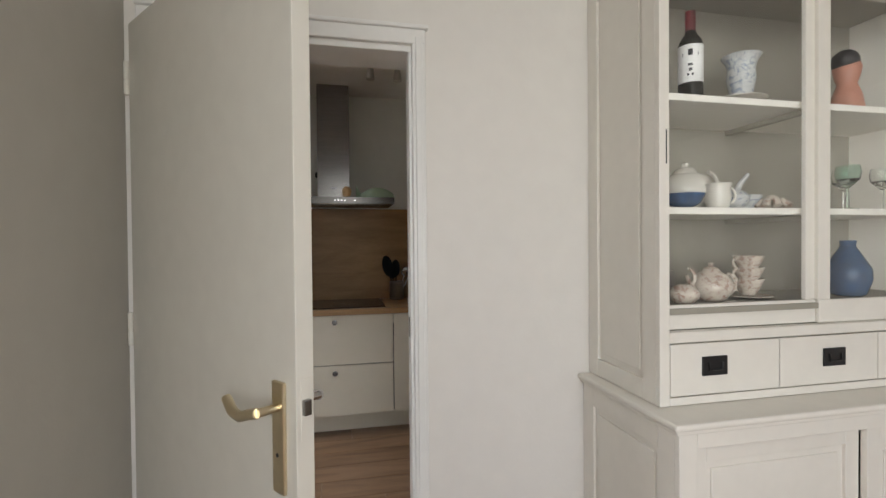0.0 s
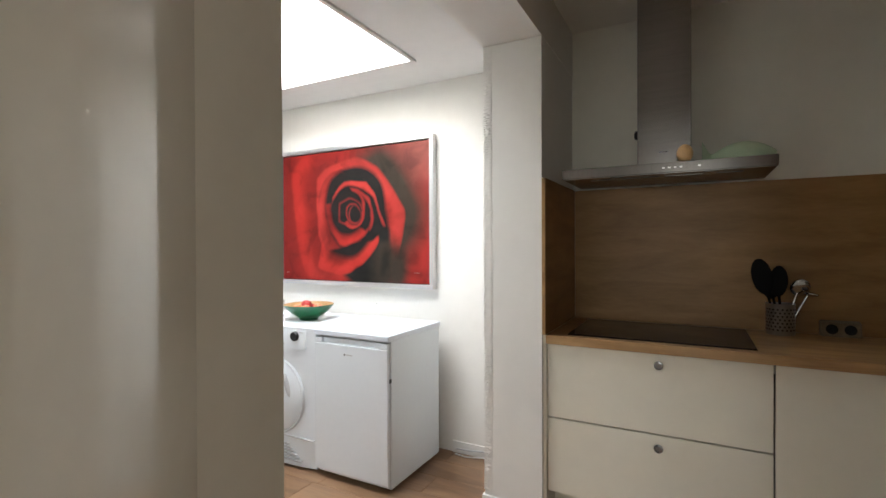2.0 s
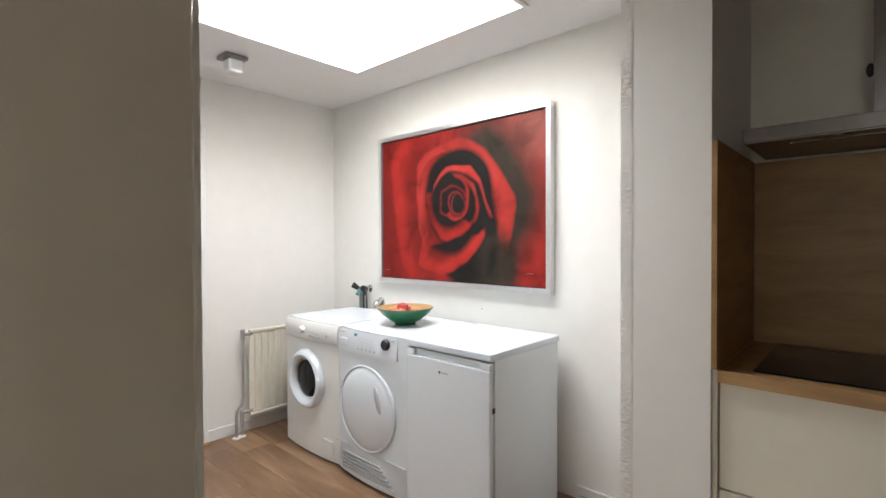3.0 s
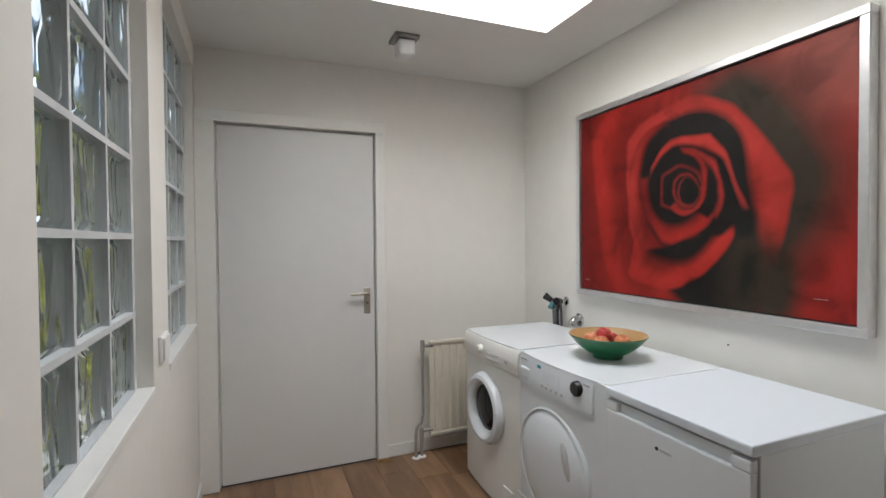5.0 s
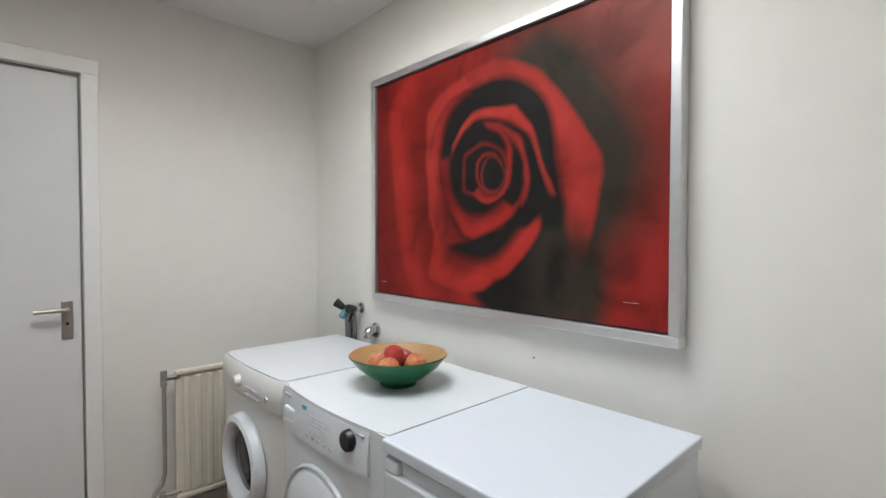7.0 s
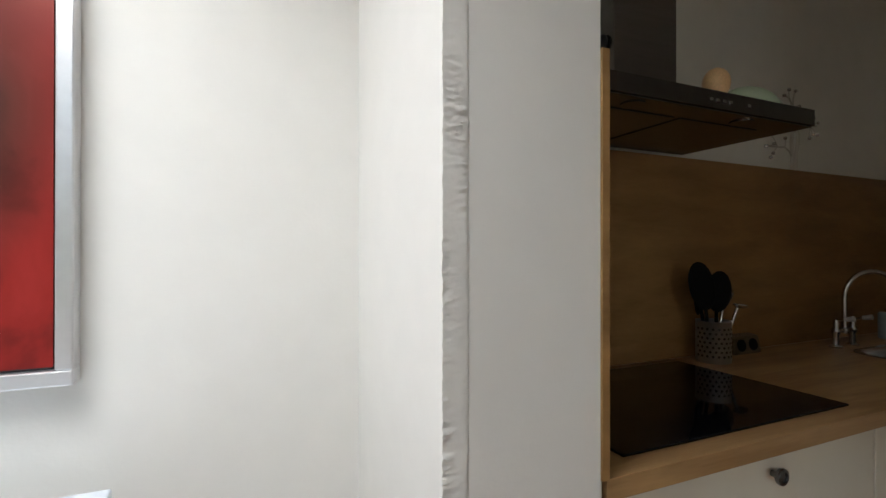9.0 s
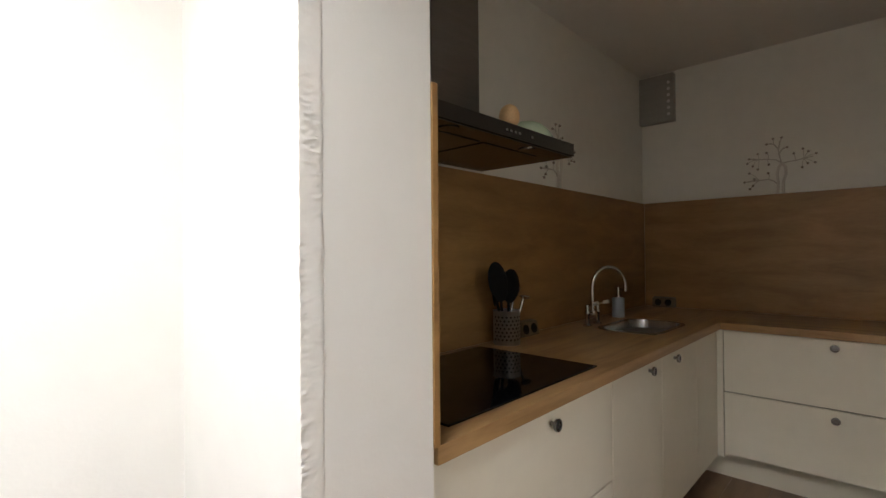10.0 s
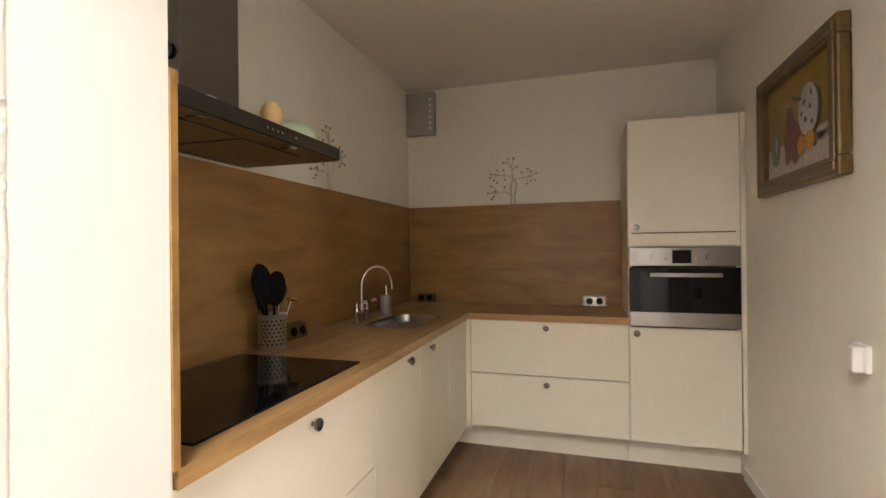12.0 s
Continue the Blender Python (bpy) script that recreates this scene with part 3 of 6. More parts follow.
# ---------------------------------------------------------------- glass block windows
def block_mesh(w, h):
    """A pressed glass block with a pillowed face and a sunken rim."""
    bm = bmesh.new()
    n = 12
    for s in (0, 1):
        y0 = -0.04 if s else 0.04
        g = []
        for j in range(n + 1):
            r = []
            for i in range(n + 1):
                u, v = i / n * 2 - 1, j / n * 2 - 1
                e = max(abs(u), abs(v))
                dip = 0.010 if e > 0.99 else (-0.002 if e > 0.82 else 0.0)
                r.append(bm.verts.new((u * w / 2, y0 + (dip if s else -dip), v * h / 2)))
            g.append(r)
        for a, b in zip(g, g[1:]):
            for i in range(n):
                bm.faces.new((a[i], a[i + 1], b[i + 1], b[i]))
    bm.verts.ensure_lookup_table()
    m = (n + 1) ** 2
    ring = [i for i in range(n + 1)] + [(n + 1) * j + n for j in range(1, n + 1)] + [(n + 1) * n + i for i in range(n - 1, -1, -1)] + [(n + 1) * j for j in range(n - 1, 0, -1)]
    for a, b in zip(ring, ring[1:] + ring[:1]):
        bm.faces.new((bm.verts[a], bm.verts[b], bm.verts[m + b], bm.verts[m + a]))
    return finish(bm, "glass_block", M_BLOCK, True)


PX, PZ = 0.2437, 0.2265
BLOCK = block_mesh(PX - 0.019, PZ - 0.021)
for k, g in enumerate((G1, G2)):
    w = thing("window_%d" % (k + 1), ((g[0] + g[1]) / 2, FACE_S - 0.05, GZ0), "glass block window with wavy clear blocks in pale mortar", "window")
    w["kind"] = "structure"
    s0 = g[0] + 0.020
    bm = bmesh.new()
    for i in range(1, 3):
        x = s0 + i * PX
        box(x - 0.007, x + 0.007, -1.696, -1.604, GZ0, GZ1, bm=bm)
    box(g[0], s0 + 0.007, -1.696, -1.604, GZ0, GZ1, bm=bm)
    box(s0 + 3 * PX - 0.007, g[1], -1.696, -1.604, GZ0, GZ1, bm=bm)
    for j in range(7):
        z = GZ0 + 0.006 + j * PZ
        box(g[0], g[1], -1.697, -1.603, max(GZ0, z - 0.008), min(GZ1, z + 0.008), bm=bm)
    part("mortar", bm, M_MORTAR, w)
    part("window_sill", box(g[0] + 0.001, g[1] - 0.001, -1.603, FACE_S + 0.006, GZ0 - 0.012, GZ0 + 0.012, 0.003), M_TRIM, w)
    for i in range(3):
        for j in range(6):
            o = new("glass_block", BLOCK)
            o.parent = w
            o.location = (s0 + (i + 0.5) * PX - (g[0] + g[1]) / 2, -1.65 - (FACE_S - 0.05), 0.006 + (j + 0.5) * PZ)
            o.visible_shadow = False

# windows of the dining room
def casement(name, horizontal, a0, a1, at, z0, z1, label):
    w = thing(name, ((a0 + a1) / 2, at, z0) if horizontal else (at, (a0 + a1) / 2, z0), label, "window")
    w["kind"] = "structure"
    def bar(u0, u1, v0, v1):
        return box(u0, u1, at - 0.03, at + 0.03, v0, v1, 0.004) if horizontal else box(at - 0.03, at + 0.03, u0, u1, v0, v1, 0.004)
    for u0, u1, v0, v1 in ((a0, a0 + 0.06, z0, z1), (a1 - 0.06, a1, z0, z1), ((a0 + a1) / 2 - 0.04, (a0 + a1) / 2 + 0.04, z0 + 0.06, z1 - 0.06), (a0 + 0.06, a1 - 0.06, z0, z0 + 0.06), (a0 + 0.06, a1 - 0.06, z1 - 0.06, z1)):
        part("frame_bar", bar(u0, u1, v0, v1), M_TRIM, w)
# unseen south window, added as an opening for the extra lamp
casement("window_4", True, -0.5, 1.4, -6.10, 0.65, 2.35, "wide white framed window added unseen to light the kitchen")
casement("window_3", False, -5.75, -4.15, DW - 0.12, 0.7, 2.4, "wide white framed garden window")

# ================================================================ scullery
def appliance_body(x0, x1, y0, y1, z1, bow):
    """A box whose front is bowed outwards and whose edges are rounded."""
    bm = bmesh.new()
    n, out = 10, []
    for i in range(n + 1):
        f = i / n
        out.append((x0 + (x1 - x0) * f, y0 - bow * (1 - (2 * f - 1) ** 2)))
    out += [(x1, y1), (x0, y1)]
    low = [bm.verts.new((x, y, 0.015)) for x, y in out]
    top = [bm.verts.new((x, y, z1)) for x, y in out]
    k = len(out)
    for i in range(k):
        bm.faces.new((low[i], low[(i + 1) % k], top[(i + 1) % k], top[i]))
    bm.faces.new(low[::-1])
    bm.faces.new(top)
    bmesh.ops.bevel(bm, geom=[e for e in bm.edges if all(abs(v.co.z - z1) < 1e-4 for v in e.verts)], offset=0.008, segments=3, affect="EDGES")
    return bm


def feet(parent, x0, x1, y0, y1):
    for x in (x0 + 0.05, x1 - 0.05):
        for y in (y0 + 0.06, y1 - 0.05):
            part("foot", lathe([(0.018, 0), (0.018, 0.016)], (x, y, 0), 12), M_BLACK, parent)


def ring(c, r0, r1, depth, bm=None, seg=48):
    """A rounded ring facing -y."""
    rm = (r0 + r1) / 2
    prof = [(r0, 0), (r0, 0.4 * depth), (r0 + (rm - r0) * 0.5, 0.85 * depth), (rm, depth), (rm + (r1 - rm) * 0.6, 0.85 * depth), (r1, 0.35 * depth), (r1, 0)]
    one = bmesh.new()
    rings = [[one.verts.new((c[0] + r * math.cos(2 * math.pi * i / seg), c[1] - h, c[2] + r * math.sin(2 * math.pi * i / seg))) for i in range(seg)] for r, h in prof]
    for a, b in zip(rings, rings[1:] + rings[:1]):
        for i in range(seg):
            one.faces.new((a[i], a[(i + 1) % seg], b[(i + 1) % seg], b[i]))
    return merge(bm or bmesh.new(), one)


def disc(c, r, bulge, seg=48, bm=None, n=8, sx=1.0):
    """A domed disc facing -y."""
    prof = [(r * math.cos(math.pi / 2 * i / n) if i < n else 0.0, bulge * math.sin(math.pi / 2 * i / n)) for i in range(n + 1)]
    one = bmesh.new()
    rings = [[one.verts.new((c[0] + sx * rr * math.cos(2 * math.pi * i / seg), c[1] - h, c[2] + rr * math.sin(2 * math.pi * i / seg))) for i in range(seg)] for rr, h in prof[:-1]]
    tip = one.verts.new((c[0], c[1] - bulge, c[2]))
    for a, b in zip(rings, rings[1:]):
        for i in range(seg):
            one.faces.new((a[i], a[(i + 1) % seg], b[(i + 1) % seg], b[i]))
    for i in range(seg):
        one.faces.new((rings[-1][i], rings[-1][(i + 1) % seg], tip))
    one.faces.new(rings[0][::-1])
    return merge(bm or bmesh.new(), one)


YF = -0.130
# washing machine
x0, x1 = -3.045, -2.445
wm = thing("washing_machine", ((x0 + x1) / 2, 0.15, 0), "ivory front-loading washing machine with round dark glass door", "washing machine", "laundry machines")
part("body", appliance_body(x0, x1, YF + 0.014, 0.44, 0.715, 0.022), M_WASHER, wm)
part("top", appliance_body(x0, x1, YF + 0.016, 0.44, 0.845, 0.018), M_WHITEGOODS, wm, smooth=False)
bm = bmesh.new()
pan = []
for z, y in ((0.722, -0.008), (0.735, -0.016), (0.79, -0.014), (0.825, -0.006), (0.838, 0.002)):
    pan.append([bm.verts.new((x0 + 0.004 + (x1 - x0 - 0.008) * i / 12, YF + 0.014 + y - 0.021 * (1 - (i / 6 - 1) ** 2), z)) for i in range(13)])
for a, b in zip(pan, pan[1:]):
    for i in range(12):
        bm.faces.new((a[i], a[i + 1], b[i + 1], b[i]))
back = [[bm.verts.new((v.co.x, YF + 0.02, v.co.z)) for v in r] for r in (pan[0], pan[-1])]
for r, s in ((pan[0], back[0]), (pan[-1], back[1])):
    for i in range(12):
        bm.faces.new((r[i], r[i + 1], s[i + 1], s[i]))
for i in (0, 12):
    bm.faces.new([r[i] for r in pan] + [back[1][i], back[0][i]])
cp = part("control_panel", bm, M_WASHER, wm, smooth=True)
part("programme_knob", lathe([(0.024, 0), (0.022, 0.018), (0.017, 0.024), (0.0, 0.024)], (-2.79, YF - 0.018, 0.782), 24, "y"), M_WASHER, cp, smooth=True)
for i in range(6):
    part("button", box(-2.705 + 0.022 * i, -2.690 + 0.022 * i, YF - 0.036, YF - 0.022, 0.752, 0.758, 0.001), M_GREYGAP, cp)
for i in range(4):
    part("print_bar", box(-2.70 + 0.03 * i, -2.682 + 0.03 * i, YF - 0.033, YF - 0.022, 0.78, 0.783), M_GREYGAP, cp)
part("dial_badge", lathe([(0.011, 0), (0.011, 0.004)], (-2.515, YF - 0.024, 0.772), 16, "y"), M_GREYGAP, cp)
c = (-2.755, YF - 0.006, 0.475)
dr = part("door", ring(c, 0.125, 0.185, 0.042), M_WHITEGOODS, wm, "white plastic porthole ring", smooth=True)
part("porthole", disc((c[0], c[1] + 0.006, c[2]), 0.127, 0.020), M_GLASSBLACK, dr, "dark curved glass", smooth=True)
part("door_latch", box(c[0] + 0.150, c[0] + 0.176, YF - 0.045, YF - 0.02, 0.44, 0.51, 0.006), M_WHITEGOODS, dr)
part("filter_flap", box(-2.58, -2.49, YF - 0.008, YF + 0.002, 0.06, 0.14, 0.003), M_WASHER, wm)
feet(wm, x0, x1, YF + 0.02, 0.44)

# tumble dryer
x0, x1 = -2.430, -1.835
td = thing("tumble_dryer", ((x0 + x1) / 2, 0.15, 0), "white tumble dryer with a large round door", "tumble dryer", "laundry machines")
part("body", appliance_body(x0, x1, YF + 0.006, 0.46, 0.848, 0.024), M_WHITEGOODS, td)
bm = bmesh.new()
g = []
for j in range(7):
    f = j / 6
    z = 0.722 + 0.114 * f
    y = YF + 0.006 - 0.010 * (1 - f ** 2)
    g.append([bm.verts.new((x0 + 0.006 + (x1 - x0 - 0.078) * i / 12, y - 0.0245 * (1 - (2 * (0.01 + 0.87 * i / 12) - 1) ** 2), z)) for i in range(13)])
for a, b in zip(g, g[1:]):
    for i in range(12):
        bm.faces.new((a[i], a[i + 1], b[i + 1], b[i]))
bk = [[bm.verts.new((v.co.x, YF + 0.02, v.co.z)) for v in r] for r in (g[0], g[-1])]
for r, s in ((g[0], bk[0]), (g[-1], bk[1])):
    for i in range(12):
        bm.faces.new((r[i], r[i + 1], s[i + 1], s[i]))
for i in (0, 12):
    bm.faces.new([r[i] for r in g] + [bk[1][i], bk[0][i]])
cp = part("control_panel", bm, M_WHITEGOODS, td, smooth=True)
def on_panel(z, x=-2.13):
    f = (z - 0.722) / 0.114
    u = (x + 2.430) / 0.595
    return YF + 0.006 - 0.010 * (1 - max(0, f) ** 2) - 0.0245 * (1 - (2 * u - 1) ** 2)
kn = part("dial", lathe([(0.030, 0), (0.028, 0.016), (0.024, 0.020), (0, 0.020)], (-1.985, on_panel(0.798, -1.985) + 0.004, 0.798), 32, "y"), M_BLACK, cp, "glossy black programme dial", smooth=True)
part("drawer_recess", box(-2.39, -2.315, on_panel(0.77, -2.37) - 0.008, on_panel(0.77, -2.35) + 0.01, 0.742, 0.790, 0.014), M_WHITEGOODS, cp, "white grip recess of the water tank")
for r in range(5):
    for k in range(4):
        z = 0.764 + 0.011 * r
        part("print_bar", box(-2.205 + 0.034 * k, -2.186 + 0.034 * k, on_panel(z, -2.19 + 0.034 * k) - 0.0012, on_panel(z) + 0.008, z, z + 0.0015), M_GREYGAP, cp)
for k in range(5):
    part("button", lathe([(0.0065, 0), (0.0065, 0.004)], (-2.205 + 0.034 * k, on_panel(0.748, -2.205 + 0.034 * k) + 0.001, 0.748), 14, "y"), M_GREYGAP, cp)
part("logo_bar", box(-2.40, -2.35, on_panel(0.825, -2.36) - 0.003, on_panel(0.825, -2.40) + 0.006, 0.818, 0.826), M_GREYGAP, cp)
part("eco_badge", box(-2.255, -2.225, on_panel(0.822, -2.24) - 0.002, on_panel(0.822, -2.24) + 0.006, 0.812, 0.826, 0.002), mat("badge_blue", (0.05, 0.30, 0.42), 0.4), cp, "small blue badge")
part("logo_bar", box(-1.955, -1.925, on_panel(0.822, -1.955) - 0.002, on_panel(0.822, -1.925) + 0.006, 0.819, 0.825), M_GREYGAP, cp)
c = (-2.155, YF - 0.012, 0.425)
dd = part("door", disc(c, 0.225, 0.040), M_WHITEGOODS, td, smooth=True)
part("door_rim", ring((c[0], c[1] + 0.004, c[2]), 0.222, 0.238, 0.018), M_WHITEGOODS, dd, smooth=True)
bm = ball((c[0] + 0.125, c[1] - 0.026, c[2] + 0.075), 0.075, 1.0, 24, sx=0.27, sy=0.16)
bmesh.ops.rotate(bm, verts=bm.verts, cent=(c[0] + 0.125, c[1] - 0.026, c[2] + 0.075), matrix=Euler((0, radians(-18), 0)).to_matrix())
part("door_grip", bm, M_GREYGAP, dd, "sunken grip", smooth=True)
part("plinth_seam", box(x0 + 0.004, x1 - 0.004, YF - 0.021, YF - 0.006, 0.186, 0.190), M_GREYGAP, td)
for k in range(6):
    z = 0.045 + 0.018 * k
    part("vent_slat", box(x0 + 0.06, x1 - 0.10 - 0.02 * k, YF - 0.026, YF - 0.005, z, z + 0.008, 0.002), M_GREYGAP, td)
feet(td, x0, x1, YF + 0.02, 0.46)

# refrigerator
YR = YF - 0.013
x0, x1 = -1.822, -1.308
rf = thing("refrigerator", ((x0 + x1) / 2, 0.15, 0), "white undercounter refrigerator with recessed grip", "refrigerator")
part("cabinet", box(x0, x1, YR + 0.024, 0.42, 0.018, 0.8235, 0.004), M_WHITEGOODS, rf)
part("worktop", box(x0 - 0.004, x1 + 0.006, YR - 0.012, 0.432, 0.824, 0.855, 0.005), M_FRIDGETOP, rf)
part("seal", box(x0 + 0.006, x1 - 0.006, YR + 0.014, YR + 0.025, 0.05, 0.813), M_GREYGAP, rf, "grey rubber seal")
bm = box(x0, x1, YR - 0.010, YR + 0.0145, 0.045, 0.782, 0.006)
dr = part("door", bm, M_WHITEGOODS, rf)
part("grip_recess", box(x0 + 0.055, x1 - 0.055, YR + 0.004, YR + 0.0145, 0.781, 0.813, 0.002), M_WHITEGOODS, dr, "white recessed grip")
for a, b in ((x0, x0 + 0.055), (x1 - 0.055, x1)):
    part("grip_end", box(a, b, YR - 0.010, YR + 0.0145, 0.781, 0.813, 0.005), M_WHITEGOODS, dr)
part("hinge_cap", box(x1 - 0.001, x1 + 0.004, YR + 0.006, YR + 0.024, 0.598, 0.622, 0.002), M_BLACK, rf)
part("logo_dot", lathe([(0.006, 0), (0.006, 0.002)], (-1.600, YR - 0.010, 0.728), 16, "y"), M_BLACK, dr)
part("logo_bar", box(-1.588, -1.545, YR - 0.0115, YR - 0.009, 0.724, 0.732), M_GREYGAP, dr)
feet(rf, x0, x1, YR + 0.04, 0.42)

# fruit bowl
bx, by, bz = -2.163, 0.155, 0.848
bw = thing("fruit_bowl", (bx, by, bz), "green lacquered bowl with bamboo inside holding apples", "bowl")
prof = [(0.0, 0.012), (0.055, 0.012), (0.055, 0.0), (0.062, 0.0), (0.064, 0.014), (0.095, 0.030), (0.136, 0.063), (0.166, 0.099), (0.164, 0.102)]
part("bowl_outside", lathe(prof, (bx, by, bz), 48, caps=False), M_GREEN, bw, smooth=True)
prof = [(0.1645, 0.1025), (0.159, 0.100), (0.129, 0.065), (0.09, 0.035), (0.05, 0.022), (0.0, 0.020)]
part("bowl_inside", lathe(prof, (bx, by, bz), 48, caps=False), M_BAMBOO, bw, "pale bamboo inside", smooth=True)
rnd = random.Random(5)
def apple(c, r, material):
    prof = [(0.004, 0.12), (r * 0.35, 0.02), (r * 0.75, 0.10), (r * 0.98, 0.55), (r, 1.0), (r * 0.9, 1.4), (r * 0.6, 1.72), (r * 0.25, 1.70), (0.003, 1.52)]
    bm = lathe([(a, h * r if a < 0.02 or True else h) for a, h in prof], (0, 0, 0), 24)
    bm.transform(Matrix.Translation(c) @ Euler((rnd.uniform(-0.5, 0.5), rnd.uniform(-0.5, 0.5), rnd.uniform(0, 6))).to_matrix().to_4x4())
    ap = single("apple", bm, material, "ripe red and yellow apple lying in the bowl", "apple", "apples in the bowl", smooth=True)
for c, m in (((-2.208, 0.116, 0.885), M_APPLE2), ((-2.128, 0.108, 0.885), M_APPLE2), ((-2.205, 0.194, 0.885), M_APPLE), ((-2.126, 0.186, 0.885), M_APPLE2), ((-2.190, 0.150, 0.906), M_APPLE)):
    apple(c, 0.037, m)

# water tap by the machines, drain elbow
tp = thing("wall_tap", (-2.945, 0.46, 0.845), "chrome double water tap with black handles on the wall", "tap")
bm = tube([(-2.965, 0.46, 0.80), (-2.965, 0.455, 0.93), (-2.96, 0.45, 0.975)], 0.021, 14)
tube([(-2.925, 0.47, 0.80), (-2.925, 0.465, 0.97)], 0.008, 12, bm=bm)
part("pipe", bm, M_PEWTER, tp, smooth=True)
part("valve_body", tube([(-2.99, 0.44, 0.985), (-2.90, 0.45, 0.985)], 0.017, 14), M_PEWTER, tp, smooth=True)
for p, q in (((-2.985, 0.435, 0.99), (-3.015, 0.41, 1.015)), ((-2.90, 0.445, 0.99), (-2.885, 0.405, 0.995))):
    part("handle", tube([p, q], 0.017, 10, taper=1.35), M_BLACK, tp, smooth=True)
part("hose_valve", tube([(-2.955, 0.43, 0.975), (-2.952, 0.405, 0.945)], 0.014, 12, taper=1.2), mat("valve_teal", (0.06, 0.20, 0.24), 0.35), tp, "teal valve cap", smooth=True)
part("spigot", tube([(-2.905, 0.44, 0.975), (-2.903, 0.42, 0.925)], 0.009, 10), M_BLACK, tp, smooth=True)
part("wall_rose", lathe([(0.028, 0), (0.028, 0.008), (0.012, 0.012), (0.012, 0.05)], (-2.93, ROSE_Y, 0.985), 20, "y"), M_CHROME, tp, smooth=True)
dr = thing("drain_elbow", (-2.80, 0.46, 0.85), "chrome siphon elbow on the wall", "drain pipe")
part("elbow", tube(arc((-2.80, 0.49, 0.855), 0.04, 180, 60, 8, "yz"), 0.022, 14), M_CHROME, dr, smooth=True)
part("collar", lathe([(0.036, 0), (0.036, 0.008), (0.024, 0.014)], (-2.80, ROSE_Y, 0.89), 20, "y"), M_CHROME, dr, smooth=True)

# radiator
rd = thing("radiator", (-3.33, 0.0, 0.0), "old cream enamelled panel radiator with grey pipes", "radiator")
ry0, ry1, rz0, rz1 = -0.250, 0.40, 0.13, 0.725
bm = box(-3.335, -3.315, ry0, ry1, rz0, rz1, 0.006)
part("panel", bm, M_RAD, rd)
n = 12
for i in range(n):
    y = ry0 + 0.045 + i * (ry1 - ry0 - 0.09) / (n - 1)
    part("fin", box(-3.318, -3.300, y - 0.014, y + 0.014, rz0 + 0.03, rz1 - 0.03, 0.007), M_RAD, rd)
part("top_rail", box(-3.338, -3.302, ry0, ry1, rz1 - 0.018, rz1 + 0.004, 0.006), M_RAD, rd)
part("bottom_rail", box(-3.338, -3.302, ry0, ry1, rz0 - 0.004, rz0 + 0.018, 0.006), M_RAD, rd)
for y in (-0.1, 0.25):
    part("bracket", box(X_DOOR, -3.334, y - 0.012, y + 0.012, rz0 + 0.1, rz1 - 0.08), M_RAD, rd)
bm = tube([(-3.318, ry0 + 0.02, 0.70), (-3.318, -0.296, 0.70)], 0.011, 10)
tube([(-3.318, -0.296, 0.735), (-3.318, -0.296, 0.665)], 0.014, 12, bm=bm)
part("valve", bm, M_COPPER, rd, smooth=True)
bm = tube([(-3.318, -0.296, 0.67), (-3.318, -0.296, 0.27), (-3.315, -0.308, 0.22), (-3.31, -0.342, 0.185), (-3.31, -0.348, 0.15), (-3.31, -0.348, 0.004)], 0.009, 12)
part("pipe", bm, M_COPPER, rd, smooth=True)
bm = tube([(-3.318, ry0 + 0.02, 0.165), (-3.318, -0.303, 0.165), (-3.318, -0.306, 0.15), (-3.318, -0.306, 0.004)], 0.010, 12)
tube([(-3.318, -0.306, 0.18), (-3.318, -0.306, 0.10)], 0.014, 12, bm=bm)
part("return_pipe", bm, M_COPPER, rd, smooth=True)
for y, x in ((-0.348, -3.31), (-0.306, -3.318)):
    part("floor_rosette", lathe([(0.026, 0), (0.026, 0.005), (0.012, 0.010)], (x, y, 0.0), 20), M_SOCKET, rd, smooth=True)

# rose picture
PX0, PX1, PZ0, PZ1 = -2.743, -1.401, 1.081, 2.046
pc = thing("picture_frame", ((PX0 + PX1) / 2, ROSE_Y - 0.02, PZ0 - 0.02), "large silver framed canvas print of a red rose", "picture")
fy0, fy1, fw = ROSE_Y - 0.048, ROSE_Y - 0.002, 0.030
for nm, b in (("frame_top", (PX0 - fw, PX1 + fw, PZ1, PZ1 + fw)), ("frame_bottom", (PX0 - fw, PX1 + fw, PZ0 - fw, PZ0)), ("frame_side", (PX0 - fw, PX0, PZ0, PZ1)), ("frame_side", (PX1, PX1 + fw, PZ0, PZ1))):
    part(nm, box(b[0], b[1], fy0, fy1, b[2], b[3], 0.003), M_ALU, pc)


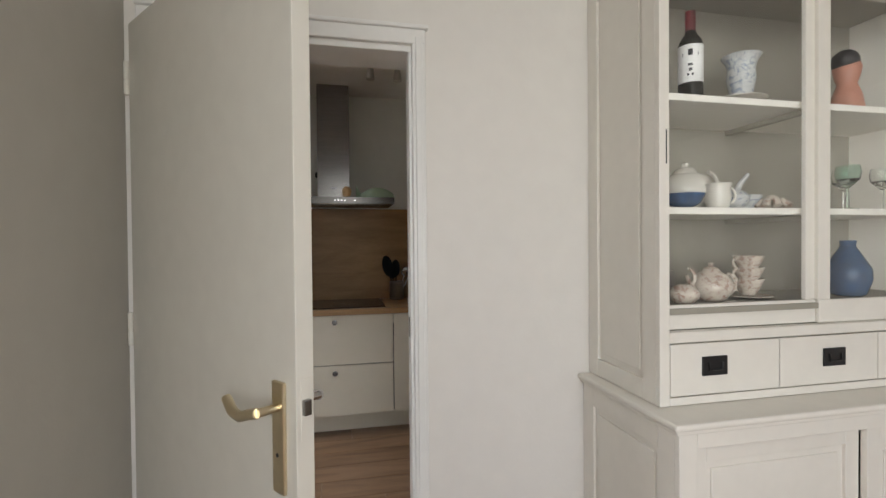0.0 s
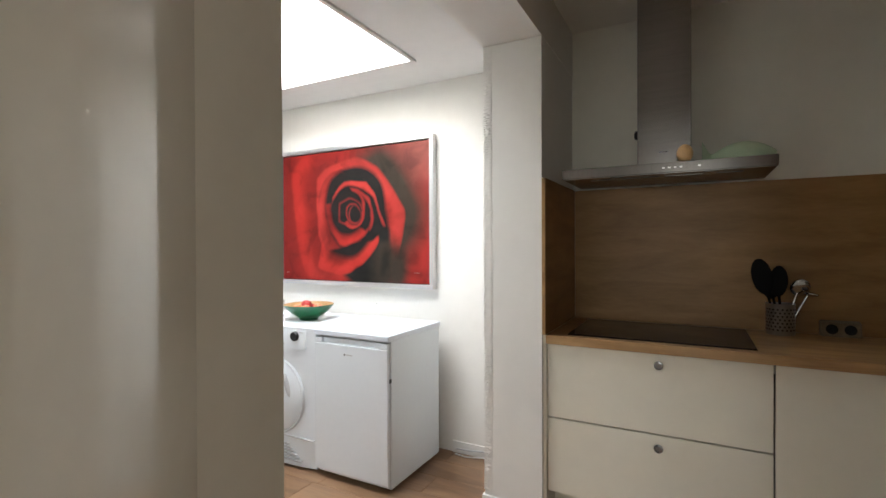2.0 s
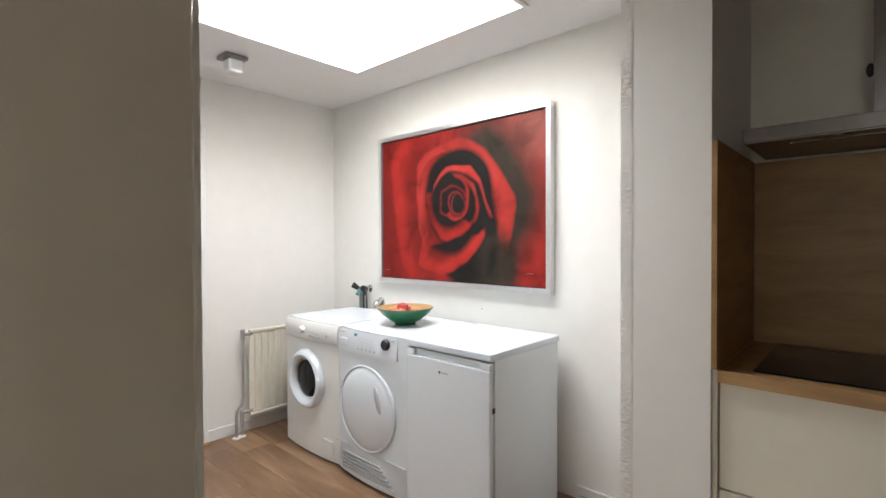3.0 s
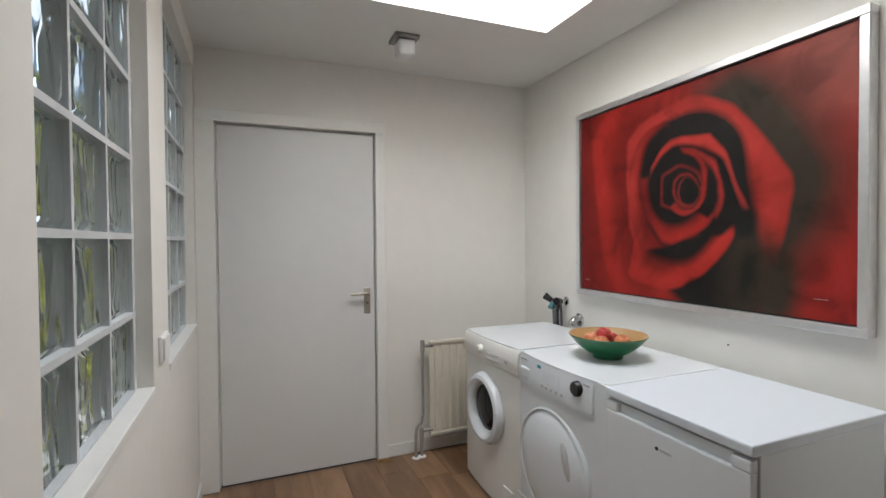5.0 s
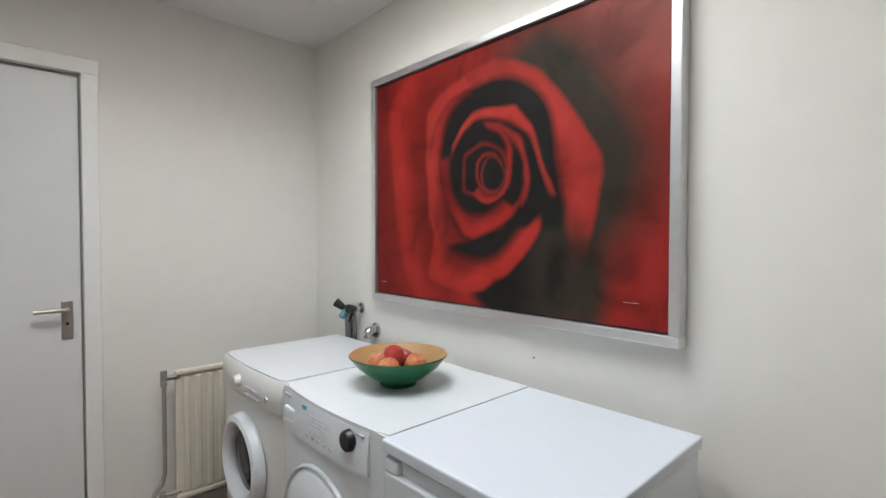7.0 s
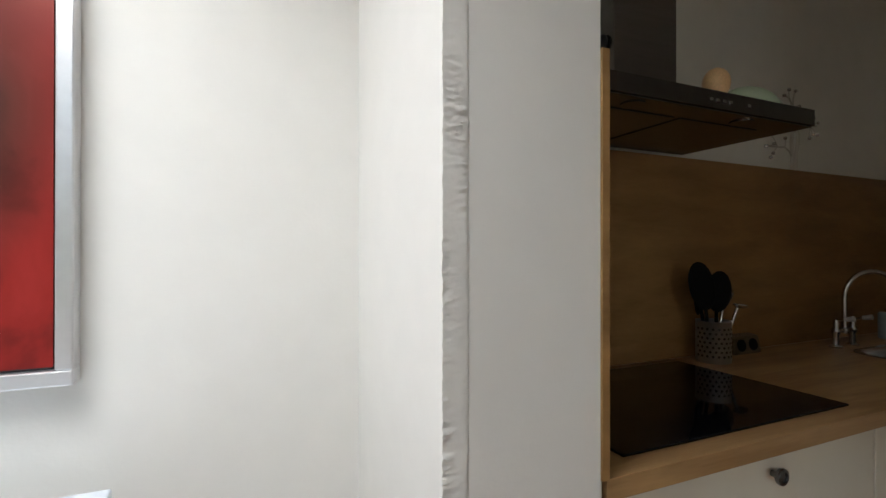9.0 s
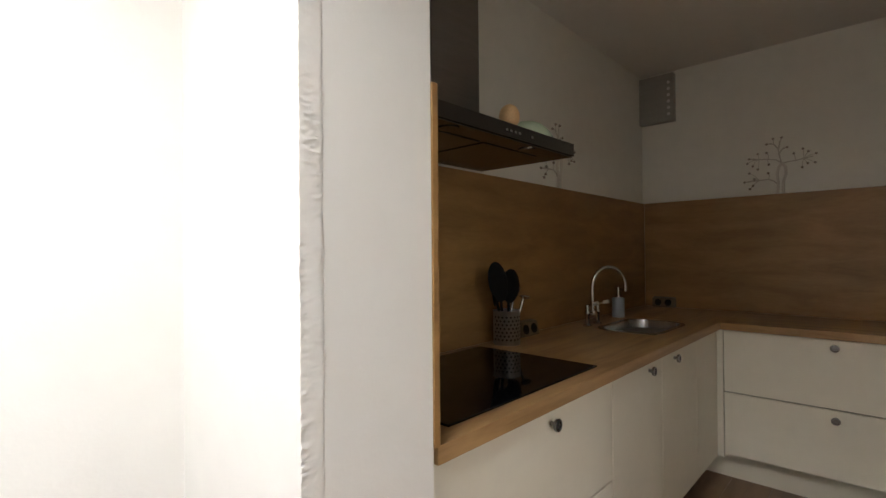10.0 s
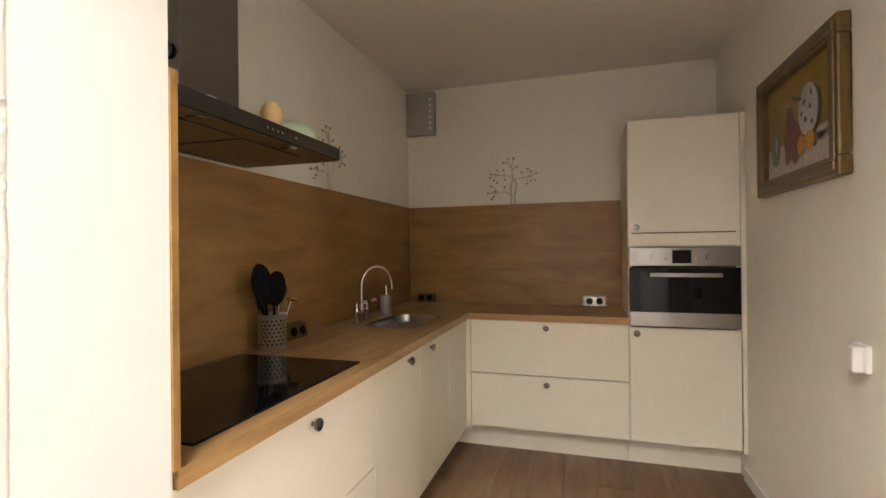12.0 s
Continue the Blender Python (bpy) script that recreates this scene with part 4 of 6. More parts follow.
def rose_print():
    """Printed rose: petals laid over one another, each with a bright rim that sinks into shade."""
    m = bpy.data.materials.new("rose_print")
    m.use_nodes = True
    n, l = m.node_tree.nodes, m.node_tree.links
    b = n["Principled BSDF"]
    b.inputs["Roughness"].default_value = 0.55
    b.inputs["Specular IOR Level"].default_value = 0.15
    tc = n.new("ShaderNodeTexCoord")
    warp = n.new("ShaderNodeTexNoise")
    warp.inputs["Scale"].default_value, warp.inputs["Detail"].default_value = 3.4, 3.5
    l.new(tc.outputs["Object"], warp.inputs["Vector"])
    sub = n.new("ShaderNodeVectorMath")
    sub.operation = "SUBTRACT"
    sub.inputs[1].default_value = (0.5, 0.5, 0.5)
    l.new(warp.outputs["Color"], sub.inputs[0])
    mad = n.new("ShaderNodeVectorMath")
    mad.operation = "MULTIPLY_ADD"
    mad.inputs[1].default_value = (0.045, 0.0, 0.045)
    l.new(sub.outputs[0], mad.inputs[0])
    l.new(tc.outputs["Object"], mad.inputs[2])
    state = {"col": None}

    def ramp(fac, stops, ease="EASE"):
        r = n.new("ShaderNodeValToRGB")
        r.color_ramp.interpolation = ease
        els = r.color_ramp.elements
        els[0].position, els[0].color = stops[0][0], (*stops[0][1], 1)
        els[1].position, els[1].color = stops[-1][0], (*stops[-1][1], 1)
        for p, c in stops[1:-1]:
            e = els.new(p)
            e.color = (*c, 1)
        l.new(fac, r.inputs[0])
        return r.outputs[0]

    def metric(cx, cy, rx, ry, rot, src):
        mp = n.new("ShaderNodeMapping")
        mp.vector_type = "TEXTURE"
        mp.inputs["Location"].default_value = (cx, 0, cy)
        mp.inputs["Rotation"].default_value = (0, radians(rot), 0)
        mp.inputs["Scale"].default_value = (rx, 1, ry)
        l.new(src, mp.inputs[0])
        mu = n.new("ShaderNodeVectorMath")
        mu.operation = "MULTIPLY"
        mu.inputs[1].default_value = (1, 0, 1)
        l.new(mp.outputs[0], mu.inputs[0])
        ln = n.new("ShaderNodeVectorMath")
        ln.operation = "LENGTH"
        l.new(mu.outputs[0], ln.inputs[0])
        return ln.outputs["Value"], mu.outputs[0]

    def lay(mask, col):
        if state["col"] is None:
            state["col"] = col
            return
        mx = n.new("ShaderNodeMix")
        mx.data_type = "RGBA"
        l.new(mask, mx.inputs["Factor"])
        l.new(state["col"], mx.inputs["A"])
        l.new(col, mx.inputs["B"])
        state["col"] = mx.outputs["Result"]

    def petal(cx, cy, rx, ry, rot=0.0, rim=0.35, hi=(0.52, 0.022, 0.018), lo=(0.012, 0.008, 0.008), soft=0.02, light=None, calm=0.0, rimdark=1.0):
        """An egg of petal; light: a direction in degrees in which its rim is bright, fading on the other side."""
        d, v = metric(cx, cy, rx, ry, rot, mad.outputs[0] if not calm else tc.outputs["Object"])
        edge = tuple(h * rimdark for h in hi)
        col = ramp(d, [(max(0.0, 1 - rim), lo), (1 - rim * 0.62, tuple((a * 0.8 + c) / 1.8 for a, c in zip(hi, lo))), (1 - rim * 0.35, hi), (1.0, edge)])
        if light is not None:
            dot = n.new("ShaderNodeVectorMath")
            dot.operation = "DOT_PRODUCT"
            dot.inputs[1].default_value = (math.cos(radians(light)), 0, math.sin(radians(light)))
            l.new(v, dot.inputs[0])
            k = n.new("ShaderNodeMapRange")
            k.inputs["From Min"].default_value, k.inputs["From Max"].default_value = -0.55, 0.55
            l.new(dot.outputs["Value"], k.inputs["Value"])
            mx = n.new("ShaderNodeMix")
            mx.data_type = "RGBA"
            l.new(k.outputs[0], mx.inputs["Factor"])
            mx.inputs["A"].default_value = (*lo, 1)
            l.new(col, mx.inputs["B"])
            col = mx.outputs["Result"]
        mask = ramp(d, [(1 - soft, (1, 1, 1)), (1 + soft, (0, 0, 0))], "LINEAR") if soft < 0.08 else ramp(d, [(1 - soft, (1, 1, 1)), (1.0, (0, 0, 0))])
        lay(mask, col)

    def leaf(corners, hi, lo, width=0.1, soft=0.012, light=None, blend=0.02):
        """A petal with straight-edged sides and softened corners, bright at its rim and sinking into shade."""
        cx, cy = sum(p[0] for p in corners) / len(corners), sum(p[1] for p in corners) / len(corners)
        dist = None
        for (x0, y0), (x1, y1) in zip(corners, corners[1:] + corners[:1]):
            k = math.hypot(x1 - x0, y1 - y0)
            nx, ny = (y1 - y0) / k, (x0 - x1) / k
            c = nx * x0 + ny * y0
            if nx * cx + ny * cy > c:
                nx, ny, c = -nx, -ny, -c
            dot = n.new("ShaderNodeVectorMath")
            dot.operation = "DOT_PRODUCT"
            dot.inputs[1].default_value = (nx, 0, ny)
            l.new(mad.outputs[0], dot.inputs[0])
            sb = n.new("ShaderNodeMath")
            sb.operation = "SUBTRACT"
            sb.inputs[1].default_value = c
            l.new(dot.outputs["Value"], sb.inputs[0])
            if dist is None:
                dist = sb.outputs[0]
            else:
                sm = n.new("ShaderNodeMath")
                sm.operation = "SMOOTH_MAX"
                sm.inputs[2].default_value = blend
                l.new(dist, sm.inputs[0])
                l.new(sb.outputs[0], sm.inputs[1])
                dist = sm.outputs[0]
        deep = n.new("ShaderNodeMath")
        deep.operation = "MULTIPLY"
        deep.inputs[1].default_value = -1.0 / width
        l.new(dist, deep.inputs[0])
        col = ramp(deep.outputs[0], [(0.0, tuple(h * 0.9 for h in hi)), (0.35, hi), (1.0, lo)])
        if light is not None:
            dot = n.new("ShaderNodeVectorMath")
            dot.operation = "DOT_PRODUCT"
            dot.inputs[1].default_value = (math.cos(radians(light)), 0, math.sin(radians(light)))
            l.new(mad.outputs[0], dot.inputs[0])
            mid = cx * math.cos(radians(light)) + cy * math.sin(radians(light))
            k = n.new("ShaderNodeMapRange")
            k.inputs["From Min"].default_value, k.inputs["From Max"].default_value = mid - 0.05, mid + 0.13
            l.new(dot.outputs["Value"], k.inputs["Value"])
            mx = n.new("ShaderNodeMix")
            mx.data_type = "RGBA"
            l.new(k.outputs[0], mx.inputs["Factor"])
            mx.inputs["A"].default_value = (*lo, 1)
            l.new(col, mx.inputs["B"])
            col = mx.outputs["Result"]
        mk = n.new("ShaderNodeMapRange")
        mk.inputs["From Min"].default_value, mk.inputs["From Max"].default_value = soft, -soft - 0.004
        l.new(dist, mk.inputs["Value"])
        lay(mk.outputs[0], col)

    R, K = (0.36, 0.031, 0.024), (0.012, 0.011, 0.010)
    OLIVE = (0.038, 0.028, 0.020)
    sep = n.new("ShaderNodeSeparateXYZ")
    l.new(tc.outputs["Object"], sep.inputs[0])
    lay(None, ramp(sep.outputs["X"], [(0.0, (0.17, 0.012, 0.010)), (0.3, (0.24, 0.015, 0.012)), (1.0, (0.28, 0.020, 0.016))]))
    # soft ground: pale red glow in the upper corner, olive shade around the bloom
    petal(1.42, 0.98, 0.55, 0.50, 0, 0.9, (0.22, 0.040, 0.032), (0.29, 0.085, 0.068), 0.7)
    leaf([(0.95, 1.05), (1.12, 0.97), (1.24, 0.82), (1.34, 0.65), (1.385, 0.51), (1.34, 0.34), (1.20, 0.14), (1.00, -0.05), (0.7, 0.0), (0.7, 0.9)], OLIVE, OLIVE, 0.1, 0.085, blend=0.12)
    # outer petals to the west
    leaf([(0.09, 0.86), (0.25, 1.02), (0.75, 1.05), (0.75, 0.3), (0.4, -0.05), (0.24, 0.05), (0.185, 0.16), (0.135, 0.41)], (0.35, 0.022, 0.016), (0.23, 0.015, 0.012), 0.16, 0.012, light=180, blend=0.08)
    leaf([(0.30, 0.62), (0.36, 0.85), (0.5, 0.9), (0.6, 0.5), (0.5, 0.1), (0.41, 0.15), (0.34, 0.35)], (0.13, 0.010, 0.008), (0.13, 0.010, 0.008), 0.1, 0.10, blend=0.1)
    # tall back petal with its pointed eastern shoulder
    leaf([(0.36, 0.60), (0.38, 0.80), (0.457, 0.872), (0.573, 0.900), (0.651, 0.922), (0.724, 0.936), (0.79, 0.932), (0.871, 0.897), (0.955, 0.842), (1.023, 0.777), (1.187, 0.525), (1.190, 0.46), (1.15, 0.272), (1.10, 0.10), (0.9, 0.0), (0.5, 0.1), (0.38, 0.35)], R, (0.19, 0.014, 0.011), 0.17, 0.008, blend=0.012)
    leaf([(0.389, 0.66), (0.42, 0.735), (0.455, 0.780), (0.524, 0.825), (0.619, 0.852), (0.765, 0.879), (0.845, 0.861), (0.919, 0.822), (0.978, 0.763), (1.011, 0.711), (1.032, 0.654), (1.052, 0.50), (1.075, 0.33), (1.095, 0.2), (1.05, 0.0), (0.8, -0.05), (0.55, 0.1), (0.395, 0.50)], K, K, 0.1, 0.016, blend=0.05)
    petal(1.12, 0.10, 0.13, 0.24, 0, 0.9, OLIVE, OLIVE, 0.75)
    leaf([(1.04, 0.36), (1.10, 0.30), (1.13, 0.15), (1.04, -0.05), (0.9, 0.0), (0.95, 0.3)], OLIVE, K, 0.1, 0.06, blend=0.06)
    # wide low petal under the cup, with the dark stem below it
    leaf([(0.43, 0.42), (0.392, 0.20), (0.369, 0.123), (0.405, 0.088), (0.492, 0.062), (0.605, 0.042), (0.682, 0.062), (0.823, 0.130), (0.875, 0.176), (0.925, 0.232), (0.962, 0.299), (0.976, 0.402), (0.968, 0.486), (0.9, 0.5)], (0.36, 0.024, 0.018), (0.16, 0.013, 0.010), 0.13, 0.007, blend=0.012)
    petal(0.780, 0.055, 0.075, 0.075, 0, 0.9, K, K, 0.45)
    leaf([(0.455, 0.28), (0.52, 0.215), (0.608, 0.188), (0.727, 0.178), (0.797, 0.208), (0.863, 0.27), (0.914, 0.347), (0.944, 0.422), (0.958, 0.50), (0.85, 0.6), (0.5, 0.6), (0.44, 0.4)], K, K, 0.1, 0.022, blend=0.03)
    # rings
    leaf([(0.375, 0.547), (0.388, 0.638), (0.412, 0.716), (0.455, 0.789), (0.507, 0.832), (0.62, 0.850), (0.8, 0.6), (0.8, 0.3), (0.47, 0.225), (0.404, 0.345), (0.38, 0.453)], R, (0.17, 0.012, 0.010), 0.085, 0.008, light=180, blend=0.02)
    leaf([(0.448, 0.590), (0.471, 0.707), (0.506, 0.769), (0.562, 0.813), (0.63, 0.838), (0.85, 0.7), (0.9, 0.4), (0.72, 0.262), (0.60, 0.262), (0.514, 0.340), (0.478, 0.425), (0.453, 0.517)], K, K, 0.1, 0.016, blend=0.02)
    leaf([(0.514, 0.575), (0.527, 0.644), (0.586, 0.714), (0.648, 0.755), (0.722, 0.765), (0.80, 0.755), (0.884, 0.745), (0.918, 0.665), (0.968, 0.602), (1.007, 0.511), (1.034, 0.420), (0.98, 0.36), (0.8, 0.35), (0.6, 0.45)], R, (0.17, 0.013, 0.010), 0.07, 0.006, blend=0.008)
    leaf([(0.518, 0.55), (0.559, 0.648), (0.617, 0.705), (0.663, 0.731), (0.715, 0.730), (0.777, 0.713), (0.842, 0.677), (0.915, 0.626), (0.953, 0.563), (0.985, 0.476), (1.02, 0.39), (0.9, 0.30), (0.6, 0.3), (0.5, 0.45)], K, K, 0.1, 0.009, blend=0.014)
    petal(1.005, 0.36, 0.075, 0.085, 0, 0.9, K, K, 0.6)
    # cup
    leaf([(0.450, 0.60), (0.459, 0.494), (0.498, 0.388), (0.594, 0.280), (0.645, 0.268), (0.714, 0.282), (0.785, 0.307), (0.842, 0.346), (0.880, 0.41), (0.82, 0.52), (0.55, 0.60)], (0.36, 0.023, 0.017), (0.15, 0.012, 0.010), 0.08, 0.008, light=-75, blend=0.012)
    leaf([(0.500, 0.57), (0.505, 0.51), (0.526, 0.434), (0.582, 0.366), (0.657, 0.346), (0.715, 0.353), (0.786, 0.394), (0.84, 0.432), (0.89, 0.49), (0.87, 0.62), (0.76, 0.70), (0.6, 0.69), (0.52, 0.62)], K, K, 0.1, 0.012, blend=0.02)
    # swirl
    leaf([(0.700, 0.716), (0.776, 0.697), (0.884, 0.617), (0.896, 0.579), (0.918, 0.529), (0.922, 0.471), (0.905, 0.415), (0.868, 0.355), (0.83, 0.42), (0.70, 0.55)], R, (0.14, 0.012, 0.010), 0.04, 0.006, light=25, blend=0.008)
    leaf([(0.68, 0.708), (0.749, 0.687), (0.816, 0.634), (0.867, 0.588), (0.896, 0.53), (0.895, 0.463), (0.874, 0.408), (0.84, 0.37), (0.70, 0.45)], K, K, 0.1, 0.008, blend=0.01)
    leaf([(0.71, 0.704), (0.752, 0.694), (0.805, 0.650), (0.838, 0.594), (0.843, 0.526), (0.829, 0.465), (0.79, 0.42), (0.70, 0.5)], (0.31, 0.021, 0.016), (0.20, 0.015, 0.012), 0.035, 0.006, light=20, blend=0.012)
    leaf([(0.69, 0.700), (0.772, 0.660), (0.806, 0.612), (0.817, 0.548), (0.806, 0.485), (0.77, 0.43), (0.68, 0.5)], K, K, 0.1, 0.008, blend=0.012)
    # bud
    leaf([(0.578, 0.445), (0.590, 0.597), (0.640, 0.622), (0.695, 0.638), (0.748, 0.620), (0.802, 0.588), (0.829, 0.528), (0.814, 0.449), (0.772, 0.409), (0.716, 0.391), (0.665, 0.405)], (0.15, 0.015, 0.013), K, 0.024, 0.007, blend=0.018)
    leaf([(0.622, 0.446), (0.672, 0.402), (0.716, 0.390), (0.772, 0.408), (0.816, 0.447), (0.83, 0.528), (0.78, 0.55), (0.68, 0.47)], R, (0.22, 0.016, 0.013), 0.035, 0.006, light=-75, blend=0.012)
    leaf([(0.648, 0.500), (0.655, 0.566), (0.688, 0.596), (0.749, 0.596), (0.790, 0.563), (0.811, 0.509), (0.801, 0.458), (0.759, 0.418), (0.708, 0.423), (0.662, 0.456)], K, K, 0.02, 0.008, blend=0.012)
    leaf([(0.653, 0.500), (0.662, 0.560), (0.692, 0.589), (0.747, 0.588), (0.785, 0.558), (0.805, 0.509), (0.796, 0.463), (0.757, 0.425), (0.709, 0.429), (0.668, 0.460)], (0.22, 0.018, 0.015), K, 0.020, 0.006, blend=0.012)
    leaf([(0.678, 0.499), (0.696, 0.552), (0.727, 0.580), (0.766, 0.565), (0.801, 0.52), (0.801, 0.48), (0.773, 0.440), (0.725, 0.432), (0.689, 0.456)], (0.34, 0.030, 0.026), K, 0.016, 0.006, light=190, blend=0.012)
    # uneven ink over the whole print
    ink = n.new("ShaderNodeTexNoise")
    ink.inputs["Scale"].default_value, ink.inputs["Detail"].default_value, ink.inputs["Distortion"].default_value = 5.0, 5, 0.8
    l.new(tc.outputs["Object"], ink.inputs["Vector"])
    tone = n.new("ShaderNodeMix")
    tone.data_type, tone.blend_type = "RGBA", "MULTIPLY"
    tone.inputs["Factor"].default_value = 1.0
    l.new(state["col"], tone.inputs["A"])
    l.new(ramp(ink.outputs[0], [(0.30, (0.62, 0.66, 0.66)), (0.5, (0.95, 0.95, 0.95)), (0.70, (1.12, 1.2, 1.2))]), tone.inputs["B"])
    l.new(tone.outputs["Result"], b.inputs["Base Color"])
    fine = n.new("ShaderNodeTexNoise")
    fine.inputs["Scale"].default_value = 320
    l.new(tc.outputs["Object"], fine.inputs["Vector"])
    bp = n.new("ShaderNodeBump")
    bp.inputs["Strength"].default_value, bp.inputs["Distance"].default_value = 0.15, 0.001
    l.new(fine.outputs[0], bp.inputs["Height"])
    l.new(bp.outputs[0], b.inputs["Normal"])
    return m


# the print's own space starts at its lower corner, one unit high
k = PZ1 - PZ0
bm = box(0.006, (PX1 - PX0) / k - 0.006, -0.004, 0.0, 0.006, 0.994)
canvas = new("canvas", finish(bm, "canvas", rose_print()))
canvas.parent = pc
canvas.scale = (k, 1, k)
canvas.location = Vector((PX0, fy0 + 0.018, PZ0)) - BASE[pc.name]
canvas["label"] = "printed close-up of a red rose"
BASE[canvas.name] = BASE[pc.name]
part("backing", box(PX0 - 0.001, PX1 + 0.001, fy0 + 0.020, fy1 - 0.002, PZ0 - 0.001, PZ1 + 0.001), M_BLACK, pc, "black shadow gap backing")
part("print_line", box(PX1 - 0.13, PX1 - 0.085, fy0 + 0.0125, fy0 + 0.0135, PZ0 + 0.075, PZ0 + 0.0765), M_COPPER, pc)
part("print_line", box(PX0 + 0.04, PX0 + 0.07, fy0 + 0.0125, fy0 + 0.0135, PZ0 + 0.055, PZ0 + 0.0575), M_COPPER, pc)

# ceiling lamp, light switch, nail, cable
lp = thing("ceiling_lamp", (-2.90, -0.53, Z_SC), "small square ceiling lamp with opal glass cube", "ceiling lamp")
part("mount", box(-2.965, -2.835, -0.595, -0.465, Z_SC - 0.022, Z_SC, 0.003), M_STEEL, lp)
part("shade", box(-2.945, -2.855, -0.570, -0.480, Z_SC - 0.100, Z_SC - 0.022, 0.012), M_LAMP, lp, "white opal glass cube")
sw = thing("light_switch", (-2.285, FACE_S, 1.02), "double white light switch on the wall", "switch")
part("plate", box(-2.345, -2.225, FACE_S, FACE_S + 0.012, 0.985, 1.070, 0.004), M_SOCKET, sw)
part("rocker", box(-2.338, -2.288, FACE_S + 0.012, FACE_S + 0.019, 0.992, 1.063, 0.003), M_SOCKET, sw)
part("rocker", box(-2.282, -2.232, FACE_S + 0.012, FACE_S + 0.019, 0.992, 1.063, 0.003), M_SOCKET, sw)
single("nail", lathe([(0.0024, 0), (0.0024, 0.008)], (-1.862, ROSE_Y + 0.001, 0.93), 10, "y"), M_BLACK, "small dark nail in the white wall", "nail")
pts = [(-1.22, 0.47, 0.006), (-1.14, 0.455, 0.006), (-1.04, 0.49, 0.006), (-0.95, 0.485, 0.006), (-0.87, 0.46, 0.008), (-0.83, 0.49, 0.02)]
single("power_cable", tube(pts, 0.004, 8), M_SOCKET, "white power cable lying on the floor by the wall", "cable", smooth=True)
pts = [(-1.22, 0.49, 0.03), (-1.12, 0.488, 0.035), (-1.0, 0.49, 0.05), (-0.9, 0.492, 0.075), (-0.825, 0.495, 0.10)]
single("hose", tube(pts, 0.004, 8), M_GREYGAP, "thin grey cable along the skirting", "cable", smooth=True)

# ================================================================ kitchen
def knob(parent, c, axis):
    """Turned metal knob with a stepped face; axis -y or -x."""
    prof = [(0.007, 0), (0.007, 0.012), (0.017, 0.016), (0.019, 0.022), (0.018, 0.026), (0.012, 0.027), (0.012, 0.024), (0.0, 0.024)]
    bm = lathe(prof, (0, 0, 0), 24)
    bm.transform(Matrix.Translation(c) @ (pose(0, 0, 0, 90, 0, 0) if axis == "y" else pose(0, 0, 0, 0, -90, 0)))
    part("knob", bm, M_PEWTER, parent, "pewter coloured knob", smooth=True)


CT, CB = 0.910, 0.870
FY = 0.012
XF = 1.80
def front(name, parent, a0, a1, z0, z1, axis):
    if axis == "y":
        return part(name, box(a0 + 0.002, a1 - 0.002, FY, FY + 0.018, z0 + 0.002, z1 - 0.002, 0.0015), M_CREAM, parent)
    return part(name, box(XF, XF + 0.018, a0 + 0.002, a1 - 0.002, z0 + 0.002, z1 - 0.002, 0.0015), M_CREAM, parent)


u = thing("hob_cabinet", (-0.04, 0.3, 0), "cream base cabinet with two wide drawers under the hob", "kitchen cabinet", "kitchen base cabinets")
part("body", box(-0.490, 0.413, FY + 0.019, 0.60, 0.165, CB - 0.001), M_GAPSHADE, u)
d = front("drawer_front", u, -0.490, 0.413, 0.515, CB - 0.003, "y"); knob(d, (0.0, FY, 0.820), "y")
d = front("drawer_front", u, -0.490, 0.413, 0.155, 0.512, "y"); knob(d, (0.0, FY, 0.462), "y")
part("plinth", box(-0.490, 0.413, FY + 0.140, FY + 0.155, 0, 0.1655), M_CREAM, u)
u = thing("sink_cabinet", (0.92, 0.3, 0), "cream double-door base cabinet under the sink", "kitchen cabinet", "kitchen base cabinets")
part("body", box(0.4145, 1.415, FY + 0.019, 0.60, 0.165, 0.70), M_GAPSHADE, u)
d = front("cabinet_door", u, 0.416, 0.9165, 0.155, CB - 0.003, "y"); knob(d, (0.764, FY, 0.828), "y")
d = front("cabinet_door", u, 0.9165, 1.417, 0.155, CB - 0.003, "y"); knob(d, (1.072, FY, 0.828), "y")
part("plinth", box(0.4145, 1.415, FY + 0.140, FY + 0.155, 0, 0.1655), M_CREAM, u)
u = thing("corner_cabinet", (1.75, 0.3, 0), "cream corner filler cabinet", "kitchen cabinet", "kitchen base cabinets")
part("body", box(1.42, 2.36, FY + 0.019, 0.60, 0.165, CB - 0.001), M_GAPSHADE, u)
part("filler_panel", box(1.419, XF + 0.016, FY, FY + 0.018, 0.1565, CB - 0.0045, 0.0015), M_CREAM, u)
part("filler_panel", box(XF, XF + 0.018, -0.020, FY - 0.001, 0.1565, CB - 0.0045, 0.0015), M_CREAM, u)
part("plinth", box(1.42, XF + 0.139, FY + 0.140, FY + 0.155, 0, 0.1655), M_CREAM, u)
u = thing("drawer_cabinet", (2.08, -0.5, 0), "cream base cabinet with two wide drawers", "kitchen cabinet", "kitchen base cabinets")
part("body", box(XF + 0.019, 2.36, -0.985, -0.022, 0.19, CB - 0.001), M_GAPSHADE, u)
d = front("drawer_front", u, -0.985, -0.022, 0.525, CB - 0.003, "x"); knob(d, (XF, -0.505, 0.828), "x")
d = front("drawer_front", u, -0.985, -0.022, 0.180, 0.522, "x"); knob(d, (XF, -0.505, 0.475), "x")
part("plinth", box(XF + 0.140, XF + 0.155, -0.985, FY + 0.155, 0, 0.1905), M_CREAM, u)
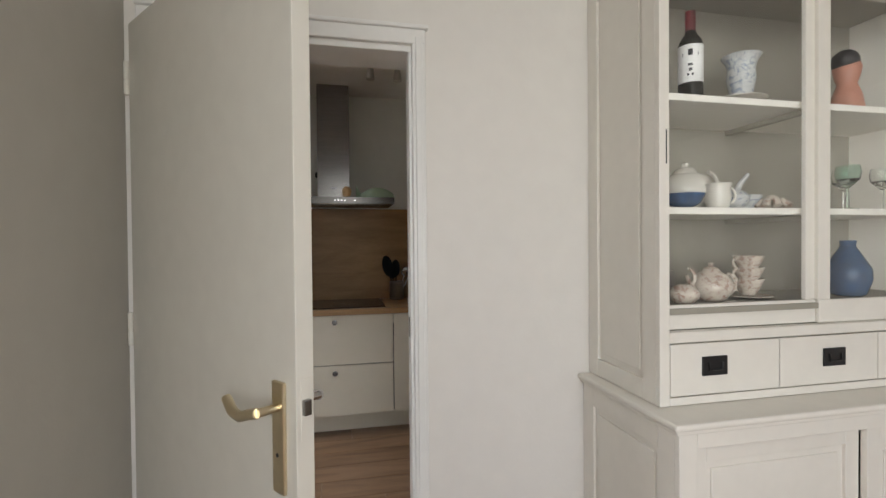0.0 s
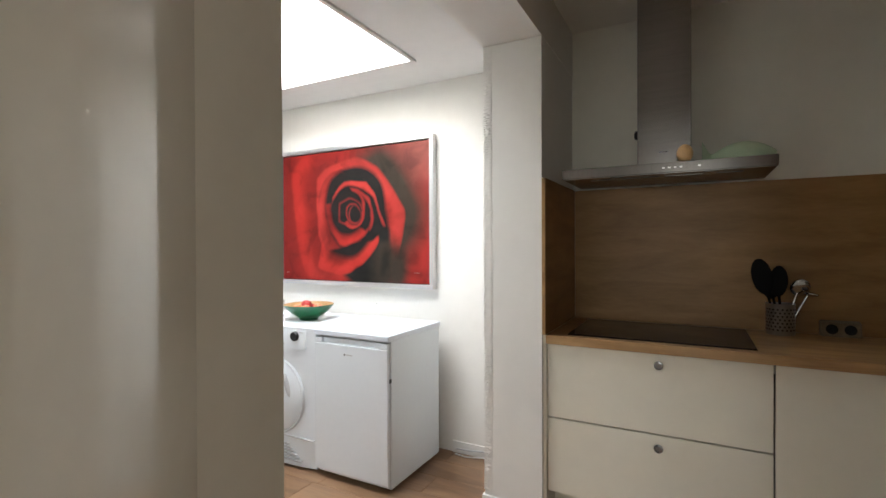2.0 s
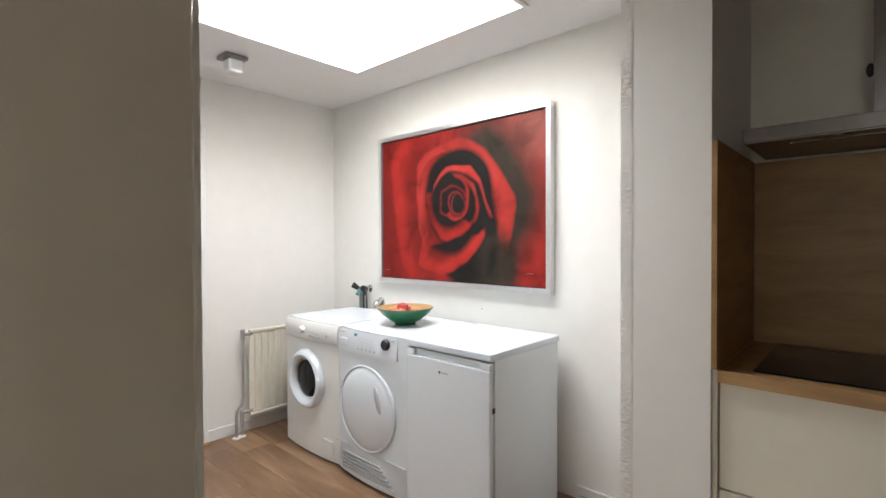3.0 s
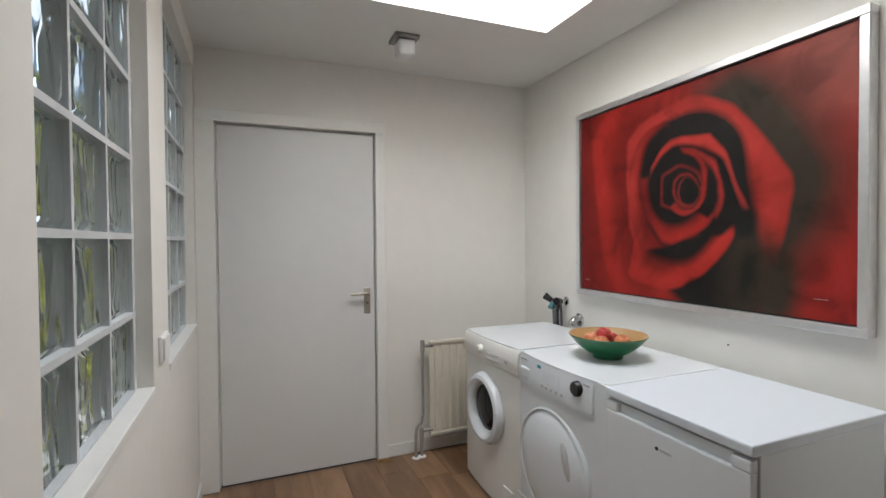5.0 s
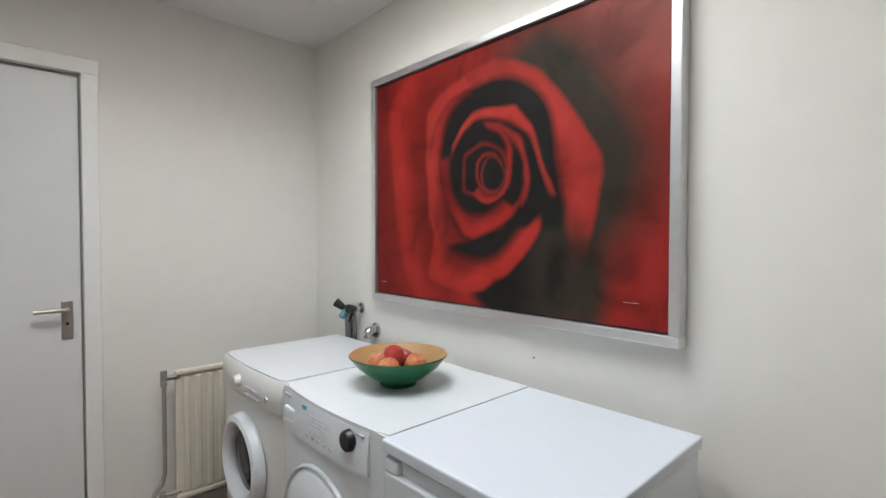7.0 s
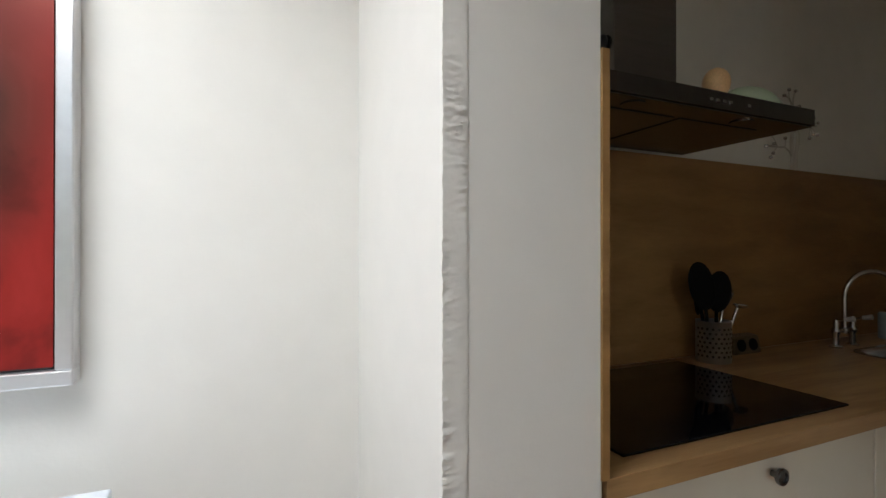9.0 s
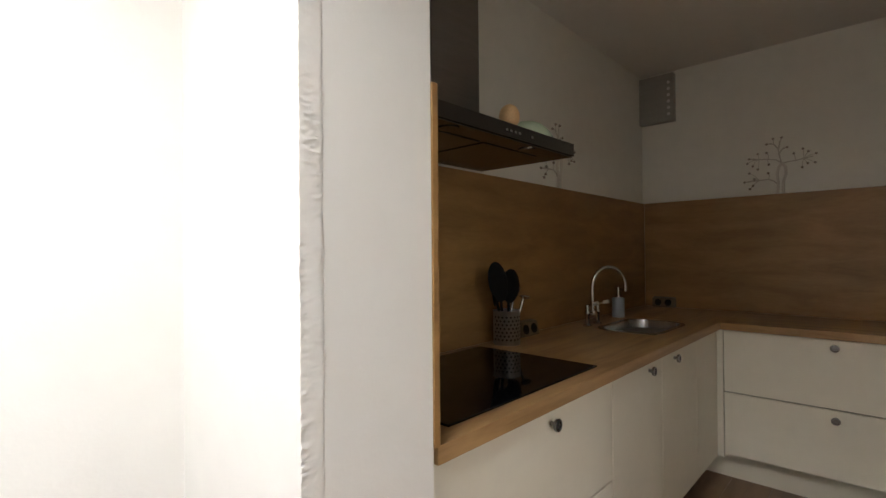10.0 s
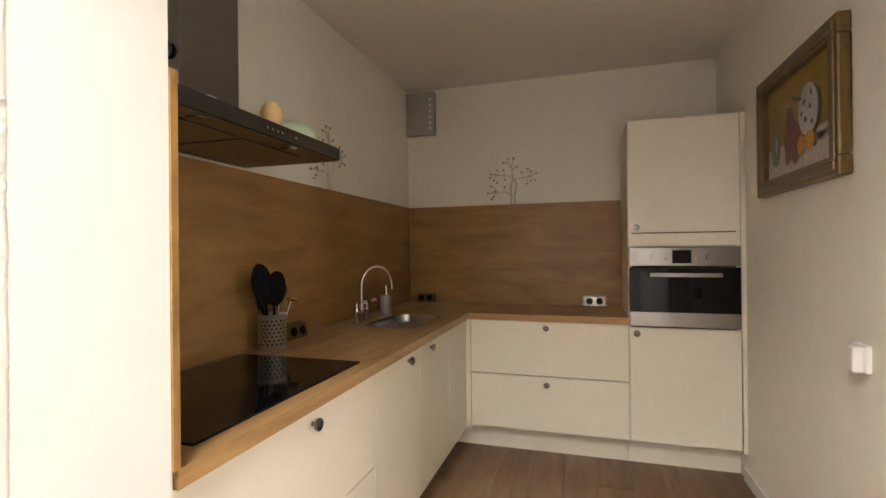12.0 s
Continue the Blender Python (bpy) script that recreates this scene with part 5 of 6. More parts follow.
u = thing("oven_cabinet", (2.08, -1.29, 0), "tall cream cabinet housing the built-in oven", "kitchen cabinet")
OY0, OY1 = -1.572, -0.988
part("side_panel", box(XF + 0.019, 2.395, OY1 - 0.018, OY1 + 0.002, 0.17, 2.072, 0.001), M_CREAM, u)
part("side_panel", box(XF + 0.019, 2.395, OY0 - 0.001, OY0 + 0.017, 0.17, 2.072, 0.001), M_CREAM, u)
part("top_panel", box(XF + 0.019, 2.395, OY0 + 0.018, OY1 - 0.019, 2.052, 2.071), M_CREAM, u)
part("body", box(XF + 0.03, 2.395, OY0 + 0.018, OY1 - 0.019, 0.19, 0.855), M_GAPSHADE, u)
part("body", box(XF + 0.019, 2.395, OY0 + 0.018, OY1 - 0.019, 1.34, 2.050), M_GAPSHADE, u)
d = front("cabinet_door", u, OY0, OY1, 1.408, 2.072, "x"); knob(d, (XF, OY1 - 0.04, 1.440), "x")
front("filler_strip", u, OY0, OY1, 1.326, 1.404, "x")
d = front("cabinet_door", u, OY0, OY1, 0.180, 0.852, "x"); knob(d, (XF, OY1 - 0.04, 0.818), "x")
part("plinth", box(XF + 0.140, XF + 0.155, FACE_K + 0.002, -0.986, 0, 0.1905), M_CREAM, u)
part("filler_strip", box(XF + 0.004, XF + 0.022, FACE_K + 0.001, OY0 - 0.004, 0.165, 2.072, 0.001), M_CREAM, u)

# oven
ov = thing("oven", (2.0, -1.28, 0.857), "stainless steel built-in oven with dark glass door", "oven")
OA, OB = OY0 + 0.002, OY1 - 0.002
part("housing", box(XF + 0.02, 2.35, OY0 + 0.02, OY1 - 0.021, 0.858, 1.322), M_DARK, ov)
cp = part("control_panel", box(XF - 0.008, XF + 0.018, OA, OB, 1.212, 1.322, 0.003), M_STEELH, ov)
part("display", box(XF - 0.0095, XF - 0.007, -1.322, -1.222, 1.228, 1.304, 0.001), M_GLASSBLACK, cp, "black display")
for y in (-1.128, -1.418):
    part("dial", lathe([(0.020, 0), (0.019, 0.016), (0.015, 0.020), (0, 0.020)], (XF - 0.028, y, 1.264), 24, "x"), M_STEELH, cp, smooth=True)
for y in (-1.192, -1.345):
    part("button", lathe([(0.006, 0), (0.006, 0.004)], (XF - 0.012, y, 1.256), 14, "x"), M_SOCKET, cp)
d = part("oven_door", box(XF - 0.008, XF + 0.018, OA, OB, 0.860, 1.206, 0.003), M_STEELH, ov, "steel door frame")
part("door_glass", box(XF - 0.0105, XF - 0.006, OA + 0.002, OB - 0.002, 0.944, 1.204, 0.001), M_GLASSBLACK, d, "dark reflecting glass")
bm = box(XF - 0.052, XF - 0.038, -1.470, -1.095, 1.150, 1.176, 0.003)
for y in (-1.455, -1.110):
    box(XF - 0.040, XF - 0.010, y - 0.008, y + 0.008, 1.153, 1.173, 0.002, bm=bm)
part("door_handle", bm, M_STEELH, d)

# worktop
wt = thing("worktop", (0.6, 0.3, CB), "oak laminate worktop with light edge around the corner", "worktop")
for x0, x1, y0, y1 in ((-0.490, 1.125, -0.012, 0.608), (1.125, 1.610, -0.012, 0.112), (1.125, 1.610, 0.414, 0.608), (1.610, 2.372, -0.012, 0.608)):
    part("run", box(x0, x1, y0, y1, CB, CT), M_TOP, wt)
part("return", box(XF - 0.022, 2.372, OY1 + 0.003, -0.0125, CB, CT, 0.002), M_TOPY, wt)
# splashback and end panel
single("splashback_north", box(-0.489, 2.374, 0.610, SPLASH_Y - 0.001, CT, 1.660, 0.001), M_OAK, "oak laminate splashback panel above the worktop", "splashback", kind="structure")
single("splashback_east", box(2.374, X_BACK - 0.001, OY1 + 0.003, 0.609, CT, 1.660, 0.001), M_OAKY, "oak laminate splashback panel above the worktop", "splashback", kind="structure")
single("end_panel", box(NX1 + 0.001, -0.490, NY - 0.004, 0.609, 0.912, 1.662, 0.001), M_OAK, "upright oak end panel beside the hob", "panel", kind="structure")
single("end_strip", box(NX1 + 0.001, -0.4915, 0.0, 0.60, 0.0, 0.911), M_CREAM, "cream end panel of the base cabinets", "panel", kind="structure")

# hob
hb = thing("hob", (-0.02, 0.3, CT), "black ceramic glass hob set in the worktop", "hob")
part("glass", box(-0.400, 0.362, 0.042, 0.560, CT + 0.0005, CT + 0.0065, 0.002), M_GLASSBLACK, hb)
# cooker hood
hd = thing("cooker_hood", (0, 0.4, 1.665), "stainless steel chimney cooker hood", "cooker hood")
HX0, HX1, HY0, HZ0, HZ1 = -0.455, 0.448, 0.165, 1.668, 1.718
part("canopy", box(HX0, HX1, HY0, 0.609, HZ0 + 0.004, HZ1, 0.0015), M_HOOD, hd)
part("underside", box(HX0 + 0.006, HX1 - 0.006, HY0 + 0.006, 0.606, HZ0, HZ0 + 0.0045), M_HOOD, hd, "dark filter plate")
for a, b in ((-0.33, -0.01), (0.01, 0.33)):
    part("grease_filter", box(a, b, HY0 + 0.09, 0.52, HZ0 - 0.003, HZ0 + 0.001, 0.001), M_HOOD, hd)
for x in (-0.20, 0.20):
    part("lamp_cover", lathe([(0.03, 0), (0.03, 0.003)], (x, HY0 + 0.05, HZ0 - 0.003), 20), M_HOOD, hd)
part("chimney", box(-0.120, 0.122, 0.360, SPLASH_Y - 0.001, HZ1, Z_K - 0.001, 0.002), M_STEEL, hd)
part("chimney_upper", box(-0.116, 0.118, 0.364, SPLASH_Y - 0.001, 2.20, Z_K, 0.001), M_STEEL, hd)
for k in range(4):
    part("button", box(0.005 + 0.024 * k, 0.017 + 0.024 * k, HY0 - 0.003, HY0 + 0.001, 1.688, 1.697, 0.001), M_CHROME, hd)
part("button", box(0.150, 0.162, HY0 - 0.003, HY0 + 0.001, 1.688, 1.697, 0.001), M_CHROME, hd)
part("logo_bar", box(-0.02, 0.02, 0.3585, 0.3605, 1.80, 1.806), M_GREYGAP, hd)
single("hook", ball((-0.128, 0.40, 1.905), 0.020, 1.2, 14, sx=0.6), M_BLACK, "black magnet hook on the hood chimney", "hook", smooth=True)
# egg and dish on the hood
single("egg_ornament", ball((0.098, 0.215, HZ1 + 0.042), 0.035, 1.2, 22), M_EGG, "speckled terracotta egg standing on the hood", "ornament", smooth=True)
bm = bmesh.new()
prev = None
for i in range(25):
    f = i / 24
    x = 0.168 + 0.285 * f
    w = 0.030 + 0.050 * math.sin(math.pi * min(1, max(0, f - 0.12) / 0.88)) ** 0.7
    h = 0.080 * max(0, 1 - f / 0.14) + 0.022 + 0.064 * math.sin(math.pi * min(1, max(0, f - 0.1) / 0.95)) ** 0.8
    rg = [bm.verts.new((x, 0.285 + w * math.cos(a), HZ1 + max(0, h * math.sin(a)))) for a in [math.pi * j / 12 for j in range(13)]]
    if prev:
        for a, b in zip(range(12), range(1, 13)):
            bm.faces.new((prev[a], prev[b], rg[b], rg[a]))
        bm.faces.new((prev[0], rg[0], rg[12], prev[12]))
    else:
        bm.faces.new(rg)
    prev = rg
bm.faces.new(prev[::-1])
single("serving_dish", bm, M_MINT, "mint green fish-shaped ceramic dish on the hood", "dish", smooth=True)

# utensil pot
ux, uy = 0.500, 0.522
up = thing("utensil_pot", (ux, uy, CT), "perforated steel utensil holder by the hob", "utensil holder")
bm = lathe([(0.056, 0), (0.058, 0.003), (0.058, 0.145), (0.060, 0.148), (0.056, 0.148), (0.056, 0.006), (0.0, 0.006)], (ux, uy, CT), 40)
part("cup", bm, M_POT, up, smooth=True)
for j in range(7):
    for i in range(20):
        a = 2 * math.pi * (i + 0.5 * (j % 2)) / 20
        if math.sin(a) < 0.35:
            c = (ux + 0.0572 * math.cos(a), uy + 0.0572 * math.sin(a), CT + 0.026 + 0.016 * j)
            bm = lathe([(0.0044, 0), (0.0044, 0.0012)], (0, 0, 0), 8)
            bm.transform(Matrix.Translation(c) @ pose(0, 0, 0, 0, 90, math.degrees(a)))
            part("hole", bm, M_BLACK, up)
def utensil(name, base, tip, head, material, label):
    t = thing(name, (ux, uy, CT + 0.01), label, "utensil", "utensils in the pot")
    part("handle", tube([base, tip], 0.006, 10), material, t, smooth=True)
    part("head", head, material, t, smooth=True)
def blade(c, w, h, thick, tilt):
    bm = ball((0, 0, 0), 1.0, h, 20, sx=w, sy=thick)
    bm.transform(Matrix.Translation(c) @ pose(0, 0, 0, *tilt))
    return bm
utensil("spatula", (ux - 0.01, uy, CT + 0.012), (ux - 0.055, uy - 0.01, CT + 0.20), blade((ux - 0.075, uy - 0.012, CT + 0.275), 0.046, 0.088, 0.008, (0, -12, -25)), M_NYLON, "black plastic spatula in the pot")
utensil("serving_spoon", (ux + 0.01, uy, CT + 0.012), (ux - 0.01, uy - 0.02, CT + 0.20), blade((ux - 0.012, uy - 0.03, CT + 0.255), 0.042, 0.074, 0.011, (0, 4, -35)), M_NYLON, "black plastic serving spoon in the pot")
utensil("cooking_spoon", (ux, uy + 0.012, CT + 0.012), (ux - 0.03, uy + 0.03, CT + 0.20), blade((ux - 0.035, uy + 0.035, CT + 0.225), 0.045, 0.062, 0.011, (0, -8, 30)), M_NYLON, "black plastic cooking spoon in the pot")
utensil("skimmer", (ux + 0.015, uy + 0.005, CT + 0.012), (ux + 0.065, uy + 0.01, CT + 0.20), blade((ux + 0.078, uy + 0.01, CT + 0.225), 0.040, 0.044, 0.012, (20, 25, 10)), M_CHROME, "steel skimmer leaning in the pot")
utensil("ladle", (ux + 0.02, uy - 0.01, CT + 0.012), (ux + 0.10, uy - 0.02, CT + 0.19), blade((ux + 0.115, uy - 0.022, CT + 0.198), 0.030, 0.010, 0.024, (0, 10, 0)), M_CHROME, "steel ladle leaning in the pot")

# sockets on the worktop
def corner_socket(at, turn, label, face):
    s = thing("power_socket", at, label, "socket", "worktop sockets", turn=turn)
    bm = bmesh.new()
    prof = ((0.0, 0.0), (-0.052, 0.0), (-0.040, 0.066), (0.0, 0.072))
    v = [[bm.verts.new((x, y, z)) for y, z in prof] for x in (-0.075, 0.075)]
    for i in range(4):
        bm.faces.new((v[0][i], v[0][(i + 1) % 4], v[1][(i + 1) % 4], v[1][i]))
    bm.faces.new(v[0][::-1])
    bm.faces.new(v[1])
    bmesh.ops.bevel(bm, geom=list(bm.edges), offset=0.003, segments=2, affect="EDGES")
    h = part("housing", bm, face, s)
    for x in (-0.034, 0.034):
        bm = lathe([(0.023, 0), (0.023, 0.004), (0.019, 0.004), (0.0, 0.003)], (0, 0, 0), 24)
        bm.transform(Matrix.Translation((x, -0.0455, 0.034)) @ pose(0, 0, 0, 80, 0, 0))
        part("outlet", bm, M_NYLON, h, smooth=True)
    return s
corner_socket((0.735, 0.600, CT), -0.5, "double socket block with black outlets on the worktop", M_FRAMEDARK)
corner_socket((2.372, 0.470, CT), -90, "double socket block in the worktop corner", M_FRAMEDARK)
corner_socket((2.372, -0.800, CT), -90, "double socket block with pale steel housing on the worktop", M_SOCKGREY)

# sink, tap, soap
sk = thing("sink", (1.395, 0.262, CT), "round-cornered stainless steel sink bowl", "sink")
def rounded(x0, x1, y0, y1, r, z, n=8):
    out = []
    for cx, cy, a0 in ((x1 - r, y1 - r, 0), (x0 + r, y1 - r, 90), (x0 + r, y0 + r, 180), (x1 - r, y0 + r, 270)):
        for i in range(n + 1):
            a = radians(a0 + 90 * i / n)
            out.append((cx + r * math.cos(a), cy + r * math.sin(a), z))
    return out
bm = bmesh.new()
loops = [rounded(1.110, 1.625, 0.095, 0.430, 0.11, CT + 0.001), rounded(1.112, 1.623, 0.097, 0.428, 0.11, CT + 0.004), rounded(1.131, 1.604, 0.116, 0.409, 0.10, CT + 0.003), rounded(1.137, 1.598, 0.122, 0.403, 0.095, CT - 0.02), rounded(1.150, 1.585, 0.135, 0.390, 0.085, CT - 0.165), rounded(1.190, 1.545, 0.17, 0.355, 0.06, CT - 0.18)]
vs = [[bm.verts.new(p) for p in lo] for lo in loops]
for a, b in zip(vs, vs[1:]):
    for i in range(len(a)):
        bm.faces.new((a[i], a[(i + 1) % len(a)], b[(i + 1) % len(b)], b[i]))
bm.faces.new(vs[-1])
part("bowl", bm, M_SINK, sk, smooth=True)
part("drain", lathe([(0.04, 0), (0.04, 0.003), (0.03, 0.004), (0, 0.002)], (1.395, 0.262, CT - 0.18), 24), M_CHROME, sk, smooth=True)
kt = thing("kitchen_tap", (1.250, 0.485, CT), "chrome two-handle bridge tap with a swan neck and white lever tips", "tap")
tx, ty = 1.250, 0.485
bm = tube([(tx, ty, CT + 0.07), (tx, ty, CT + 0.20)] + [(tx + 0.75 * (0.095 - 0.095 * math.cos(radians(a))), ty - 0.66 * (0.095 - 0.095 * math.cos(radians(a))), CT + 0.205 + 0.110 * math.sin(radians(a))) for a in range(0, 200, 12)], 0.0095, 12)
part("spout", bm, M_CHROME, kt, smooth=True)
bm = tube([(tx - 0.06, ty, CT + 0.068), (tx + 0.06, ty, CT + 0.068)], 0.010, 12)
lathe([(0.016, 0), (0.016, 0.02), (0.012, 0.024)], (tx, ty, CT + 0.056), 20, bm=bm)
part("bridge", bm, M_CHROME, kt, smooth=True)
for s in (-1, 1):
    x = tx + s * 0.06
    bm = lathe([(0.024, 0), (0.024, 0.006), (0.012, 0.012), (0.011, 0.05), (0.015, 0.058), (0.015, 0.075), (0.010, 0.085), (0.012, 0.10), (0.009, 0.115)], (x, ty, CT), 20)
    p = part("pillar", bm, M_CHROME, kt, smooth=True)
    part("lever", tube([(x, ty, CT + 0.112), (x + s * 0.004, ty - 0.035, CT + 0.120)], 0.006, 10), M_CHROME, p, smooth=True)
    part("lever_tip", tube([(x + s * 0.004, ty - 0.035, CT + 0.120), (x + s * 0.007, ty - 0.066, CT + 0.127)], 0.009, 12, taper=1.25), M_PORC, p, "white porcelain tip", smooth=True)
sd = thing("soap_dispenser", (1.640, 0.505, CT), "pale blue-grey soap dispenser with chrome pump", "soap dispenser")
part("bottle", lathe([(0.034, 0), (0.036, 0.004), (0.036, 0.112), (0.032, 0.118), (0.012, 0.120)], (1.640, 0.505, CT), 32), mat("soap_blue_grey", (0.36, 0.41, 0.46), 0.4, vary=0.12, scale=30), sd, smooth=True)
bm = lathe([(0.013, 0.12), (0.013, 0.135), (0.006, 0.137), (0.006, 0.165), (0.010, 0.167), (0.010, 0.178), (0.004, 0.180)], (1.640, 0.505, CT), 18)
tube([(1.640, 0.505, CT + 0.172), (1.632, 0.467, CT + 0.170)], 0.005, 10, bm=bm)
part("pump", bm, M_CHROME, sd, smooth=True)

# wall trees of wire and beads
def wall_tree(to_world, label, flip=1):
    """Trunk of two bands and curling wires with small mirror beads; drawn in (u, v) on the wall."""
    t = thing("wall_tree", to_world(0, 0, 0), label, "wall ornament", "wire trees on the wall")
    rn = random.Random(11)
    def wire(pts, r, nm, m):
        part(nm, tube([to_world(a * flip, b, 0.006) for a, b in pts], r, 6), m, t, smooth=True)
    wire([(-0.012, 0.0), (-0.009, 0.07), (-0.015, 0.12), (-0.008, 0.165), (0.010, 0.19)], 0.008, "trunk", M_TREEW)
    wire([(0.018, 0.0), (0.016, 0.07), (0.030, 0.12), (0.030, 0.165), (0.012, 0.19)], 0.008, "trunk", M_TREEW)
    nodes = []
    for pts in ([(-0.012, 0.06), (-0.03, 0.082), (-0.06, 0.097), (-0.11, 0.095), (-0.19, 0.091)],
                [(0.012, 0.19), (-0.02, 0.215), (-0.06, 0.224), (-0.11, 0.228), (-0.163, 0.238)],
                [(0.012, 0.19), (0.05, 0.196), (0.08, 0.197), (0.12, 0.205), (0.165, 0.212)],
                [(0.008, 0.195), (-0.002, 0.24), (-0.007, 0.28), (-0.03, 0.315), (-0.068, 0.322)],
                [(-0.002, 0.25), (0.010, 0.275), (0.036, 0.285)], [(-0.005, 0.28), (0.0, 0.32), (0.010, 0.348)]):
        wire(pts, 0.0036, "branch", M_TREE)
        nodes += pts[1:-1]
    tips = [(-0.163, 0.238), (-0.116, 0.265), (-0.068, 0.265), (-0.068, 0.320), (-0.034, 0.350), (0.011, 0.350), (0.038, 0.286), (0.071, 0.242), (0.143, 0.245), (0.180, 0.228), (0.174, 0.173), (0.112, 0.152), (-0.143, 0.19), (-0.116, 0.167), (-0.163, 0.146), (-0.057, 0.19), (-0.061, 0.136), (-0.19, 0.091), (-0.143, 0.064), (-0.16, 0.045), (-0.136, 0.105), (-0.173, 0.211), (0.116, 0.265), (0.139, 0.173)]
    for a, b in tips:
        part("bead", ball(to_world(a * flip, b, 0.008), 0.0078, 1.0, 10), M_BEAD, t, smooth=True)
        p, q = min(nodes, key=lambda c: math.hypot(a - c[0], b - c[1]))
        mid = ((a + p) / 2 + rn.uniform(-0.006, 0.006), (b + q) / 2 + 0.006)
        part("twig", tube([to_world(u * flip, v, 0.006) for u, v in ((a, b), mid, (p, q))], 0.0018, 5), M_TREE, t)


wall_tree(lambda u, v, d: (X_BACK - d, -0.215 - u, 1.661 + v), "grey wire tree ornament with mirror beads on the end wall")
wall_tree(lambda u, v, d: (1.150 + u, SPLASH_Y - d, 1.661 + v), "grey wire tree ornament with mirror beads beside the hood")

# vent box in the corner
vb = thing("vent_grille", (X_BACK, 0.515, 2.235), "grey ventilation grille box high in the corner", "vent")
part("housing", box(X_BACK - 0.055, X_BACK, 0.390, SPLASH_Y - 0.002, 2.235, 2.575, 0.004), M_VENT, vb)
for k in range(6):
    part("hole", lathe([(0.011, 0), (0.011, 0.003)], (X_BACK - 0.058, 0.422, 2.285 + 0.045 * k), 14, "x"), M_SOCKET, vb)
for k in range(9):
    part("slat", box(X_BACK - 0.058, X_BACK - 0.0545, 0.45, SPLASH_Y - 0.012, 2.262 + 0.034 * k, 2.268 + 0.034 * k, 0.001), M_VENT, vb)

# ceiling spots
sp = thing("ceiling_spot_bar", (0.335, -0.29, Z_K), "steel ceiling bar with two spotlights", "ceiling lamp")
part("bar", box(0.20, 0.47, -0.31, -0.27, Z_K - 0.022, Z_K, 0.004), M_STEEL, sp)
for x in (0.248, 0.423):
    part("stem", tube([(x, -0.29, Z_K - 0.02), (x, -0.29, Z_K - 0.08)], 0.006, 8), M_STEEL, sp)
    part("spot", lathe([(0.012, 0.09), (0.018, 0.08), (0.028, 0.01), (0.028, 0.0), (0.022, 0.003)], (x, -0.29, Z_K - 0.165), 20), M_SATIN, sp, smooth=True)

# still life on the kitchen wall
QX0, QX1, QZ0, QZ1 = 0.690, 1.475, 1.556, 2.103
pq = thing("still_life_painting", ((QX0 + QX1) / 2, FACE_K, QZ0), "old gilt framed still life with plate jug and oranges", "picture")
for nm, b in (("frame_top", (QX0, QX1, QZ1 - 0.07, QZ1)), ("frame_bottom", (QX0, QX1, QZ0, QZ0 + 0.07)), ("frame_side", (QX0, QX0 + 0.07, QZ0 + 0.07, QZ1 - 0.07)), ("frame_side", (QX1 - 0.07, QX1, QZ0 + 0.07, QZ1 - 0.07))):
    bm = box(b[0], b[1], FACE_K + 0.001, FACE_K + 0.046, b[2], b[3], 0.008)
    f = part(nm, bm, M_FRAMEGOLD, pq)
for b in ((QX0 + 0.022, QX1 - 0.022, QZ1 - 0.052, QZ1 - 0.018), (QX0 + 0.022, QX1 - 0.022, QZ0 + 0.018, QZ0 + 0.052), (QX0 + 0.018, QX0 + 0.052, QZ0 + 0.052, QZ1 - 0.052), (QX1 - 0.052, QX1 - 0.018, QZ0 + 0.052, QZ1 - 0.052)):
    part("frame_moulding", box(b[0], b[1], FACE_K + 0.040, FACE_K + 0.052, b[2], b[3], 0.006), M_FRAMEDARK, pq)
part("canvas", box(QX0 + 0.066, QX1 - 0.066, FACE_K + 0.002, FACE_K + 0.014, QZ0 + 0.066, QZ1 - 0.066), mat("painted_ochre", (0.24, 0.145, 0.02), 0.5, vary=0.3, scale=6, bump=0.3, bump_scale=50), pq)
PY = FACE_K + 0.0145
def dab(nm, cx, cz, w, h, colour, layer, vary=0.25, tilt=0.0):
    bm = lathe([(1, 0), (1, 0.001)], (0, 0, 0), 28)
    bm.transform(Matrix.Translation((cx, PY + 0.0012 * layer, cz)) @ pose(0, 0, 0, 0, tilt, 0) @ Matrix.Diagonal((w, 1, h, 1)) @ pose(0, 0, 0, 90, 0, 0))
    part(nm, bm, mat("paint_" + nm, colour, 0.45, vary=vary, scale=16, bump=0.3, bump_scale=60), pq)
M_CLOTH = mat("paint_cloth", (0.50, 0.46, 0.42), 0.5, vary=0.25, scale=10, bump=0.3)
part("painted_cloth", box(QX0 + 0.068, QX1 - 0.068, PY - 0.0005, PY + 0.0006, QZ0 + 0.068, 1.745), M_CLOTH, pq)
for cx, w, tilt in ((0.90, 0.11, 6), (1.12, 0.14, -4), (1.36, 0.12, 5)):
    dab("painted_cloth_fold", cx, 1.742, w, 0.026, (0.50, 0.46, 0.42), 0.5, 0.25, tilt)
dab("painted_plate_shadow", 0.962, 1.845, 0.088, 0.100, (0.04, 0.05, 0.05), 1, 0.3)
dab("painted_plate", 0.985, 1.855, 0.085, 0.102, (0.40, 0.43, 0.44), 2, 0.35)
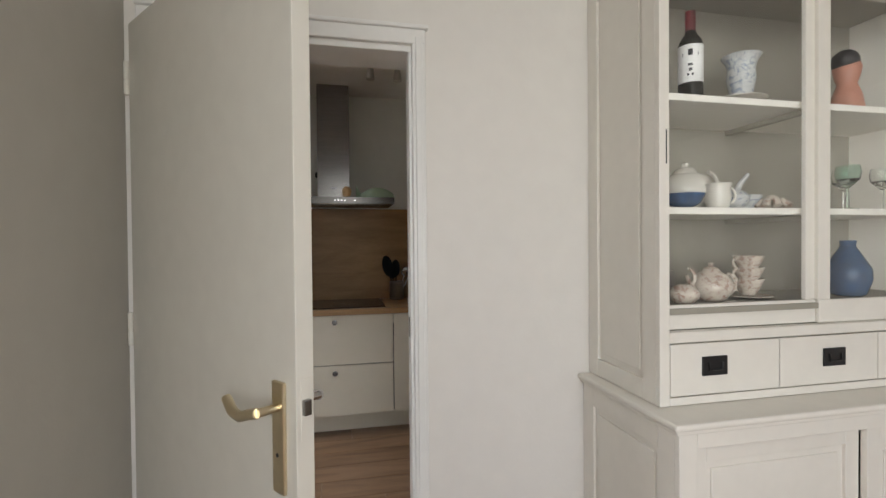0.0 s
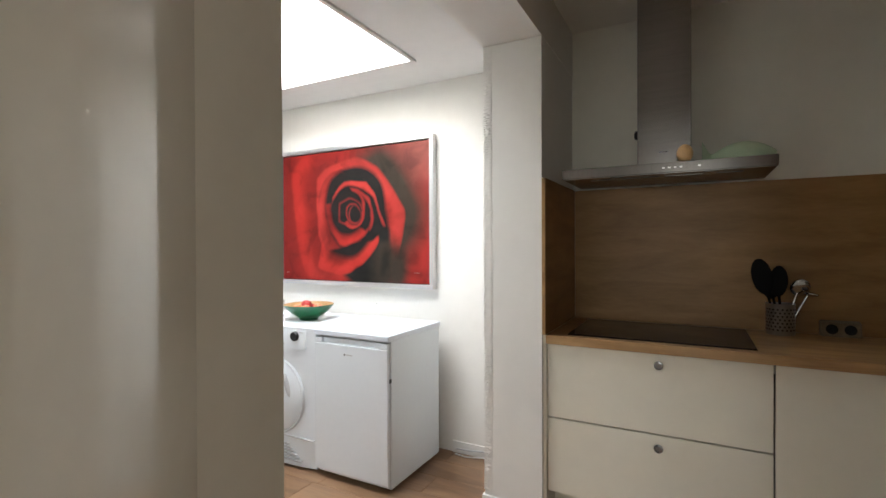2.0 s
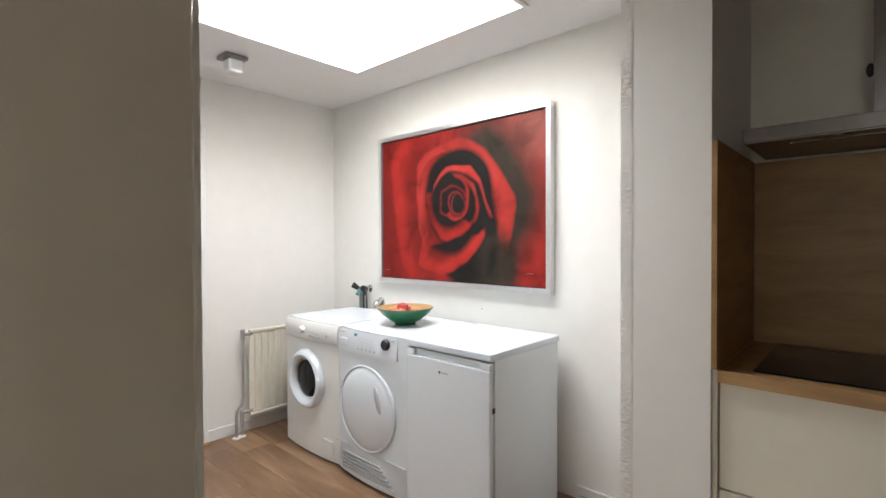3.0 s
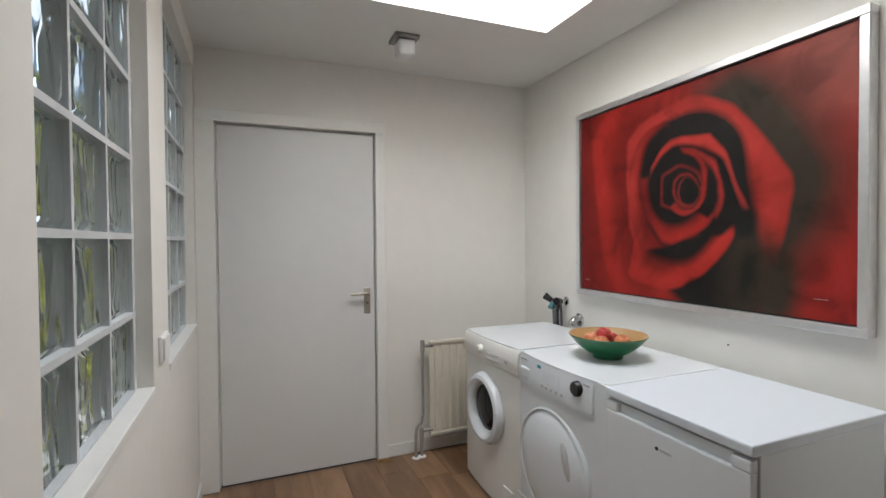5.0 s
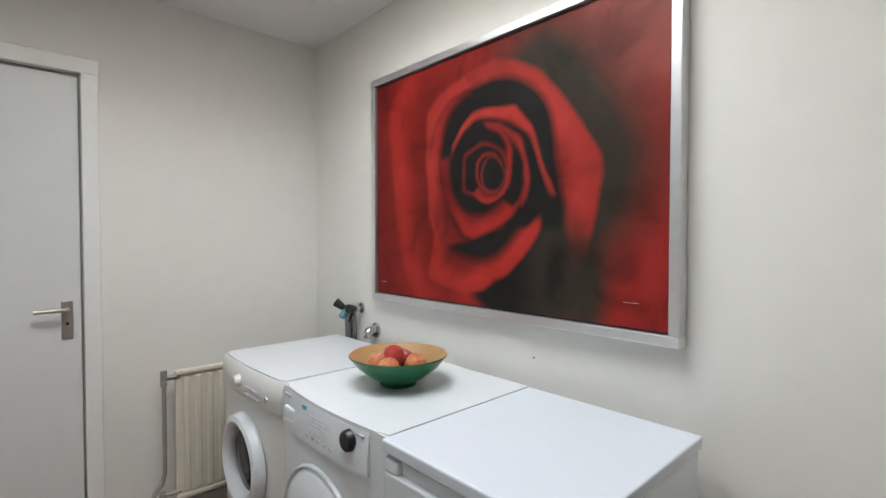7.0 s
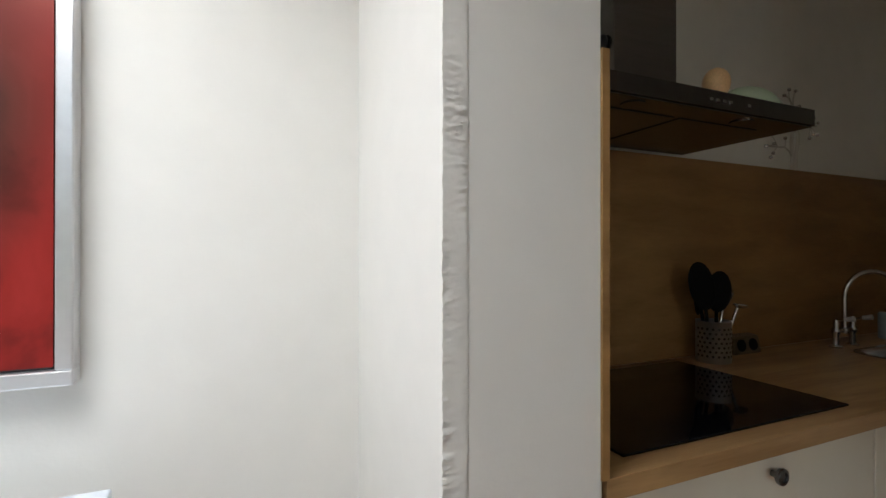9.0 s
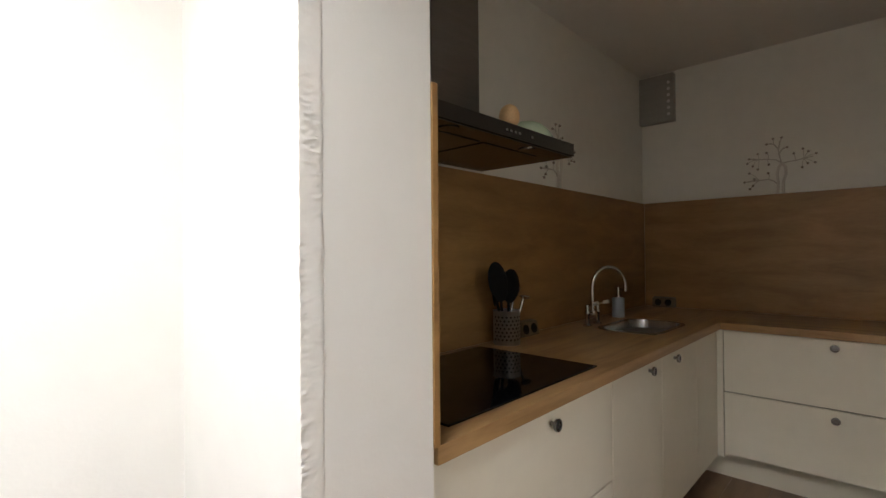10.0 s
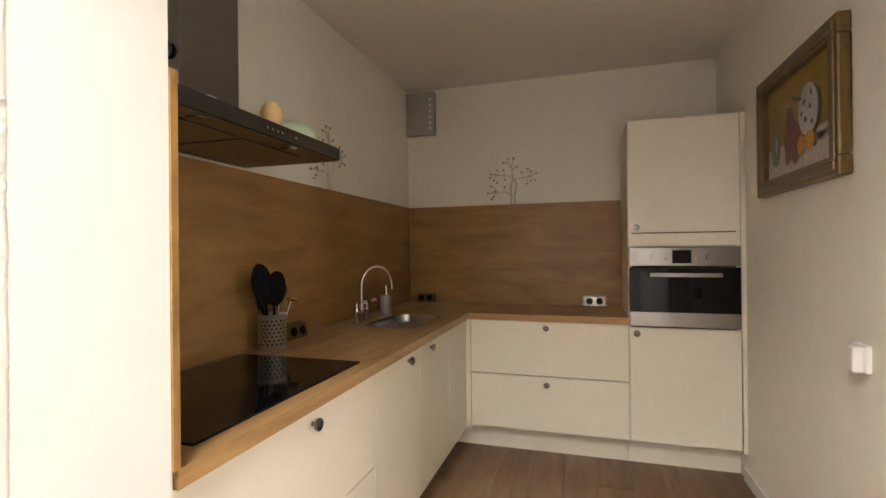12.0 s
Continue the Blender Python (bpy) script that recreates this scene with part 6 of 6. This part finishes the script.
for cx, cz, w, h in ((0.955, 1.915, 0.016, 0.008), (1.015, 1.89, 0.010, 0.014), (0.965, 1.862, 0.012, 0.009), (1.005, 1.82, 0.013, 0.012), (0.95, 1.80, 0.010, 0.010), (1.04, 1.85, 0.008, 0.012)):
    dab("painted_plate_spot", cx, cz, w, h, (0.06, 0.07, 0.08), 3, 0.3, cx * 300)
dab("painted_handle", 1.085, 1.925, 0.050, 0.010, (0.05, 0.04, 0.02), 3, 0.3, -18)
dab("painted_jug", 1.135, 1.765, 0.078, 0.085, (0.12, 0.022, 0.014), 3, 0.6)
dab("painted_jug", 1.150, 1.850, 0.040, 0.060, (0.10, 0.022, 0.014), 4, 0.6, 10)
dab("painted_jug", 1.105, 1.700, 0.030, 0.040, (0.13, 0.026, 0.014), 4, 0.5, 20)
dab("painted_jug", 1.170, 1.705, 0.030, 0.038, (0.13, 0.026, 0.014), 4, 0.5, -15)
dab("painted_vase", 1.305, 1.755, 0.048, 0.075, (0.11, 0.13, 0.12), 4, 0.4)
dab("painted_vase", 1.315, 1.875, 0.022, 0.085, (0.12, 0.14, 0.12), 5, 0.4, -4)
dab("painted_vase_light", 1.290, 1.775, 0.010, 0.045, (0.38, 0.42, 0.40), 6, 0.2)
dab("painted_orange", 1.040, 1.728, 0.036, 0.036, (0.52, 0.23, 0.015), 5, 0.2)
dab("painted_orange", 0.960, 1.732, 0.038, 0.037, (0.55, 0.25, 0.018), 6, 0.2)
dab("painted_orange_shadow", 0.922, 1.728, 0.020, 0.030, (0.10, 0.09, 0.08), 5, 0.2)

# wall socket of the kitchen
ws = thing("wall_socket", (0.64, FACE_K, 0.92), "double white wall socket", "socket")
part("plate", box(0.600, 0.682, FACE_K, FACE_K + 0.020, 0.915, 1.005, 0.006), M_SOCKET, ws)
for z in (0.938, 0.982):
    part("outlet", lathe([(0.019, 0), (0.019, 0.014), (0.015, 0.014), (0.0, 0.008)], (0.660, FACE_K + 0.034, z), 20, "y"), M_SOCKET, ws, smooth=True)
part("plug_block", box(0.600, 0.636, FACE_K + 0.018, FACE_K + 0.052, 0.918, 1.002, 0.008), M_SOCKET, ws)

# ================================================================ dining room: display cabinet
CX0, CX1 = 0.954, 2.190
CYB, CYF, CYL = FACE_D - 0.014, -2.177, -2.288
cb = thing("display_cabinet", ((CX0 + CX1) / 2, -1.95, 0), "cream painted display cabinet with sliding glass doors above drawers", "cabinet")


def framed(x0, x1, y0, y1, z0, z1, axis, border, name, parent):
    """A framed panel: four rails proud of a sunken field with a bevelled raised edge."""
    if axis == "x":   # faces -x; the sheet lies between x0 and x1
        t = (x0 + x1) / 2
        for nm, b in (("stile", (y0, y0 + border, z0, z1)), ("stile", (y1 - border, y1, z0, z1)), ("rail", (y0 + border, y1 - border, z0, z0 + border)), ("rail", (y0 + border, y1 - border, z1 - border, z1))):
            part(nm, box(x0, x1, b[0], b[1], b[2], b[3], 0.002), M_CABINET, parent)
        p = part(name, box(t, x1, y0 + border - 0.001, y1 - border + 0.001, z0 + border - 0.001, z1 - border + 0.001), M_CABINET, parent)
        bm = box(t - 0.006, t + 0.001, y0 + border + 0.022, y1 - border - 0.022, z0 + border + 0.022, z1 - border - 0.022, 0.005)
    else:             # faces -y
        t = (y0 + y1) / 2
        for nm, b in (("stile", (x0, x0 + border, z0, z1)), ("stile", (x1 - border, x1, z0, z1)), ("rail", (x0 + border, x1 - border, z0, z0 + border)), ("rail", (x0 + border, x1 - border, z1 - border, z1))):
            part(nm, box(b[0], b[1], y0, y1, b[2], b[3], 0.002), M_CABINET, parent)
        p = part(name, box(x0 + border - 0.001, x1 - border + 0.001, t, y1, z0 + border - 0.001, z1 - border + 0.001), M_CABINET, parent)
        bm = box(x0 + border + 0.022, x1 - border - 0.022, t - 0.006, t + 0.001, z0 + border + 0.022, z1 - border - 0.022, 0.005)
    part("field", bm, M_CABINET, p)


# carcase of the lower half
framed(0.930, 0.952, CYL + 0.02, CYB, 0.05, 0.848, "x", 0.07, "side_panel", cb)
part("side_wall", box(CX1 - 0.002, CX1 + 0.020, CYL + 0.02, CYB, 0.05, 0.848, 0.002), M_CABINET, cb)
part("plinth", box(0.935, CX1 + 0.015, CYL + 0.035, CYB, 0.0, 0.05), M_CABINET, cb)
part("post", box(0.930, 0.985, CYL, CYL + 0.02, 0.05, 0.848, 0.002), M_CABINET, cb)
part("post", box(CX1 - 0.035, CX1 + 0.020, CYL, CYL + 0.02, 0.05, 0.848, 0.002), M_CABINET, cb)
part("apron", box(0.985, CX1 - 0.035, CYL, CYL + 0.02, 0.805, 0.848, 0.002), M_CABINET, cb)
framed(0.988, 1.585, CYL + 0.030, CYL + 0.050, 0.055, 0.803, "y", 0.052, "sliding_door", cb)
framed(1.587, CX1 - 0.037, CYL + 0.008, CYL + 0.028, 0.055, 0.803, "y", 0.052, "sliding_door", cb)
part("back_board", box(0.955, CX1 - 0.004, CYB - 0.012, CYB - 0.001, 0.05, 0.846), M_CABINET, cb)
bm = box(0.905, CX1 + 0.045, CYL - 0.020, CYB, 0.862, 0.882, 0.008, seg=3)
box(0.916, CX1 + 0.034, CYL - 0.010, CYB, 0.849, 0.863, 0.004, bm=bm)
part("ledge", bm, M_CABINET, cb, "moulded ledge board")

# upper half
framed(CX0, CX0 + 0.022, CYF + 0.02, CYB, 0.884, 2.30, "x", 0.062, "side_panel", cb)
part("side_wall", box(CX1 - 0.022, CX1, CYF + 0.02, CYB, 0.884, 2.30, 0.002), M_CABINET, cb)
part("post", box(CX0, 0.988, CYF, CYF + 0.02, 0.884, 2.30, 0.002), M_CABINET, cb)
part("post", box(CX1 - 0.026, CX1, CYF, CYF + 0.02, 0.884, 2.30, 0.002), M_CABINET, cb)
part("rail", box(0.988, CX1 - 0.026, CYF, CYF + 0.034, 1.070, 1.1015, 0.002), M_CABINET, cb)
part("rail", box(0.988, CX1 - 0.026, CYF, CYF + 0.02, 0.884, 0.908, 0.002), M_CABINET, cb)
part("rail", box(0.988, CX1 - 0.026, CYF, CYF + 0.02, 2.24, 2.30, 0.002), M_CABINET, cb)
# inner boards carry the interior shade in their paint
part("bottom_board", box(CX0 + 0.022, CX1 - 0.022, CYF + 0.022, CYB - 0.01, 1.150, 1.168), M_CABSHADE, cb)
part("back_board", box(CX0 + 0.022, CX1 - 0.022, CYB - 0.012, CYB - 0.001, 0.890, 2.295), M_CABSHADE, cb)
part("top_board", box(CX0 + 0.022, CX1 - 0.022, CYF + 0.022, CYB - 0.012, 2.270, 2.295), M_CABSHADE, cb)
bm = box(CX0 - 0.035, CX1 + 0.035, CYF - 0.035, CYB, 2.302, 2.345, 0.012, seg=3)
part("cornice", bm, M_CABINET, cb)
for z in (1.478, 1.830):
    part("shelf", box(CX0 + 0.023, CX1 - 0.023, CYF + 0.065, CYB - 0.013, z - 0.022, z, 0.002), M_CABINET, cb)
    for x in (1.555, ):
        # battens take the same shade-darkened cream
        part("shelf_batten", box(x - 0.012, x + 0.012, CYF + 0.072, CYB - 0.013, z - 0.040, z - 0.0225, 0.002), M_CABSHADE, cb)
for x0, x1, hx in ((0.990, 1.378, 1.140), (1.382, 1.772, 1.590), (1.776, 2.162, 1.975)):
    d = part("drawer_front", box(x0, x1, CYF - 0.001, CYF + 0.016, 0.912, 1.066, 0.002), M_CABINET, cb)
    bm = box(hx - 0.044, hx + 0.044, CYF - 0.006, CYF - 0.0005, 0.968, 1.026, 0.002)
    p = part("pull_plate", bm, M_BLACK, d, "black flush pull")
    bm = tube([(hx - 0.024, CYF - 0.008, 1.008), (hx - 0.022, CYF - 0.009, 0.986), (hx + 0.022, CYF - 0.009, 0.986), (hx + 0.024, CYF - 0.008, 1.008)], 0.0028, 8)
    part("pull_ring", bm, M_BLACK, p, smooth=True)
# sliding glass doors: the second runs in front
for x0, x1, y, e in ((0.988, 1.570, CYF + 0.034, 0.006), (1.555, 2.160, CYF + 0.021, 0.050)):
    g = part("sliding_door", box(x0 + 0.002, x1 - 0.002, y, y + 0.012, 1.103, 1.178, 0.003), M_CABINET, cb)
    part("door_stile", box(x1 - 0.050, x1, y, y + 0.018, 1.178, 2.236, 0.003), M_CABINET, g)
    part("door_stile", box(x0, x0 + e, y, y + 0.018, 1.178, 2.236, 0.003), M_CABINET, g)
    part("door_rail", box(x0 + e, x1 - 0.05, y, y + 0.018, 2.170, 2.236, 0.003), M_CABINET, g)
    pn = part("door_pane", box(x0 + e - 0.004, x1 - 0.045, y + 0.007, y + 0.011, 1.172, 2.176), M_PANE, g, "clear glass pane")
    pn.visible_shadow = False
part("key_slot", box(0.9755, 0.9790, CYF - 0.001, CYF + 0.001, 1.60, 1.70), M_DARK, cb)

# ---- crockery
S1, S2, S3 = 1.169, 1.479, 1.831


def vessel(name, prof, at, material, label, category, handle=None, spout=None, lid=None, group=""):
    t = thing(name, at, label, category, group)
    part("body", lathe(prof, at, 32), material, t, smooth=True)
    if handle:
        a, r, thick, hz = handle
        c = (at[0] + a, at[1], at[2] + hz)
        pts = arc(c, r, -80, 80, 10) if a > 0 else arc(c, r, 100, 260, 10)
        part("handle", tube(pts, thick, 8), material, t, smooth=True)
    if spout:
        part("spout", tube([(at[0] + p[0], at[1] + p[1], at[2] + p[2]) for p in spout], 0.012, 10, taper=0.55), material, t, smooth=True)
    if lid:
        part("lid", lathe(lid, at, 28), material, t, smooth=True)
    return t


# top shelf
wb = vessel("wine_bottle", [(0.034, 0), (0.038, 0.004), (0.038, 0.185), (0.034, 0.205), (0.018, 0.228), (0.0145, 0.240), (0.0145, 0.290), (0.0155, 0.292), (0.0155, 0.30), (0.012, 0.302)], (1.190, -2.02, S3), M_BOTTLE, "dark wine bottle with a white label on the cabinet shelf", "bottle")
bm = bmesh.new()
n = 24
vs = [[bm.verts.new((1.190 + 0.0386 * math.cos(a), -2.02 + 0.0386 * math.sin(a), S3 + z)) for a in [radians(150 + 225 * i / n) for i in range(n + 1)]] for z in (0.062, 0.185)]
for i in range(n):
    bm.faces.new((vs[0][i], vs[0][i + 1], vs[1][i + 1], vs[1][i]))
lb = part("paper_label", bm, M_PAPER, wb, "white paper label", smooth=True)
part("capsule", lathe([(0.0165, 0.238), (0.0165, 0.302), (0.010, 0.3035)], (1.190, -2.02, S3), 24), mat("capsule_wine_red", (0.10, 0.012, 0.015), 0.35), wb, "dark red capsule", smooth=True)
for z, w, h in ((0.152, 0.050, 0.010), (0.158, 0.014, 0.020), (0.118, 0.014, 0.008), (0.102, 0.010, 0.010), (0.086, 0.020, 0.007)):
    hd_ang = math.degrees(math.atan2(-3.388 + 2.02, 0.041 - 1.190))
    bm = box(-w / 2, w / 2, -0.0006, 0.0006, S3 + z - h / 2, S3 + z + h / 2)
    for v in bm.verts:
        a = radians(hd_ang) + v.co.x / 0.0392
        r = 0.0392 + (0.0005 if v.co.y < 0 else 0)
        v.co = Vector((1.190 + r * math.cos(a), -2.02 + r * math.sin(a), v.co.z))
    part("print_bar", bm, M_BLACK, lb)
vessel("jug", [(0.055, 0), (0.060, 0.012), (0.034, 0.035), (0.038, 0.07), (0.047, 0.115), (0.043, 0.150), (0.050, 0.175), (0.064, 0.195), (0.059, 0.194), (0.040, 0.155), (0, 0.03)], (1.445, -1.965, S3), M_PORCBLUE, "blue and white painted porcelain vase on the shelf", "vase")
single("saucer", lathe([(0.03, 0), (0.09, 0.014), (0.088, 0.017), (0.03, 0.006), (0, 0.006)], (1.365, -2.03, S3), 32), M_PORC, "white porcelain saucer on the cabinet shelf", "saucer", smooth=True)
vessel("pitcher", [(0.03, 0), (0.045, 0.02), (0.05, 0.06), (0.03, 0.12), (0.026, 0.17), (0.034, 0.19), (0.03, 0.19), (0, 0.03)], (1.055, -1.92, S3), M_PORCBLUE, "white porcelain pitcher with blue decoration", "pitcher", handle=(0.045, 0.05, 0.006, 0.12))
# middle shelf
tp2 = vessel("teapot", [(0.045, 0), (0.060, 0.008), (0.088, 0.045), (0.090, 0.075), (0.070, 0.112), (0.040, 0.125), (0.038, 0.13)], (1.215, -1.965, S2), M_PORC, "plain white porcelain teapot with lid", "teapot", handle=(0.085, 0.045, 0.007, 0.09), spout=((-0.07, 0, 0.05), (-0.12, 0, 0.08), (-0.14, 0, 0.13)), lid=[(0.040, 0.128), (0.030, 0.142), (0.010, 0.148), (0.012, 0.162), (0.0, 0.166)])
vessel("milk_jug", [(0.030, 0), (0.034, 0.006), (0.040, 0.035), (0.036, 0.062), (0.042, 0.080), (0.038, 0.079), (0, 0.02)], (1.255, -2.065, S2), M_PORC, "small white porcelain milk jug", "jug", handle=(0.042, 0.026, 0.0045, 0.042))
vessel("sauce_bowl", [(0.025, 0), (0.05, 0.015), (0.065, 0.045), (0.062, 0.045), (0, 0.02)], (1.130, -2.06, S2), M_BLUEVASE, "dark blue glazed bowl on the shelf", "bowl")
vessel("butter_bird", [(0.03, 0), (0.055, 0.02), (0.060, 0.045), (0.040, 0.065), (0.0, 0.07)], (1.370, -1.995, S2), M_PORCBLUE, "blue and white bird-shaped porcelain tureen", "tureen", spout=((0.02, 0, 0.05), (0.04, 0, 0.09), (0.075, 0, 0.125)))
vessel("gravy_boat", [(0.022, 0), (0.03, 0.012), (0.05, 0.04), (0.056, 0.052), (0.05, 0.050), (0, 0.02)], (1.455, -1.97, S2), M_PORCBLUE, "small blue and white porcelain bowl", "bowl")
bm = bmesh.new()
for a in range(0, 360, 40):
    tube([(1.520, -2.02, S2 + 0.010), (1.520 + 0.038 * math.cos(radians(a)), -2.02 + 0.038 * math.sin(radians(a)), S2 + 0.028), (1.520 + 0.052 * math.cos(radians(a)), -2.02 + 0.052 * math.sin(radians(a)), S2 + 0.010)], 0.012, 8, bm=bm)
ball((1.520, -2.02, S2 + 0.028), 0.024, 1.0, 14, bm=bm)
single("shell", bm, M_PORCRED, "brown spiny sea shell lying on the shelf", "shell", smooth=True)
single("photo_frame", box(1.075, 1.135, CYB - 0.045, CYB - 0.030, S2, S2 + 0.16, 0.004), M_FRAMEDARK, "small dark photo frame leaning against the back", "photo frame")
# bottom
PR = [(0.03, 0), (0.045, 0.008), (0.066, 0.035), (0.068, 0.058), (0.050, 0.088), (0.030, 0.098), (0.028, 0.102)]
vessel("patterned_teapot", PR, (1.265, -2.025, S1), M_PORCRED, "red patterned porcelain teapot", "teapot", handle=(0.062, 0.035, 0.006, 0.055), spout=((-0.05, 0, 0.03), (-0.085, 0, 0.06), (-0.095, 0, 0.09)), lid=[(0.030, 0.100), (0.022, 0.112), (0.008, 0.116), (0.010, 0.128), (0.0, 0.131)])
vessel("sugar_pot", [(a * 0.7, h * 0.62) for a, h in PR], (1.130, -2.06, S1), M_PORCRED, "small red patterned porcelain jug", "jug", handle=(0.012, 0.030, 0.0055, 0.085))
cup = [(0.022, 0), (0.026, 0.006), (0.045, 0.045), (0.050, 0.058), (0.047, 0.058), (0.02, 0.012), (0, 0.012)]
for k in range(3):
    vessel("teacup", cup, (1.445, -1.995, S1 + 0.012 + 0.040 * k), M_PORCRED, "red patterned porcelain teacup in a stack", "cup", handle=(-0.044, 0.018, 0.004, 0.034), group="stack of teacups")
single("saucer", lathe([(0.03, 0), (0.078, 0.010), (0.076, 0.0125), (0.03, 0.006), (0, 0.006)], (1.445, -1.995, S1), 32), M_PORCRED, "red patterned saucer under the teacups", "saucer", smooth=True)
single("box", box(1.06, 1.26, -1.86, -1.82, S1, S1 + 0.095, 0.003), M_SOCKGREY, "flat grey box behind the teapots", "box")
# behind the second pane
fg = thing("figurine", (1.90, -1.98, S3), "salmon and white figurine with a dark cap", "figurine")
bm = lathe([(0.05, 0), (0.055, 0.02), (0.045, 0.08), (0.03, 0.12), (0.04, 0.15), (0.045, 0.18), (0.035, 0.21), (0.0, 0.22)], (1.90, -1.98, S3), 24)
part("body", bm, M_PINK, fg, smooth=True)
part("cap", ball((1.89, -1.98, S3 + 0.205), 0.045, 0.95, 18), M_BLACK, fg, smooth=True)
def goblet(x, y, tint, label):
    g = thing("wine_glass", (x, y, S2), label, "glass", "glasses on the shelf")
    bm = lathe([(0.032, 0), (0.032, 0.003), (0.005, 0.006), (0.004, 0.075), (0.012, 0.082), (0.034, 0.105), (0.038, 0.13), (0.033, 0.155), (0.032, 0.155), (0.036, 0.13), (0.032, 0.107), (0.0, 0.085)], (x, y, S2), 28)
    part("goblet", bm, tint, g, smooth=True)
M_GREENGLASS = glass("green_wine_glass", (0.80, 0.93, 0.86))
goblet(1.80, -2.06, M_GREENGLASS, "green tinted wine glass on the shelf")
goblet(1.90, -1.97, M_PANE, "clear stemmed wine glass on the shelf")
goblet(2.00, -2.03, M_PANE, "clear stemmed wine glass on the shelf")
vessel("blue_vase", [(0.04, 0), (0.055, 0.01), (0.070, 0.06), (0.068, 0.10), (0.040, 0.15), (0.022, 0.18), (0.026, 0.20), (0.022, 0.20), (0, 0.03)], (1.84, -2.03, S1), M_BLUEVASE, "blue glazed ceramic vase", "vase")

# ================================================================ garden behind the glass blocks
M_HEDGE = mat("hedge_leaves", (0.17, 0.22, 0.08), 0.6, vary=0.5, scale=3)
M_HEDGEY = mat("hedge_leaves_bright", (0.40, 0.42, 0.08), 0.6, vary=0.4, scale=3)
M_STEM = mat("hedge_stems", (0.10, 0.07, 0.05), 0.8, vary=0.3)
def hedge(name, x0, x1, y0, y1, z1, material, count, seed, label):
    t = thing(name, ((x0 + x1) / 2, (y0 + y1) / 2, -0.13), label, "hedge")
    rn = random.Random(seed)
    bm = bmesh.new()
    for i in range(14):
        x = x0 + (x1 - x0) * (i + 0.5) / 14
        tube([(x, (y0 + y1) / 2, -0.13), (x + rn.uniform(-0.1, 0.1), (y0 + y1) / 2, z1 * 0.8)], 0.03, 6, bm=bm, taper=0.4)
    part("stems", bm, M_STEM, t)
    bm = bmesh.new()
    for i in range(count):
        c = Vector((rn.uniform(x0, x1), rn.uniform(y0, y1), rn.uniform(-0.1, z1) + 0.15 * noise.noise((rn.random() * 9, 0, 0))))
        e = Euler((rn.uniform(0, 6), rn.uniform(0, 6), rn.uniform(0, 6))).to_matrix()
        s = rn.uniform(0.05, 0.10)
        q = [bm.verts.new(c + e @ Vector(p) * s) for p in ((-1, 0, 0), (0, -0.55, 0), (1, 0, 0.1), (0, 0.55, 0))]
        bm.faces.new(q)
    part("leaves", bm, material, t)
hedge("hedge", -4.5, -0.95, -4.9, -4.3, 2.3, M_HEDGE, 7000, 21, "dense dark green garden hedge along the terrace")
hedge("shrub", -1.75, -0.95, -3.9, -3.1, 1.9, M_HEDGEY, 2200, 22, "yellow-green leafy garden shrub beside the house")
hedge("shrub", -4.5, -3.7, -3.5, -2.75, 2.2, M_HEDGEY, 1500, 23, "yellow-green leafy garden shrub on the terrace")
structure("pavement", box(-7.0, -0.90, -4.2, FACE_D - 0.03, -0.129, -0.05), mat("terrace_paving", (0.42, 0.41, 0.38), 0.8, vary=0.15, scale=5, bump=0.2), "grey paved garden terrace")
structure("garden_wall", box(-4.75, -4.6, -4.9, FACE_D - 0.2, -0.129, 2.5, 0.01), mat("garden_wall_render", (0.58, 0.58, 0.50), 0.85, vary=0.12, scale=5, bump=0.3), "grey rendered garden wall beside the terrace")

# ================================================================ floor boards
def plank_mesh(length, w):
    bm = bmesh.new()
    c = 0.0018
    lo = [(0, 0, -0.012), (length, 0, -0.012), (length, w, -0.012), (0, w, -0.012)]
    mid = [(x, y, -c) for x, y, z in lo]
    up = [(c, c, 0), (length - c, c, 0), (length - c, w - c, 0), (c, w - c, 0)]
    a, b, d = ([bm.verts.new(p) for p in q] for q in (lo, mid, up))
    for i in range(4):
        j = (i + 1) % 4
        bm.faces.new((a[i], a[j], b[j], b[i]))
        bm.faces.new((b[i], b[j], d[j], d[i]))
    bm.faces.new(d)
    return finish(bm, "plank", M_PLANK)


PLANKS = {}
def lay_floor(parent, x0, x1, y0, y1, w, length, seed):
    rn = random.Random(seed)
    n = int(math.ceil((y1 - y0) / w))
    for r in range(n):
        ya = y0 + r * w
        wb = min(w, y1 - ya) - 0.0008
        x = x0 - rn.uniform(0.1, 0.9) * length
        while x < x1:
            a, b = max(x, x0), min(x + length, x1)
            x += length
            if b - a < 0.03:
                continue
            key = (round(b - a - 0.0008, 4), round(wb, 4))
            if key not in PLANKS:
                PLANKS[key] = plank_mesh(*key)
            o = new("plank", PLANKS[key])
            o.parent = parent
            o.location = Vector((a, ya, 0)) - parent.location


lay_floor(floor_k, X_DOOR, X_BACK, FACE_D + 0.001, SPLASH_Y, 0.192, 1.29, 4)
lay_floor(floor, -0.67, 4.2, -6.0, FACE_D, 0.192, 1.29, 9)
